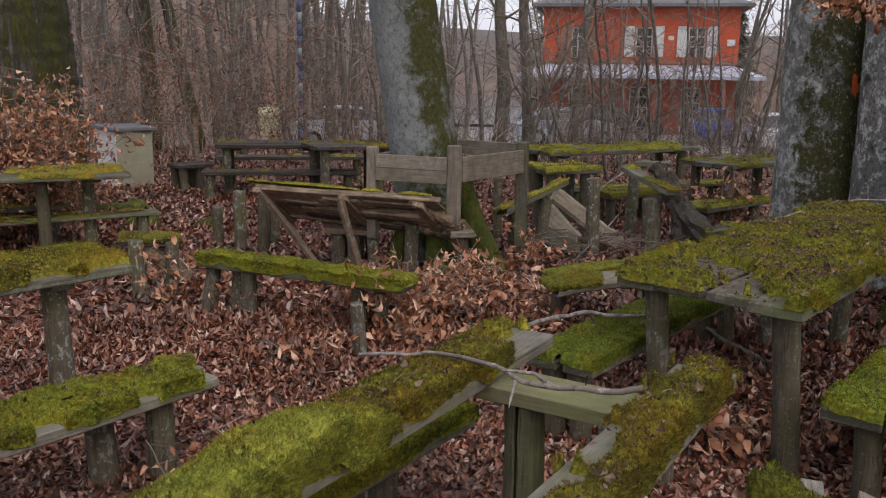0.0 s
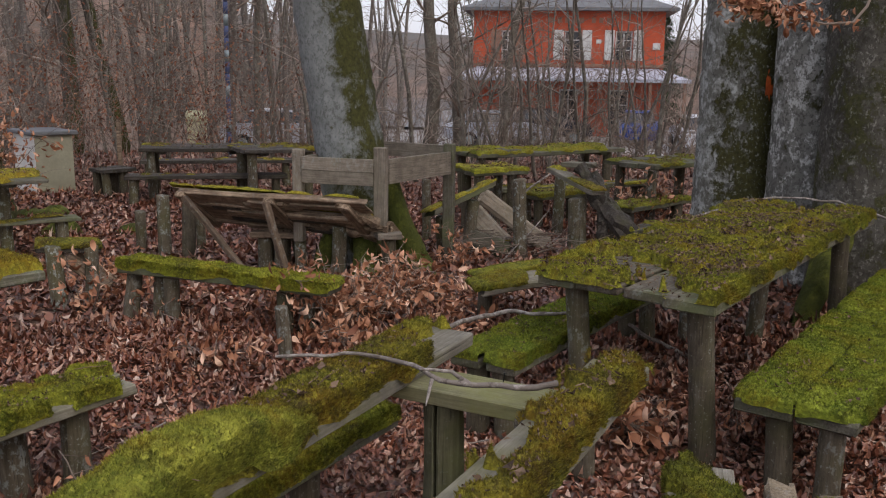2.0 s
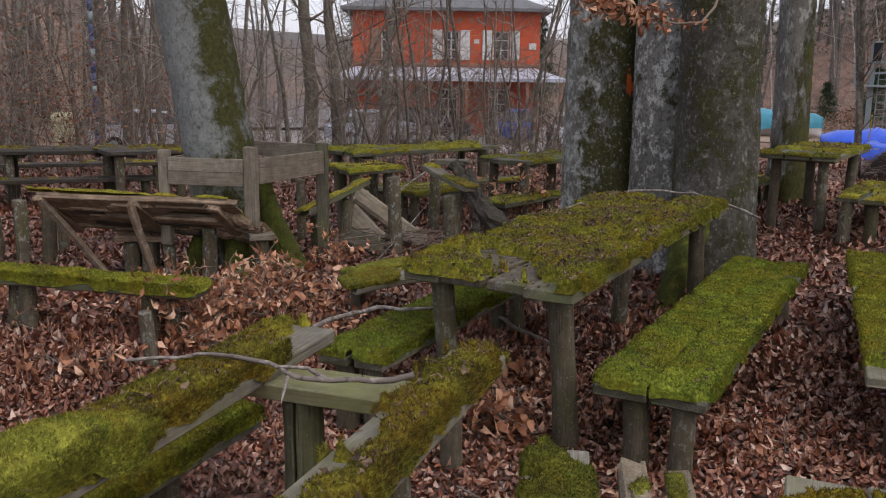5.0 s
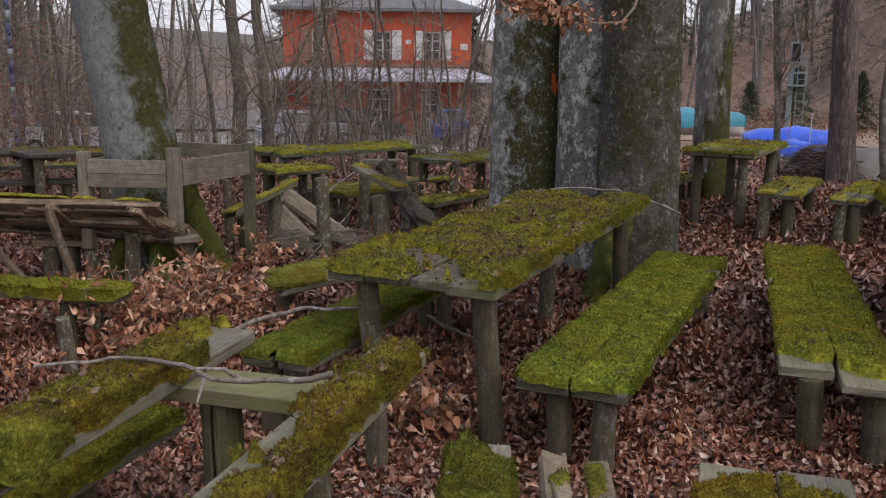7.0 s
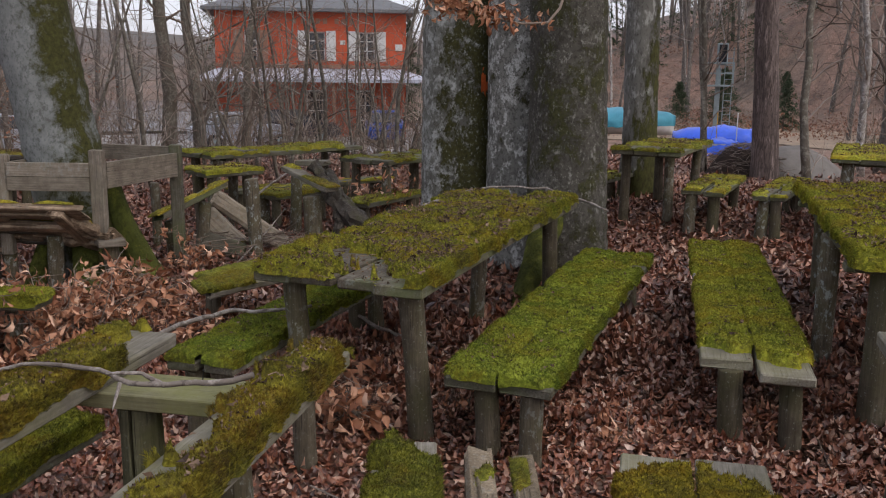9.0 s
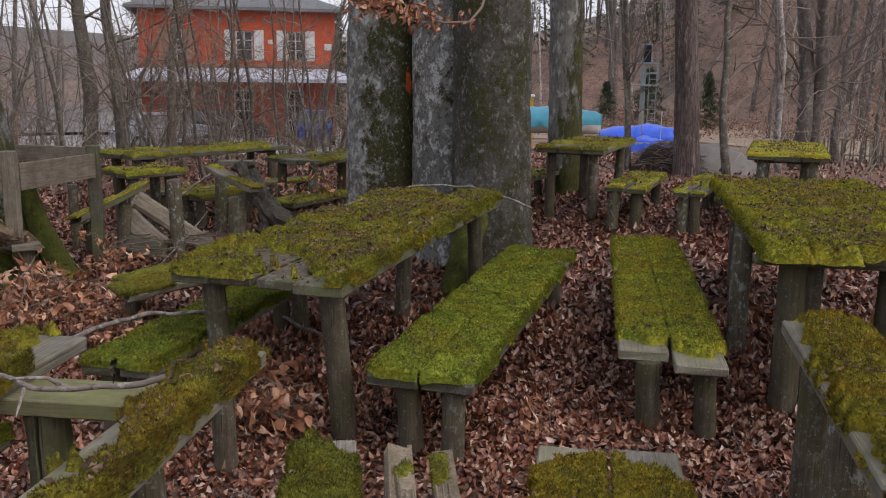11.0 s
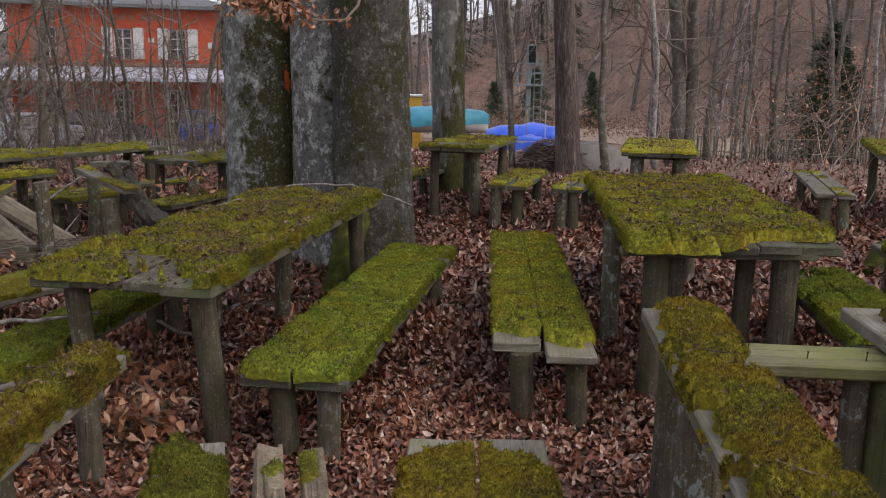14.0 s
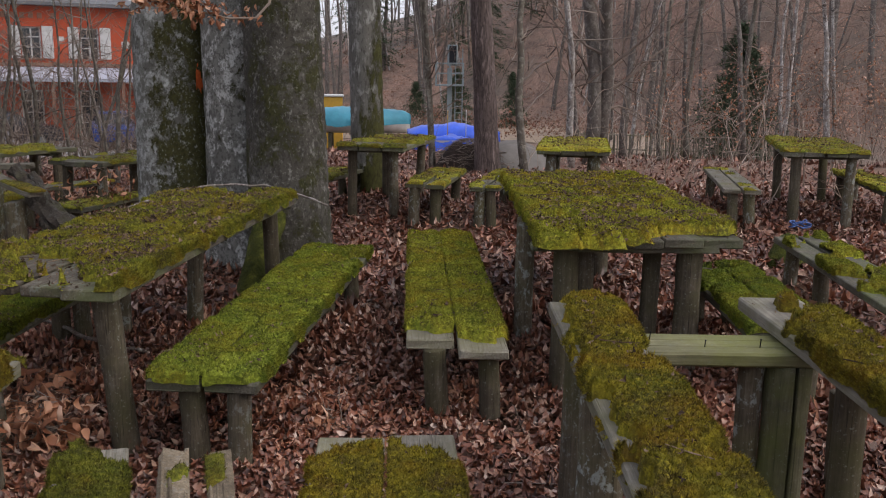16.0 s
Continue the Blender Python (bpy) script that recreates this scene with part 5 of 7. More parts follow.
me.materials.append(roof_grey)
part("roof", me, house, "hipped grey roof")
bm = bmesh.new()
vs = [bm.verts.new(p) for p in ((-0.9, -2.6, 2.78), (W + 1.0, -2.6, 2.78), (W + 1.0, -2.6, 2.93), (-0.9, -2.6, 2.93), (0.2, -0.004, 3.42), (W - 0.2, -0.004, 3.42), (-0.9, -0.004, 2.78), (W + 1.0, -0.004, 2.78))]
for f in ((0, 1, 2, 3), (3, 2, 5, 4), (0, 3, 4, 6), (1, 7, 5, 2), (0, 6, 7, 1), (6, 4, 5, 7)):
    bm.faces.new([vs[k] for k in f])
me = bpy.data.meshes.new("canopy")
bm.to_mesh(me)
bm.free()
me.materials.append(canopy_mat)
part("canopy", me, house, "pale sheet-metal canopy roof")
for x in (-0.6, 2.4, 5.4, 8.2, W + 0.7):
    part("canopy_post", box_mesh("canopy_post", x, x + 0.14, -2.5, -2.36, 0, 2.775, trim_brown, 0.01), house)
part("wall_plate", box_mesh("wall_plate", 5.85, 6.1, -0.03, -0.003, 4.55, 4.75, trim_white, 0.02), house, "small white oval plate")
part("wall_sign", box_mesh("wall_sign", 8.5, 8.85, -0.04, -0.003, 4.3, 4.6, trim_white, 0.01), house, "small white sign")
for k, x in enumerate((3.6, 4.0, 4.35, 4.7, 5.05, 5.6, 5.95, 6.3)):
    part("facade_letter", box_mesh("facade_letter", x, x + 0.2, -0.02, -0.003, 5.5, 5.75, trim_brown, 0.005), house, "faded pale bar of worn lettering")

# ---- box, pole, boats, signal and other far things ----
box_white = plain("white_painted_concrete", (0.74, 0.73, 0.68), 0.85, 0, 0.2, 3)
box_beige = plain("darker_beige_concrete", (0.36, 0.345, 0.25), 0.9, 0, 0.3, 4)
cab = thing("utility_cabinet", "pale concrete utility cabinet with a flat grey lid", "cabinet", Matrix.Translation((-4.70, 12.05, 0.0)) @ Matrix.Rotation(radians(131), 4, "Z"))
part("body", box_mesh("body", 0, 0.80, -0.5, 0, -0.1, 0.80, box_white, 0.015), cab)
# One side in a darker beige than the body.
part("side_panel", box_mesh("side_panel", -0.012, -0.003, -0.5, 0, -0.1, 0.80, box_beige, 0.0), cab, "darker beige side")
part("lid", box_mesh("lid", -0.07, 0.85, -0.56, 0.06, 0.804, 0.86, roof_grey, 0.012), cab)
pine_needles = plain("fir_needles", (0.075, 0.105, 0.058), 0.9, 0, 0.5, 3)
tarp_blue = plain("blue_tarpaulin", (0.06, 0.15, 0.78), 0.35, 0, 0.35, 1.2)
tarp_teal = plain("teal_tarpaulin", (0.07, 0.30, 0.40), 0.45, 0, 0.35, 1.2)
yellow_paint = plain("yellow_paint", (0.55, 0.33, 0.05), 0.6)
steel = plain("galvanised_steel", (0.25, 0.30, 0.31), 0.55, 0.3)
black_paint = plain("black_paint", (0.012, 0.013, 0.016), 0.5)
soil_dark = plain("dark_soil_heap", (0.05, 0.034, 0.027), 0.95, 0, 0.6, 8)
sand_grey = plain("grey_sand", (0.20, 0.185, 0.17), 0.95, 0, 0.3, 5)
blue_paint = plain("blue_paint", (0.075, 0.095, 0.19), 0.6)
cream = plain("cream_plaster", (0.44, 0.42, 0.26), 0.85)

# pole with painted bands
pole = thing("painted_pole", "slim pole with blue and white spiral bands", "pole", pose(-3.53, 19.7, gz(-3.53, 19.7)))
for k in range(22):
    part("band", spun("band", [(0.05, k * 0.25 - 0.2), (0.05, k * 0.25 + 0.05)], blue_paint if k % 3 else steel, 12), pole)

# tent-like cream hut in the clearing
hut = thing("garden_hut", "small cream hut with a rounded roof beyond the trees", "hut", pose(-6.34, 29.3, gz(-6.34, 29.3), 0, 0, 8))
part("hut_wall", box_mesh("hut_wall", -0.28, 0.28, 0, 1.0, 0, 1.1, cream, 0.03), hut)
v, q, t = tube([(-0.32, 0.5, 1.1), (0.32, 0.5, 1.1)], [0.55, 0.55], 20)
v[:, 2] = 1.1 + (v[:, 2] - 1.1) * 0.45
part("hut_roof", mesh_of("hut_roof", v, [q, t], cream, True), hut)
fencepost = thing("timber_post", "reddish brown timber post with a rail", "post", pose(-4.0, 13.4, 0))
part("post", box_mesh("post", -0.03, 0.03, -0.03, 0.03, -0.1, 0.95, wood_rot, 0.008), fencepost)

# water behind the trees beside the house
water_mat = material("lake_water", 0.12, 0, (0.10, 0.11, 0.12))
n = Nodes(water_mat)
n.bump(n.noise(n.coords((1, 3, 1)), 0.8, 4), 0.25, 0.05)
water_mat.node_tree.nodes["Principled BSDF"].inputs["Specular IOR Level"].default_value = 0.5
a = np.radians(np.linspace(-9, 5.0, 16))
ring = np.concatenate([np.stack([46 * np.sin(a), 46 * np.cos(a), 0 * a - 1.02], -1), np.stack([110 * np.sin(a), 110 * np.cos(a), 0 * a - 1.02], -1)])
k = np.arange(15)
thing("water", "pale lake surface reflecting the overcast sky", "water", None, mesh_of("water", ring, np.stack([k + 1, k, k + 16, k + 17], -1), water_mat), kind="structure")
gravel = plain("pale_gravel", (0.33, 0.32, 0.31), 0.95, 0, 0.25, 3)
m = 14
uu, vv = np.meshgrid(np.linspace(0, 1, m), np.linspace(0, 1, m), indexing="ij")
px = -3 + uu * 20 + vv * 1.5
py = 32 + vv * 18 - uu * 1.5
pz = ground_z(px, py) + 0.02
i, j = np.meshgrid(np.arange(m - 1), np.arange(m - 1), indexing="ij")
thing("pavement", "pale gravel yard in front of the house", "yard", None, mesh_of("pavement", np.stack([px, py, pz], -1).reshape(-1, 3), np.stack([i * m + j, (i + 1) * m + j, (i + 1) * m + j + 1, i * m + j + 1], -1).reshape(-1, 4), gravel), kind="structure")


# dry reeds and track bed at the foot of the slope
reed = plain("dry_reed_bed", (0.38, 0.29, 0.21), 0.95, 0, 0.45, 0.8)
az_, rr_ = np.meshgrid(np.radians(np.linspace(23, 50, 40)), np.linspace(41, 56, 8), indexing="ij")
rr_ = rr_ - np.maximum(np.degrees(az_) - 40, 0) * 0.8
px, py = rr_ * np.sin(az_), rr_ * np.cos(az_)
i, j = np.meshgrid(np.arange(39), np.arange(7), indexing="ij")
thing("reed_bed", "flat strip of pale dry reeds along the slope", "reeds", None, mesh_of("reed_bed", np.stack([px, py, ground_z(px, py) + 0.04], -1).reshape(-1, 3), np.stack([i * 8 + j, i * 8 + j + 1, (i + 1) * 8 + j + 1, (i + 1) * 8 + j], -1).reshape(-1, 4), reed, True), kind="stuff")


# parked cars
def car(label, x, y, turn, paint):
    c = thing("car", label, "car", pose(x, y, gz(x, y) + 0.02, 0, 0, turn), group="parked cars")
    bm = bmesh.new()
    prof = [(-2.1, 0.3), (-2.1, 0.75), (-1.95, 0.9), (-1.0, 1.0), (0.95, 1.0), (1.9, 0.85), (2.1, 0.65), (2.1, 0.3)]
    rings = [[bm.verts.new((px_, s_ * (0.84 if abs(px_) < 2 else 0.74), pz_)) for px_, pz_ in prof] for s_ in (-1, 1)]
    bm.faces.new(rings[0])
    bm.faces.new(rings[1][::-1])
    for k in range(len(prof)):
        bm.faces.new((rings[0][k], rings[1][k], rings[1][(k + 1) % len(prof)], rings[0][(k + 1) % len(prof)]))
    bmesh.ops.bevel(bm, geom=bm.edges[:], offset=0.05, segments=2, affect="EDGES")
    bmesh.ops.recalc_face_normals(bm, faces=bm.faces[:])
    me = bpy.data.meshes.new("body")
    bm.to_mesh(me)
    bm.free()
    me.materials.append(paint)
    part("body", me, c)
    for nm, mat, top, prof, half in (("window_band", glass_dark, 0, [(-1.5, 0.99), (-1.05, 1.38), (0.35, 1.38), (0.95, 0.99)], 0.70), ("car_roof", paint, 1, [(-1.1, 1.37), (-0.95, 1.45), (0.2, 1.45), (0.4, 1.37)], 0.64)):
        bm = bmesh.new()
        rings = [[bm.verts.new((px_, s_ * (half - 0.1 * (pz_ > 1.2)), pz_)) for px_, pz_ in prof] for s_ in (-1, 1)]
        bm.faces.new(rings[0])
        bm.faces.new(rings[1][::-1])
        for k in range(4):
            bm.faces.new((rings[0][k], rings[1][k], rings[1][(k + 1) % 4], rings[0][(k + 1) % 4]))
        bmesh.ops.recalc_face_normals(bm, faces=bm.faces[:])
        me = bpy.data.meshes.new(nm)
        bm.to_mesh(me)
        bm.free()
        me.materials.append(mat)
        part(nm, me, c)
    for wx in (-1.3, 1.3):
        for wy in (-0.76, 0.76):
            v, q, t = tube([(wx, wy - 0.1, 0.31), (wx, wy + 0.1, 0.31)], [0.31, 0.31], 18)
            wh = part("wheel", mesh_of("wheel", v, [q, t], black_paint), c)
            v, q, t = tube([(wx, wy - 0.107, 0.31), (wx, wy + 0.107, 0.31)], [0.18, 0.18], 12)
            part("rim", mesh_of("rim", v, [q, t], steel), wh)
    return c


car("silver-white car parked before the house", 4.3, 36.3, 6, plain("silver_car_paint", (0.42, 0.45, 0.52), 0.3, 0.3))
car("dark grey car parked before the house", 6.6, 38.6, -12, plain("dark_car_paint", (0.03, 0.035, 0.05), 0.25))
car("blue car parked before the house", 10.6, 38.0, 75, plain("blue_car_paint", (0.02, 0.06, 0.26), 0.3))
car("white car parked beside the house", 11.9, 34.2, 80, plain("white_car_paint", (0.6, 0.62, 0.66), 0.35))
car("silver car glimpsed between the trees", -3.9, 31.8, 5, plain("pale_car_paint", (0.5, 0.53, 0.6), 0.3, 0.2))


# covered boats
def boat(label, x, y, turn, length, width, height, cover, hull_mat, lift=0.25, skirt=0.28):
    b = thing("covered_boat", label, "boat", pose(x, y, gz(x, y), 0, 0, turn), group="covered boats")
    nl, na = 40, 21
    s = np.linspace(0, 1, nl)
    half = width / 2 * np.sqrt(np.clip(1 - (2 * s - 1) ** 6, 0.02, 1)) * np.interp(s, [0, 0.7, 1], [1, 1, 0.35])
    ridge = height * np.interp(s, [0, 0.15, 0.5, 0.85, 1], [0.75, 0.95, 1, 0.9, 0.7])
    a = np.linspace(0, np.pi, na)
    v = np.stack([np.repeat(s[:, None] * length - length / 2, na, 1), half[:, None] * np.cos(a)[None] * 1.04, lift + 0.3 + (ridge[:, None] - 0.3) * np.sin(a)[None] ** 0.8], -1)
    v[:, [0, -1], 2] -= skirt
    v += 0.22 * (fbm(v.reshape(-1, 3) * np.array([3.5, 2.0, 1.5]), 5, 9).reshape(nl, na)[..., None] - 0.5)
    i, j = np.meshgrid(np.arange(nl - 1), np.arange(na - 1), indexing="ij")
    q = np.stack([i * na + j, i * na + j + 1, (i + 1) * na + j + 1, (i + 1) * na + j], -1).reshape(-1, 4)
    ends = np.array([list(range(na)), [(nl - 1) * na + k for k in range(na - 1, -1, -1)]])
    part("tarpaulin", mesh_of("tarpaulin", v.reshape(-1, 3), [q, ends], cover, True), b)
    hv = np.stack([np.repeat(s[:, None] * length - length / 2, 7, 1), half[:, None] * np.cos(np.linspace(0, np.pi, 7))[None], lift + 0.32 - 0.32 * np.sin(np.linspace(0, np.pi, 7))[None] + 0 * s[:, None]], -1)
    i, j = np.meshgrid(np.arange(nl - 1), np.arange(6), indexing="ij")
    q = np.stack([i * 7 + j, (i + 1) * 7 + j, (i + 1) * 7 + j + 1, i * 7 + j + 1], -1).reshape(-1, 4)
    part("hull", mesh_of("hull", hv.reshape(-1, 3), q, hull_mat, True), b)
    for x_ in (-length * 0.3, length * 0.3):
        part("trestle", box_mesh("trestle", x_ - 0.06, x_ + 0.06, -width * 0.35, width * 0.35, -0.05, lift + 0.03, wood_plank, 0.01), b)
    return b


boat("boat under a creased blue tarpaulin", 15.05, 20.0, -36, 2.6, 1.5, 0.74, tarp_blue, trim_white, 0.12)
boat("low pile under a bright blue tarpaulin", 14.2, 19.0, -30, 1.3, 0.9, 0.42, tarp_blue, trim_white, 0.05)
boat("boat under a faded teal tarpaulin", 15.4, 25.8, -31, 3.3, 1.7, 0.88, tarp_teal, trim_white, 0.68, 0.02)
boat("boat under a teal tarpaulin, farther off", 12.0, 26.0, -22, 3.6, 1.7, 0.9, tarp_teal, trim_white, 0.6, 0.02)
sh = thing("yellow_container", "yellow painted container behind the boats", "container", pose(15.3, 28.3, gz(15.3, 28.3), 0, 0, -28))
part("container_body", box_mesh("container_body", -1.1, 0.7, 0, 1.2, 0, 1.95, yellow_paint, 0.03), sh)
part("container_roof", box_mesh("container_roof", -1.15, 0.75, -0.05, 1.25, 1.954, 2.03, trim_white, 0.02), sh)
for x, y, mat, tone in ((14.2, 19.1, yellow_paint, "yellow"), (14.62, 18.85, trim_white, "white")):
    bd = thing("upright_board", f"{tone} board standing by the boats", "board", pose(x, y, gz(x, y), 8, 0, -36))
    part("panel", board_mesh("panel", 1.15, 0.16, 0.02, mat, 5), bd, m=Matrix.Rotation(radians(-90), 4, "Y"))

# railway signal
sg = thing("railway_signal", "grey steel railway signal mast with a work platform", "signal", pose(22.55, 30.7, gz(22.55, 30.7), 0, 0, -37))
part("mast", box_mesh("mast", -0.1, 0.1, -0.1, 0.1, 0, 3.2, steel, 0.01), sg)
lad = Soup()
for x_ in (0.22, 0.52):
    v, q = box_arrays(x_, x_ + 0.04, -0.05, 0, 0, 4.0)
    lad.add(v, q)
for k in range(13):
    v, q = box_arrays(0.262, 0.518, -0.04, -0.01, 0.2 + k * 0.28, 0.23 + k * 0.28)
    lad.add(v, q)
part("ladder", lad.mesh("ladder", steel), sg)
part("platform", box_mesh("platform", -0.6, 0.6, -0.45, 0.45, 2.45, 2.52, steel, 0.01), sg)
for x_ in (-0.6, -0.02, 0.55):
    for y_ in (-0.45, 0.41):
        part("railing_post", box_mesh("railing_post", x_, x_ + 0.05, y_, y_ + 0.04, 2.524, 3.4, steel, 0), sg)
for z_ in (2.95, 3.36):
    for y_ in (-0.452, 0.412):
        part("handrail", box_mesh("handrail", -0.6, 0.6, y_, y_ + 0.044, z_, z_ + 0.05, steel, 0), sg)
hd_ = part("signal_head", box_mesh("signal_head", -0.1, 0.32, -0.3, -0.1, 3.3, 4.15, steel, 0.02), sg)
part("signal_screen", box_mesh("signal_screen", -0.02, 0.28, -0.33, -0.303, 3.36, 4.09, black_paint, 0.01), hd_)


# heaps
def heap(name, label, category, x, y, rx, ry, h, mat, seed, rough=0.3):
    nr, na = 16, 40
    rr = np.linspace(0, 1, nr)
    a = np.linspace(0, 2 * np.pi, na, endpoint=False)
    X = rr[:, None] * np.cos(a) * rx
    Y = rr[:, None] * np.sin(a) * ry
    nz = fbm(np.stack([X * 2.2, Y * 2.2, 0 * X + seed], -1).reshape(-1, 3), 5, seed).reshape(nr, na)
    Z = h * np.cos(rr[:, None] * np.pi / 2) ** 1.1 * (1 + rough * (nz - 0.5) * 2) + 0.12 * rough * (nz - 0.5) - 0.12 * rr[:, None] ** 4
    i, j = np.meshgrid(np.arange(nr - 1), np.arange(na), indexing="ij")
    q = np.stack([i * na + j, (i + 1) * na + j, (i + 1) * na + (j + 1) % na, i * na + (j + 1) % na], -1).reshape(-1, 4)
    return thing(name, label, category, pose(x, y, gz(x, y)), mesh_of(name, np.stack([X, Y, Z], -1).reshape(-1, 3), q, mat, True))


heap("soil_mound", "mound of dark soil and rotting brushwood", "mound", 9.5, 11.75, 0.75, 0.7, 0.42, soil_dark, 3, 0.6)
heap("sand_mound", "smooth mound of grey sand", "mound", 10.2, 11.6, 1.0, 0.95, 0.45, sand_grey, 5, 0.12)
for k, (x, y, rx, h) in enumerate(((-3.36, 9.16, 0.28, 0.16), (-2.63, 9.24, 0.3, 0.2), (-4.0, 10.4, 0.4, 0.16), (7.3, 4.2, 0.3, 0.34))):
    heap("mossy_stump", "low rotten stump under moss", "stump", x, y, rx, rx * 0.8, h, moss_root, 20 + k, 1.0)

# brushwood on the soil mound
s = Soup()
r = np.random.default_rng(44)
for _ in range(420):
    a, u = r.uniform(0, 6.28), math.sqrt(r.uniform(0, 1)) * 0.72
    x, y = 9.5 + u * math.cos(a), 11.75 + u * math.sin(a)
    z = gz(x, y) + 0.46 * math.cos(u / 0.75 * 1.5) + 0.02
    b, ln = r.uniform(0, 6.28), r.uniform(0.12, 0.4)
    d = np.array([math.cos(b), math.sin(b), r.normal(-0.1, 0.25)]) * ln / 2
    v, q, t = tube([np.array([x, y, z]) - d, np.array([x, y, z + 0.03]), np.array([x, y, z]) + d], [0.004, 0.0035, 0.002], 4)
    s.add(v, q, t)
thing("brush_heap", "dead twigs heaped over a soil mound", "twigs", None, s.mesh("brush_heap", twig_mat), kind="stuff")

# picket fence at the edge of the slope
pf = thing("picket_fence", "old low picket fence of thin grey pales", "fence")
s0, s1 = np.array([14.4, 14.4]), np.array([19.0, 11.6])
for k in range(90):
    p = s0 + (s1 - s0) * k / 89 + rng.normal(0, 0.02, 2)
    part("pale", post_mesh("pale", (p[0], p[1], gz(*p) - 0.05), (p[0] + rng.normal(0, 0.03), p[1], gz(*p) + rng.uniform(0.5, 0.62)), 0.014, wood_pale, 400 + k, sides=5), pf)
for h in (0.2, 0.52):
    pp = np.array([s0 + (s1 - s0) * f for f in np.linspace(0, 1, 8)])
    v, q, t = tube(np.column_stack([pp, ground_z(pp[:, 0], pp[:, 1]) + h]), [0.014] * 8, 5)
    part("rail", mesh_of("rail", v, [q, t], wood_pale), pf)


# firs
def fir(x, y, h, w, seed):
    r = np.random.default_rng(seed)
    f = thing("fir_tree", "dark green young fir", "tree", pose(x, y, gz(x, y)), group="firs")
    v, q, t = tube([(0, 0, -0.1), (0, 0, h)], [0.06, 0.01], 7)
    part("trunk", mesh_of("trunk", v, [q, t], bark_thin), f)
    s = Soup()
    nb = 170
    for k in range(nb):
        z = h * (0.04 + 0.95 * (k / nb))
        ln = w * (1 - k / nb) ** 0.8 * r.uniform(0.3, 1.2) + 0.1
        a = r.uniform(0, 6.28)
        nn = 34
        u = r.uniform(0.01, 1, nn) ** 0.6
        c = np.stack([np.cos(a) * u * ln, np.sin(a) * u * ln, z - 0.25 * u ** 2 * ln + r.normal(0, 0.03, nn)], -1) + r.normal(0, 0.05, (nn, 3))
        v, t = leaf_soup(c, 0.08 + 0.09 * w, 0.5, 0.2, int(r.integers(1e6)), 0.22, 1)
        s.add(v, t=t)
    part("crown", s.mesh("crown", pine_needles), f, "dense dark needles")


fir(20.0, 14.3, 3.5, 1.5, 1)
fir(21.8, 15.4, 3.2, 1.4, 2)
fir(31.0, 41.8, 3.4, 1.6, 3)
fir(33.6, 39.9, 3.2, 1.2, 4)
fir(29.3, 43.5, 2.6, 1.0, 5)
fir(14.9, 52.0, 7.0, 2.2, 6)
fir(16.5, 54.0, 6.5, 2.0, 7)
for k, (az_f, d_f, h_f) in enumerate(((27.0, 78, 13), (29.5, 86, 15), (31.5, 74, 12), (34.0, 82, 14), (36.5, 72, 9), (38.5, 66, 10), (41.0, 70, 8), (5.0, 104, 16), (20.5, 92, 15))):
    fir(d_f * math.sin(radians(az_f)), d_f * math.cos(radians(az_f)), h_f, h_f * 0.2, 40 + k)

# ---- broken table with two planks left, beside the camera ----
wood_bar = wood_material("greenish_plank", (0.09, 0.085, 0.045), (0.19, 0.18, 0.095), (0.28, 0.265, 0.16), (0.17, 0.18, 0.045), (0.40, 0.65))
TWO = "table of two mossy planks, middle gone"
ta = trestle("wooden_table", TWO + ", bright cushion of moss", "table", "beer garden tables", (-0.95, 0.37), (0.55, 2.97), 0.78,
             [(0.328, 0.19, 0.0, 3.02, 0.0), (-0.333, 0.195, 0.0, 2.945, 0.0)], [(2.59, 0.14, (0.02, 0.0), 1.2, 1, 0.05), (2.45, -0.22), (1.95, -0.30), (0.6, 0.25), (0.6, -0.25)], [], {"cover": 0.80, "thick": 0.036, "tone": moss_brown, "crumb_at": 0.45, "bare": [(2.96, 0.27, 0.10), (2.85, 0.26, 0.09), (2.74, 0.25, 0.06), (2.98, 0.40, 0.04), *((1.7 + 0.075 * k, -0.236 - 0.01 * (k % 3), 0.026 + 0.012 * (k % 4)) for k in range(17)), (2.95, -0.27, 0.05), (2.9, -0.43, 0.04)], "drop": 0.036, "over": 0.016}, res=0.009, blades=80000, litter_n=1200, thick=0.052, mat=wood_pale)
part("crossbar", board_mesh("crossbar", 0.78, 0.20, 0.05, wood_bar, 71, bevel=0.004, warp=0.002), ta, "bare greenish crossbar", pose(2.62, -0.36, 0.727, 0, 0, 90))
s = Soup()
moss_patch(s, 0.12, 0.90, -0.115, 0.085, 0, 0.008, 0.02, 0.95, 77, 150000, (0.54, -0.02, 0.27, 0.10, 0.085), 0.014, over=0.025, drop=0.05)
tagged(part("moss_cushion", s.mesh("moss_cushion", bright_moss, True), ta, "swollen bright yellow-green moss cushion", pose(1.08, 0.335, 0.785)), kind="stuff")
for x_, y_ in ((2.7, -0.02),):
    part("bent_nail", spun("bent_nail", [(0.002, 0.0), (0.002, 0.03), (0.004, 0.032), (0.004, 0.034)], black_paint, 6), ta, m=pose(x_, y_, 0.725, 6, 4, 0))
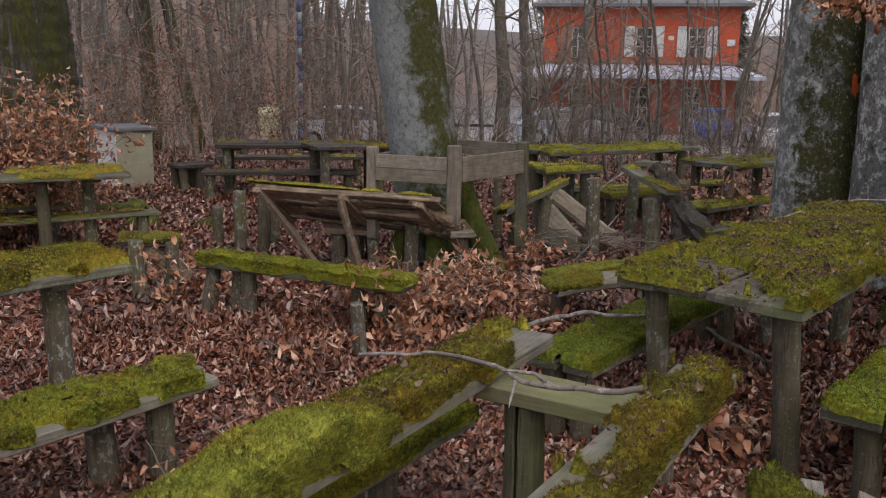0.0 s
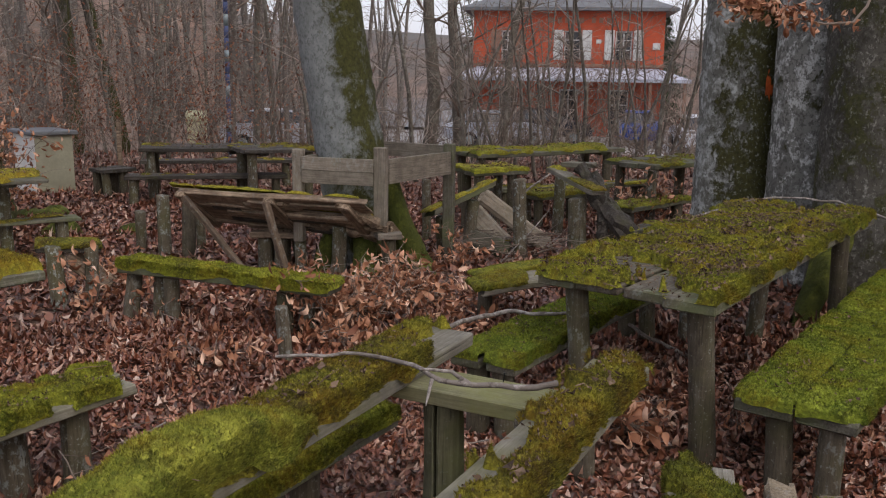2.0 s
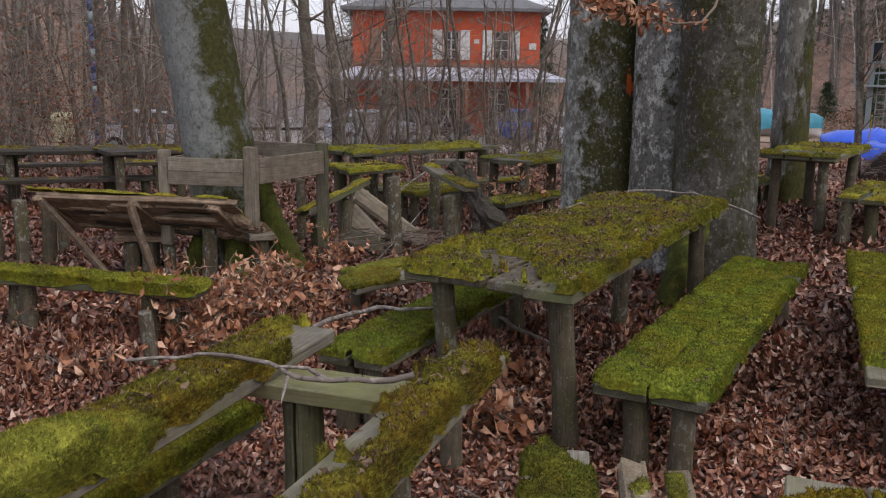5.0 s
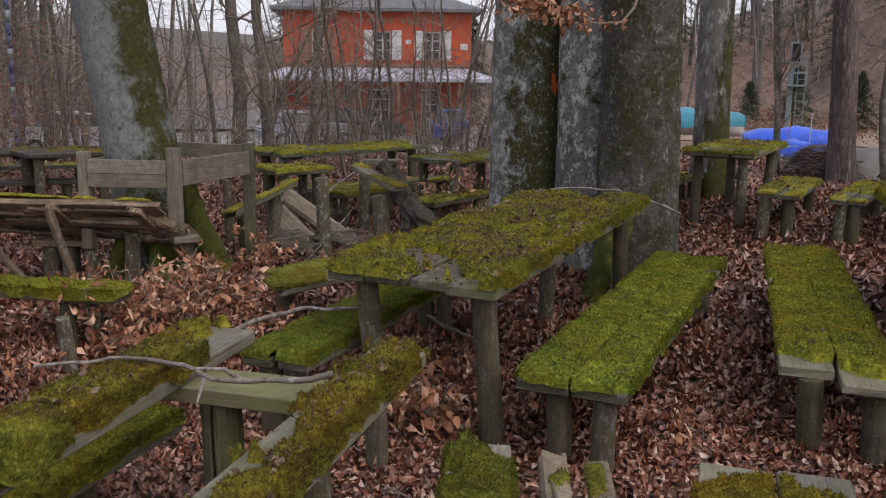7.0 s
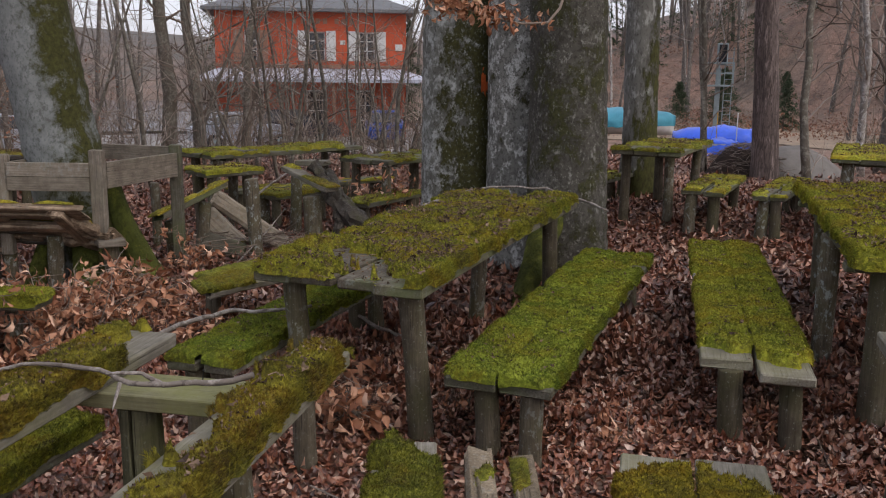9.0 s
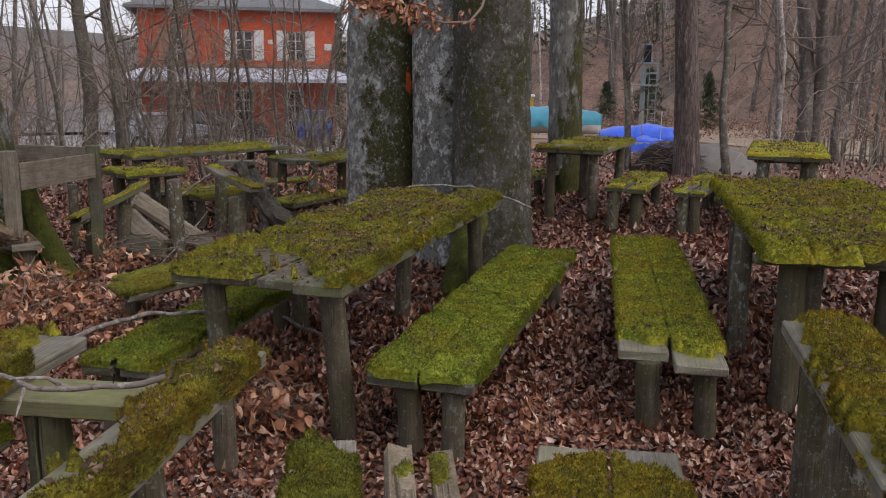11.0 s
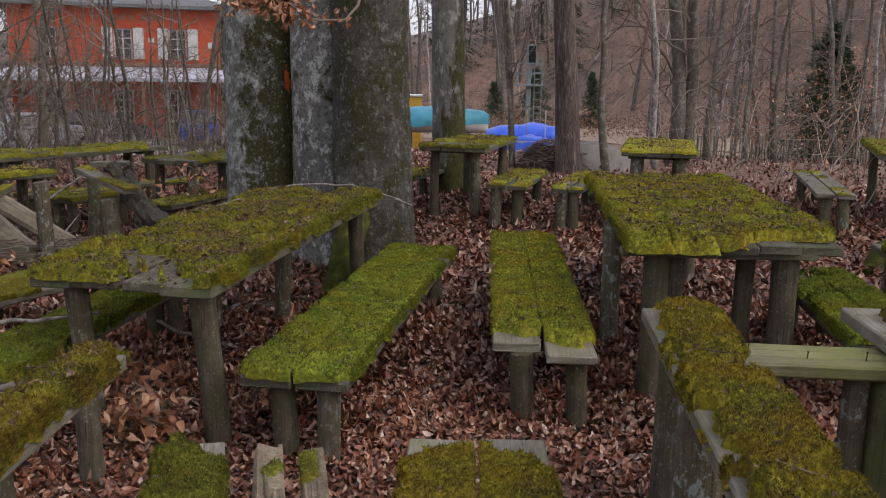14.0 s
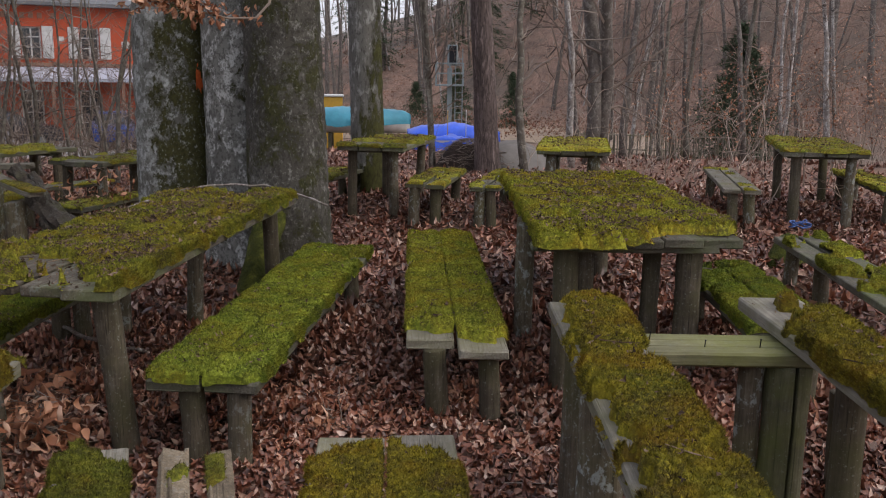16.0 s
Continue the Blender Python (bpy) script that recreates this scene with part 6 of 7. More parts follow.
tb = trestle("wooden_table", TWO + ", with ochre moss", "table", "beer garden tables", (1.62, -0.11), (3.14, 2.0), 0.78,
             [(0.374, 0.25, 0.0, 2.63, 0.0), (-0.40, 0.24, 0.0, 2.72, 0.0)], [(2.42, 0.40, (0.0, 0.0), 1.05), (1.78, 0.42, (0.0, 0.0), 1.35), (2.2, -0.30, (0.0, 0.01), 1.45, 1, 0.052), (1.93, -0.40), (2.22, -0.175, (0.0, 0.0), 0.8, 0, 0.052), (0.5, 0.3), (0.5, -0.3)], [],
             {"cover": 0.82, "thick": 0.038, "tone": moss_ochre, "bare": [*((0.9 + 0.05 * k + random.uniform(-0.02, 0.02), 0.492 - random.choice((0, 0, 0.01)), random.choice((0.018, 0.024, 0.03, 0.036, 0.044))) for k in range(35)), (1.95, 0.26, 0.06), (1.83, 0.255, 0.05), (2.62, 0.27, 0.05), (2.7, -0.33, 0.12), (2.56, -0.29, 0.09), (2.42, -0.30, 0.10), (2.28, -0.285, 0.06), (2.14, -0.28, 0.035), (2.52, -0.49, 0.07), (2.70, -0.5, 0.10)]}, res=0.009, blades=80000, litter_n=420, thick=0.052, mat=wood_pale)
for k in range(3):
    part("crossbar_slat", board_mesh("crossbar_slat", 0.86, 0.082, 0.05, wood_bar, 72 + k, bevel=0.008, warp=0.003), tb, "bare greenish grooved crossbar slat", pose(2.17 + 0.0865 * k, -0.46, 0.727 - 0.002 * k, 0, 0, 90))
for x_, y_ in ((2.2, 0.0), (2.3, 0.17), (2.22, -0.2)):
    part("bent_nail", spun("bent_nail", [(0.002, 0.0), (0.002, 0.028), (0.004, 0.03), (0.004, 0.032)], black_paint, 6), tb, m=pose(x_, y_, 0.722, 5, 3, 0))
bench((-1.43, 1.15), (-0.02, 3.33), 0.30, "two-plank bench with bright moss under a table's edge", [(2.2, 0.02), (1.95, -0.02), (0.3, 0)], cover=0.80, near=True)
be = bench((0.41, 0.68), (1.115, 2.765), 0.22, "single mossy plank bench beside a splintered plank", [(1.9, 0.0), (0.3, 0)], count=1, cover=0.78, near=True, mat=wood_pale, tone=moss_deep, bare=[(2.2, -0.1, 0.14), (2.2, 0.1, 0.08), (2.05, -0.11, 0.06), (2.2, 0.0, 0.06), (1.9, 0.11, 0.05)])
for k, (side, width, end) in enumerate(((-0.255, 0.10, 2.24), (-0.375, 0.085, 2.20))):
    sp = part("splintered_plank", board_mesh("splintered_plank", end - 0.6, width, 0.06, wood_split, 80 + k, ragged=0.17, bevel=0.014, warp=0.012, segs=24), be, "bare splintered plank", pose(0.6, side, 0.375, (3, -5)[k], 0, (0, -1)[k]))
    for j in range(4):
        part("splinter", board_mesh("splinter", 0.5 + 0.1 * j, 0.014, 0.012, wood_split, 180 + 4 * k + j, ragged=0.08, warp=0.01), sp, m=pose(end - 1.5 - 0.03 * ((j * 3 + k) % 4), (j - 1.5) * width * 0.24, 0.007))
    s = Soup()
    moss_patch(s, end - 0.98, end - 0.66 - 0.06 * k, -0.045 + 0.03 * k, 0.02 + 0.02 * k, 0.0, 0.011, 0.014, 0.46, 190 + k, 40000, blade_h=0.014, over=0.004, drop=0.004)
    if s.q or s.t:
        tagged(part("moss", s.mesh("moss", moss_deep, True), sp, "small tufts of moss"), kind="stuff")
part("leg", post_mesh("leg", (1.7, -0.31, -0.1), (1.7, -0.31, 0.312), 0.05, wood_post, 91), be)

# ---- loose posts where planks have gone ----
for k, (x, y, h, rad) in enumerate(((-2.02, 8.04, 0.58, 0.06), (-1.79, 7.93, 0.52, 0.062), (-1.78, 8.47, 0.4, 0.045), (-0.75, 7.78, 0.30, 0.04), (-0.4, 7.2, 0.44, 0.062), (0.40, 8.83, 0.65, 0.045), (0.74, 8.16, 0.53, 0.058), (0.55, 7.99, 0.41, 0.072), (1.24, 7.95, 0.75, 0.062), (1.78, 9.11, 0.71, 0.06), (1.81, 8.17, 0.55, 0.09), (2.20, 8.85, 0.50, 0.045), (-2.31, 6.26, 0.46, 0.058), (-2.12, 6.34, 0.44, 0.05), (3.56, 1.51, 0.40, 0.045), (0.88, 3.47, 0.38, 0.05), (-0.55, 5.0, 0.36, 0.04), (-2.3, 8.3, 0.4, 0.05), (0.66, 5.66, 0.33, 0.05), (1.3, 5.82, 0.36, 0.05))):
    g0 = gz(x, y)
    p = thing("round_post", "weathered round timber post standing in the leaves", "post", pose(x, y, g0), group="loose posts")
    lean = (rng.normal(0, 0.03), rng.normal(0, 0.03))
    part("shaft", post_mesh("shaft", (0, 0, -0.15), (lean[0], lean[1], h), rad, wood_post, 500 + k, slant=rng.uniform(-0.3, 0.3)), p)


# ---- tipped table and fallen boards ----
wood_brace = wood_material("rotten_brace_wood", (0.02, 0.013, 0.009), (0.08, 0.054, 0.035), (0.18, 0.13, 0.09), (0.06, 0.05, 0.02), (0.6, 0.85), (1.2, 30, 30))
wood_slab = wood_material("fresh_pale_slab", (0.10, 0.08, 0.058), (0.24, 0.20, 0.15), (0.40, 0.345, 0.27), (0.16, 0.14, 0.07), (0.55, 0.8), (1.6, 26, 26))


def loose_board(name, label, a, b, width, thick, mat, roll=0.0, moss=0.0, seed=0, ragged=0.03, bevel=0.006, tone=None):
    a, b = Vector(a), Vector(b)
    d = b - a
    m = Matrix.Translation(a) @ d.to_track_quat("X", "Z").to_matrix().to_4x4() @ Matrix.Rotation(radians(roll), 4, "X")
    o = thing(name, label, "board", m, group="fallen boards")
    part("plank", board_mesh("plank", d.length, width, thick, mat, seed, ragged=ragged, warp=0.015 + bevel, bevel=bevel, segs=18), o)
    if moss:
        s = Soup()
        moss_patch(s, 0, d.length, -width / 2, width / 2, 0, 0.02 if a.y > 7 else 0.01, 0.016 if a.y > 7 else 0.026, moss, seed + 5, 12000 if a.y > 7 else 70000, over=0.008, drop=0.012)
        if s.q or s.t:
            tagged(part("moss", s.mesh("moss", tone or moss_brown, True), o), kind="stuff")
    return o


ex = Vector((-0.12, 6.72, 0.74)) - Vector((-1.80, 7.42, 0.76))
tm = Matrix.Translation((-1.80, 7.42, 0.76)) @ ex.to_track_quat("X", "Z").to_matrix().to_4x4() @ Matrix.Rotation(radians(-33), 4, "X")
tip = thing("tipped_table", "rotten table top tipped over, its brown underside and battens showing", "table", tm)
for k in range(3):
    part("plank", board_mesh("plank", ex.length - (0.0, 0.14, -0.06)[k], (0.185, 0.20, 0.21)[k], 0.05, wood_rot, 640 + k, ragged=0.16, warp=0.03, segs=22), tip, m=pose(0.03 * k, 0.1 + 0.218 * k, (0.0, -0.016, 0.004)[k], (0, 4, -3)[k], 0, 0))
strips = np.random.default_rng(15)
for k in range(22):
    x_, y_, ln = strips.uniform(0.05, 1.2), strips.uniform(0.04, 0.6), strips.uniform(0.25, 0.75)
    part("splinter", board_mesh("splinter", min(ln, 1.75 - x_), strips.uniform(0.025, 0.075), strips.uniform(0.02, 0.05), wood_dark if k % 4 == 0 else wood_rot, 655 + k, ragged=0.09, warp=0.03), tip, "split strip of rotten wood", pose(x_, y_, -0.047, strips.uniform(-8, 8), 0, strips.normal(0, 2.5)))
for k, (path, r0, r1) in enumerate((([(1.52, 0.05, -0.03), (1.66, 0.2, -0.05), (1.78, 0.34, -0.06)], 0.05, 0.04), ([(1.45, 0.5, -0.05), (1.66, 0.52, -0.06), (1.86, 0.5, -0.04)], 0.06, 0.045), ([(1.5, 0.38, -0.05), (1.7, 0.4, -0.07), (1.84, 0.42, -0.06)], 0.04, 0.03))):
    path = np.array(path)
    P = np.stack([np.interp(np.linspace(0, 2, 12), np.arange(3), path[:, a]) for a in range(3)], -1)
    v, q, t = tube(P, np.linspace(r0, r1, 12) * (0.7 + 0.6 * value_noise(P * 25, 90 + k)), 12, 1.4, 95 + k)
    part("rotten_end", mesh_of("rotten_end", v, [q, t], wood_rot), tip, "fibrous rotten plank end")
for x_ in (0.12, 0.95, 1.62):
    part("batten", board_mesh("batten", 0.68, 0.09, 0.05, wood_rot, 650 + int(x_ * 10), ragged=0.03), tip, m=pose(x_, -0.01, -0.052, 0, 0, 90))
s = Soup()
moss_patch(s, 0, ex.length - 0.1, 0, 0.64, 0, 0.02, 0.02, 0.62, 661, 14000, over=0.006, drop=0.012)
tagged(part("moss", s.mesh("moss", moss_brown, True), tip, "moss along the raised edge"), kind="stuff")
loose_board("broken_brace", "rotten brown brace hanging from a tipped table", (-1.61, 7.10, 0.72), (-0.98, 6.78, 0.04), 0.055, 0.04, wood_brace, 0, 0, 671)
loose_board("broken_brace", "rotten brown brace hanging from a tipped table", (-0.94, 7.0, 0.68), (-0.73, 6.8, 0.04), 0.06, 0.04, wood_brace, 0, 0, 672)
loose_board("fallen_plank", "grey mossy plank lying tilted across two posts", (0.35, 7.9, 0.46), (0.98, 8.25, 0.71), 0.20, 0.055, wood_plank, -12, 0.5, 673, 0.08)
loose_board("fallen_slab", "broad pale slab leaning down into the leaves", (0.88, 8.5, 0.59), (1.62, 8.35, 0.05), 0.17, 0.08, wood_slab, 62, 0, 674, 0.1, 0.028)
loose_board("fallen_slab", "broad pale slab lying on the leaves", (0.80, 8.42, 0.42), (1.12, 8.15, 0.10), 0.20, 0.07, wood_slab, 58, 0.36, 675, 0.08, 0.024)
loose_board("fallen_plank", "mossy plank sloping off a post", (1.64, 8.70, 0.80), (1.95, 7.95, 0.66), 0.15, 0.045, wood_pale, 0, 0.62, 676)
rot = thing("rotten_stump", "dark rotten gnarled piece of trunk leaning among broken boards", "stump")
for k, (path, r0, r1) in enumerate((([(1.86, 8.42, 0.83), (1.95, 8.32, 0.66), (2.06, 8.16, 0.46), (2.2, 8.02, 0.30), (2.42, 7.95, 0.02)], 0.06, 0.13), ([(1.98, 8.36, 0.78), (2.10, 8.18, 0.52), (2.22, 8.04, 0.36)], 0.035, 0.05), ([(2.02, 8.12, 0.42), (2.03, 8.05, 0.2), (2.0, 8.0, -0.03)], 0.05, 0.06))):
    path = np.array(path)
    kk = np.linspace(0, len(path) - 1, 18)
    P = np.stack([np.interp(kk, np.arange(len(path)), path[:, a]) for a in range(3)], -1)
    P += 0.03 * (np.stack([value_noise(P * 13 + a * 7, 60 + k) for a in range(3)], -1) - 0.5)
    v, q, t = tube(P, np.linspace(r0, r1, 18) * (0.75 + 0.5 * value_noise(P * 17, 70 + k)), 14, 1.3, 80 + k)
    part("rotten_limb", mesh_of("rotten_limb", v, [q, t], wood_dark, False), rot)
loose_board("fallen_plank", "short bare pale plank end", (1.75, 8.7, 0.85), (2.02, 8.5, 0.86), 0.16, 0.05, wood_pale, 0, 0, 678)
loose_board("fallen_plank", "pale plank on the ground", (0.74, 8.1, 0.22), (1.15, 7.98, 0.08), 0.17, 0.07, wood_plank, 60, 0, 679, 0.08, 0.02)
loose_board("fallen_plank", "reddish brown board leaning on posts", (-2.37, 6.4, 0.44), (-1.98, 6.5, 0.10), 0.16, 0.06, wood_rot, 50, 0, 680, 0.1, 0.02)
loose_board("fallen_plank", "mossy board across two short posts", (-2.5, 6.35, 0.45), (-2.08, 6.5, 0.42), 0.15, 0.04, wood_dark, 10, 0.46, 681)
loose_board("fallen_plank", "splintered pale plank grown over with moss", (0.55, 5.42, 0.37), (1.38, 5.72, 0.43), 0.15, 0.06, wood_pale, 14, 0.5, 684, 0.22, 0.014, tone=moss_deep)
loose_board("fallen_plank", "broken plank under a cushion of moss", (0.60, 5.72, 0.37), (1.50, 6.08, 0.42), 0.20, 0.05, wood_plank, 0, 0.74, 685, 0.16, tone=moss_deep)
loose_board("fallen_plank", "thin splintered strip of pale wood", (0.64, 5.56, 0.41), (1.15, 5.76, 0.42), 0.05, 0.03, wood_split, -10, 0, 686, 0.15)
bench((2.15, 7.95), (2.7, 8.3), 0.25, "very low broken bench among the leaves", height=0.3, cover=0.5)
bench((-1.15, 7.55), (-0.72, 7.5), 0.3, "small dark box-like seat behind a tipped table", height=0.36, cover=0.2, mat=wood_rot)

# ---- seat back round the pale beech ----
wood_back = wood_material("silver_grey_plank", (0.07, 0.056, 0.042), (0.19, 0.16, 0.125), (0.30, 0.265, 0.22), (0.14, 0.13, 0.085), (0.5, 0.9))
back = thing("tree_seat_back", "square surround of grey boards on posts about a beech", "tree seat")
P0, P1, P2, P3 = (-0.72, 7.31), (-0.04, 7.05), (0.56, 7.88), (-0.12, 8.40)
for (x, y), z0, z1, w_ in ((P0, 0.3, 1.07, 0.09), (P1, 0.43, 1.11, 0.105), (P2, -0.1, 1.08, 0.10), (P3, -0.1, 1.07, 0.09)):
    part("corner_post", board_mesh("corner_post", z1 - z0, w_, 0.07, wood_back if x < 0.3 else wood_plank, int(900 + x * 10), bevel=0.008), back, m=Matrix.Translation((x, y, z0)) @ Matrix.Rotation(math.atan2(P1[1] - P0[1], P1[0] - P0[0]), 4, "Z") @ Matrix.Rotation(radians(-90), 4, "Y") @ Matrix.Rotation(radians(90), 4, "X") @ Matrix.Translation((0, 0, 0.035)))
for (a, b), z_, h_ in (((P0, P1), 1.012, 0.105), ((P0, P1), 0.904, 0.105), ((P1, P2), 1.015, 0.20), ((P2, P3), 1.06, 0.13), ((P3, P0), 1.0, 0.18)):
    d = Vector((b[0] - a[0], b[1] - a[1], 0))
    part("back_board", board_mesh("back_board", d.length - 0.1, h_, 0.035, wood_back, int(950 + z_ * 40 + a[0] * 7), bevel=0.0025, warp=0.003), back, m=Matrix.Translation((a[0], a[1], z_ - h_ / 2)) @ Matrix.Rotation(math.atan2(d.y, d.x), 4, "Z") @ Matrix.Rotation(radians(90), 4, "X") @ Matrix.Translation((0.05, 0, 0.05)))
part("seat_remnant", board_mesh("seat_remnant", 0.24, 0.2, 0.05, wood_back, 990, ragged=0.05), back, "broken seat end", pose(-0.1, 7.02, 0.43, 0, 0, 10))
part("seat_post", post_mesh("seat_post", (0.04, 7.06, -0.1), (0.02, 7.05, 0.378), 0.06, wood_post, 991), back)
part("seat_post", post_mesh("seat_post", (-0.72, 7.36, -0.1), (-0.72, 7.36, 0.31), 0.05, wood_post, 992), back)

# ---- branches lying on the tables ----
branch_bark = bark_material("silvery_branch", (0.17, 0.145, 0.125), (0.07, 0.055, 0.045), (0.31, 0.28, 0.255), (0.10, 0.09, 0.07), (0.6, 0.75), (1, 1, 1), 0.5)


def branch(label, pts, r0, r1, seed, forks=()):
    o = thing("fallen_branch", label, "branch")
    s = Soup()
    for path, a, b in ((pts, r0, r1), *forks):
        path = np.array(path, float)
        k = np.linspace(0, len(path) - 1, 26)
        P = np.stack([np.interp(k, np.arange(len(path)), path[:, c_]) for c_ in range(3)], -1)
        P += (value_noise(P * 14 + seed, seed)[:, None] - 0.5) * 0.02
        v, q, t = tube(P, np.linspace(a, b, 26) * (1 + 0.3 * (value_noise(P * 30, seed) - 0.3)), 9, 0.25, seed)
        s.add(v, q, t)
    part("stem", s.mesh("stem", branch_bark, True), o)


branch("crooked silvery branch lying across a broken table", [(-0.30, 2.62, 0.83), (-0.08, 2.63, 0.835), (0.07, 2.59, 0.83), (0.19, 2.51, 0.80), (0.33, 2.49, 0.775), (0.49, 2.48, 0.775), (0.56, 2.50, 0.79)], 0.005, 0.010, 4, (([(0.18, 2.5, 0.80), (0.165, 2.44, 0.765), (0.155, 2.41, 0.745)], 0.006, 0.001), ([(0.3, 2.49, 0.78), (0.24, 2.53, 0.81), (0.14, 2.53, 0.82)], 0.008, 0.004)))
branch("pale branch lying over a mossy bench", [(0.30, 4.1, 0.47), (0.41, 4.28, 0.47), (0.68, 4.46, 0.47), (0.85, 4.41, 0.47), (1.1, 4.5, 0.46)], 0.013, 0.008, 6)
branch("reddish stick leaning on the leaves", [(1.30, 5.75, 0.25), (1.61, 5.20, 0.12), (1.9, 4.8, 0.05)], 0.008, 0.013, 8)
branch("pale thin branch along the far edge of a table", [(1.45, 4.75, 0.825), (1.75, 5.19, 0.83), (2.2, 5.68, 0.83), (2.55, 6.05, 0.84), (2.85, 6.25, 0.85), (3.2, 6.05, 0.84), (3.4, 5.8, 0.78), (3.5, 5.6, 0.72)], 0.006, 0.008, 10)
branch("grey dead branch among broken boards", [(1.0, 7.6, 0.05), (1.35, 8.1, 0.25), (1.55, 8.3, 0.42)], 0.008, 0.004, 12)
branch("grey dead branch among broken boards", [(1.3, 8.9, 0.45), (1.7, 9.4, 0.62), (2.1, 9.9, 0.75)], 0.012, 0.006, 13)


# dead sticks heaped among the broken boards
s = Soup()
r = np.random.default_rng(66)
for _ in range(70):
    x, y = r.normal(1.3, 0.3), r.normal(8.2, 0.28)
    a, ln = r.normal(0.6, 0.7), r.uniform(0.25, 0.9)
    z = gz(x, y) + r.uniform(0.04, 0.22)
    d = np.array([math.cos(a), math.sin(a), r.normal(0, 0.15)]) * ln / 2
    c = np.array([x, y, z])
    v, q, t = tube([c - d, c + r.normal(0, 0.02, 3), c + d], [0.005, 0.004, 0.002], 5)
    s.add(v, q, t)
thing("stick_heap", "heap of grey dead sticks among broken boards", "sticks", None, s.mesh("stick_heap", twig_mat, True), kind="stuff")


# ---- withered beech shoots ----
def shoot(x, y, height, spread, leaves, stems, seed, label="young beech shoots with withered copper leaves", base=None, size=0.048, tone=None):
    r = np.random.default_rng(seed)
    g0 = gz(x, y) if base is None else base
    o = thing("beech_shoot", label, "shrub", pose(x, y, g0), group="withered beech shoots")
    st, lf = Soup(), Soup()
    per = max(1, leaves // stems)
    for _ in range(stems):
        a, u = r.uniform(0, 6.28), r.uniform(0, spread)
        path = wander((u * 0.4 * np.cos(a), u * 0.4 * np.sin(a), -0.03), (0.8 * np.cos(a) * u / max(height, 0.1), 0.8 * np.sin(a) * u / max(height, 0.1), 1), height * r.uniform(0.6, 1.1), 7, 0.16, r)
        v, q, t = tube(path, np.linspace(0.005, 0.002, 8), 5, cap=False)
        st.add(v, q)
        k = r.uniform(1.5, 7, per)
        P = np.stack([np.interp(k, np.arange(8), path[:, c_]) for c_ in range(3)], -1)
        tip = P + r.normal(0, 0.07 + 0.05 * height, (per, 3)) * np.array([1, 1, 0.5])
        for p_, t_ in zip(P[::2], tip[::2]):
            v, q, t = tube([p_, (p_ + t_) / 2 + r.normal(0, 0.01, 3), t_], [0.0025, 0.002, 0.001], 3, cap=False)
            st.add(v, q)
        v, t = leaf_soup(tip + np.array([0, 0, -0.015]), size, 0.9, 0.7, int(r.integers(1e6)), 0.52, 3 if size > 0.05 and per < 40 else 2)
        lf.add(v, t=t)
    part("stem", st.mesh("stem", twig_mat), o)
    tagged(part("foliage", lf.mesh("foliage", tone or twig_leaf_mat, True), o, "curled copper-brown leaves"), kind="stuff")


for k, (x, y, h, sp, nl, ns) in enumerate(((-0.39, 5.44, 0.62, 0.25, 150, 9), (-0.21, 5.74, 0.52, 0.4, 210, 14), (0.05, 6.1, 0.42, 0.45, 190, 14), (-0.66, 5.85, 0.45, 0.3, 60, 6), (0.31, 6.5, 0.4, 0.35, 70, 7), (-2.0, 6.7, 0.4, 0.35, 60, 6), (2.87, 9.1, 0.85, 0.3, 110, 8), (1.20, 3.90, 0.34, 0.26, 80, 6), (1.06, 4.10, 0.30, 0.22, 60, 5), (0.77, 6.06, 0.3, 0.3, 40, 4), (-1.41, 5.90, 0.42, 0.25, 40, 5), (0.66, 7.5, 0.45, 0.25, 50, 5), (-2.08, 6.15, 0.5, 0.25, 46, 5), (0.45, 5.5, 0.35, 0.35, 50, 5), (-0.95, 4.9, 0.3, 0.3, 36, 4), (-1.0, 3.1, 0.35, 0.12, 14, 3), (-0.1, 5.15, 0.35, 0.4, 70, 8), (1.75, 3.9, 0.25, 0.1, 10, 2), (2.35, 3.3, 0.3, 0.1, 12, 2))):
    shoot(x, y, h, sp, int(nl * 2.2), ns, 700 + k, size=(0.085 if 3.8 < y < 4.2 else 0.075) if nl > 30 else 0.055)
shoot(-4.1, 8.3, 1.6, 0.5, 5200, 60, 760, "bushy young beech thick with withered copper leaves", size=0.07)
shoot(-4.75, 8.2, 1.4, 0.7, 5200, 60, 761, "bushy young beech thick with withered copper leaves", size=0.07)
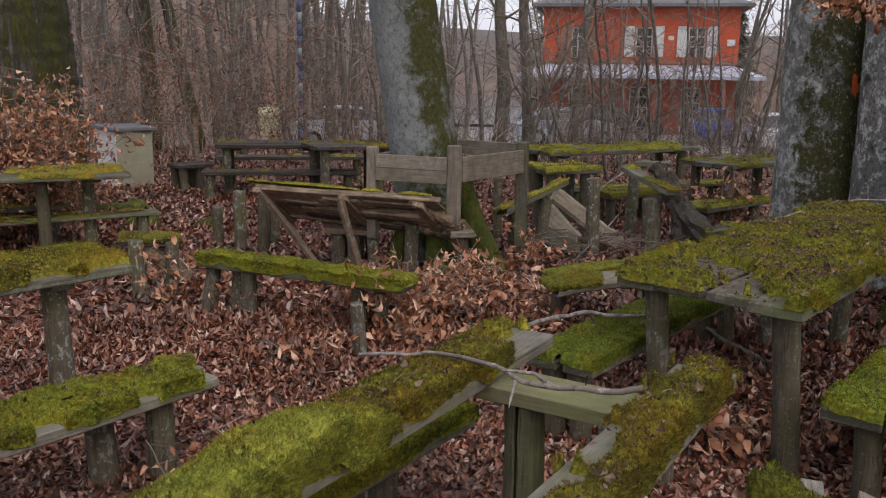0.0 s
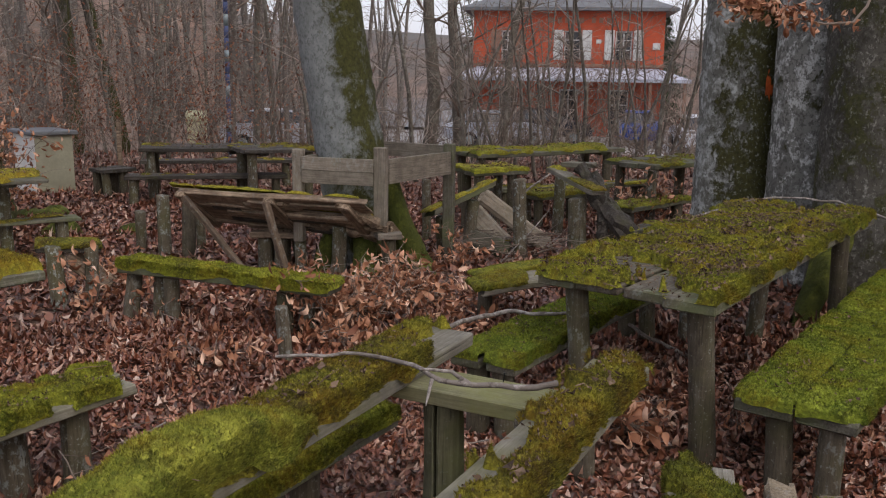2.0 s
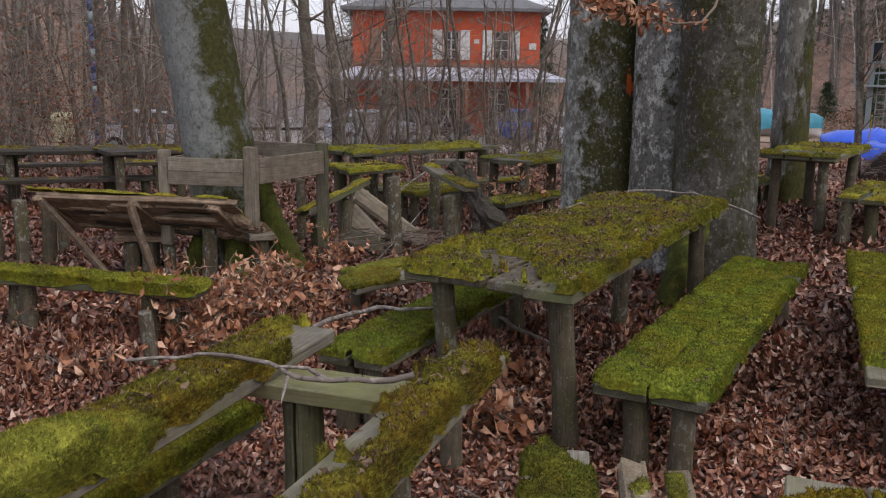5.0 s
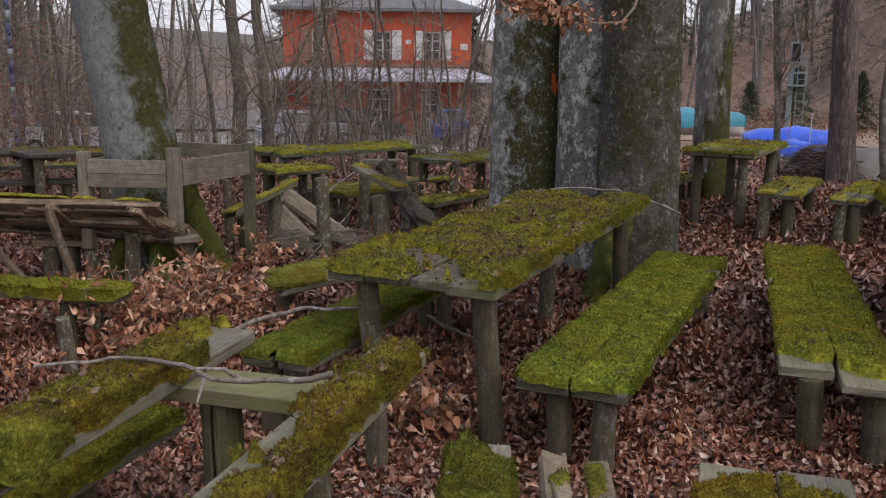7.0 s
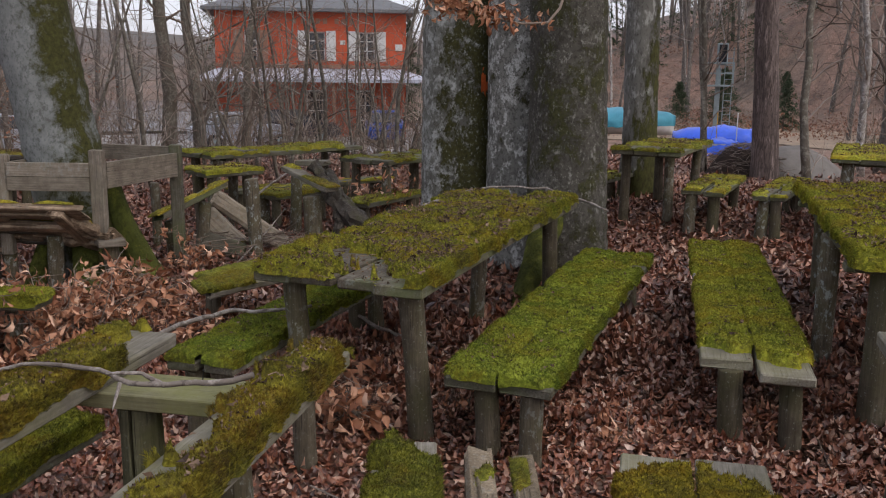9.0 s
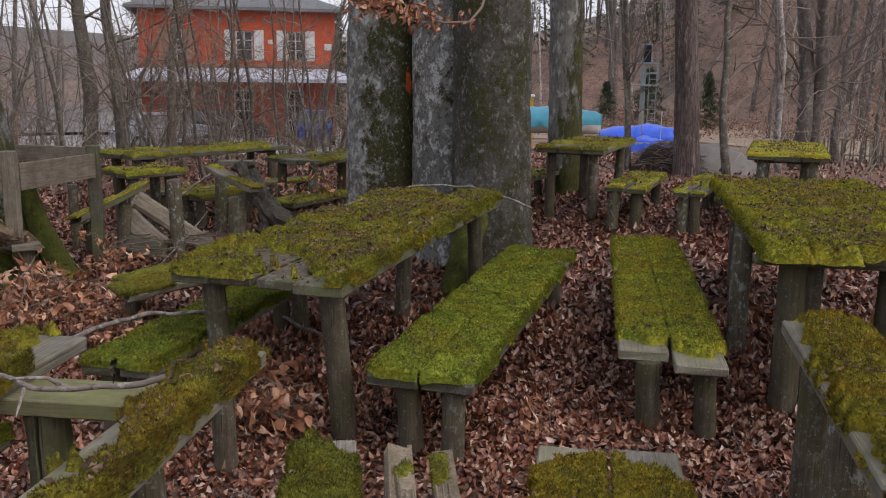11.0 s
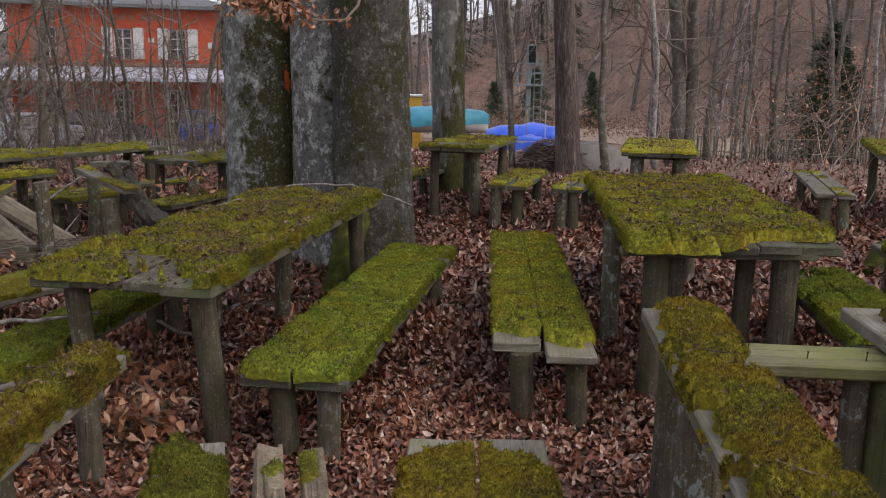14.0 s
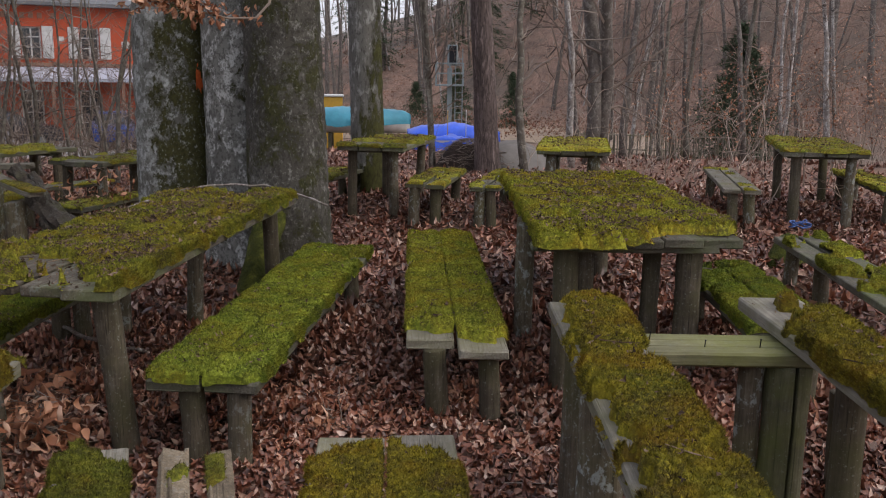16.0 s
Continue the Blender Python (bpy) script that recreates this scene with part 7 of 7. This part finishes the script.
for k, (x, y, h, sp, nl) in enumerate(((-3.0, 15.5, 2.6, 1.4, 420), (-5.6, 16.5, 2.8, 1.5, 420), (17.0, 12.0, 2.6, 1.2, 320), (19.5, 10.5, 3.4, 1.6, 420), (20.5, 12.5, 3.4, 1.5, 380), (18.2, 8.8, 3.2, 1.6, 380), (16.2, 13.4, 2.2, 1.2, 260), (-1.2, 17.0, 2.4, 1.2, 260), (-5.0, 13.8, 3.4, 1.6, 420), (-4.2, 15.0, 3.2, 1.4, 360), (-6.6, 14.6, 3.6, 1.6, 420), (-2.2, 14.8, 3.0, 1.2, 260))):
    shoot(x, y, h, sp, int(nl * 1.6), 18, 780 + k, "tall thin beech shoots with withered leaves", size=0.07 if x > 10 else 0.062, tone=twig_leaf_mat if x > 10 else rust_leaf_mat)

# twig with withered leaves growing from the stout beech
tw = thing("beech_twig", "drooping beech twig with withered pale brown leaves", "twig")
pts = np.array([(3.42, 6.2, 2.42), (3.25, 6.0, 2.18), (3.06, 5.8, 2.06), (2.82, 5.7, 2.04), (2.59, 5.64, 2.07), (2.36, 5.6, 2.12), (2.12, 5.58, 2.14)])
v, q, t = tube(pts, np.linspace(0.012, 0.003, 7), 7)
part("stem", mesh_of("stem", v, [q, t], twig_mat, True), tw)
r = np.random.default_rng(5)
k = np.concatenate([r.uniform(3.2, 4.4, 70), r.uniform(4.5, 6.0, 150), r.uniform(2.0, 2.4, 14)])
P = np.stack([np.interp(k, np.arange(7), pts[:, c_]) for c_ in range(3)], -1) + r.normal(0, 0.045, (len(k), 3)) + np.array([0, 0, 0.01])
v, t = leaf_soup(P, 0.07, 0.8, 0.4, 6, 0.5)
part("foliage", mesh_of("foliage", v, t, twig_leaf_mat), tw)

# loop of blue cord left on a bench end
cord_mat = plain("blue_plastic_cord", (0.07, 0.13, 0.34), 0.5)
cord = thing("plastic_cord", "crumpled loop of blue plastic cord on a bench end", "cord")
r = np.random.default_rng(9)
a = np.linspace(0, 4 * np.pi, 60)
pts = np.stack([6.58 + (0.07 + 0.02 * np.sin(3 * a)) * np.cos(a), 3.69 + (0.06 + 0.02 * np.cos(5 * a)) * np.sin(a), 0.47 + gz(6.6, 3.7) + 0.05 * np.sin(a * 0.75) ** 2], -1)
v, q, t = tube(pts, [0.006] * 60, 6)
part("loop", mesh_of("loop", v, [q, t], cord_mat, True), cord)
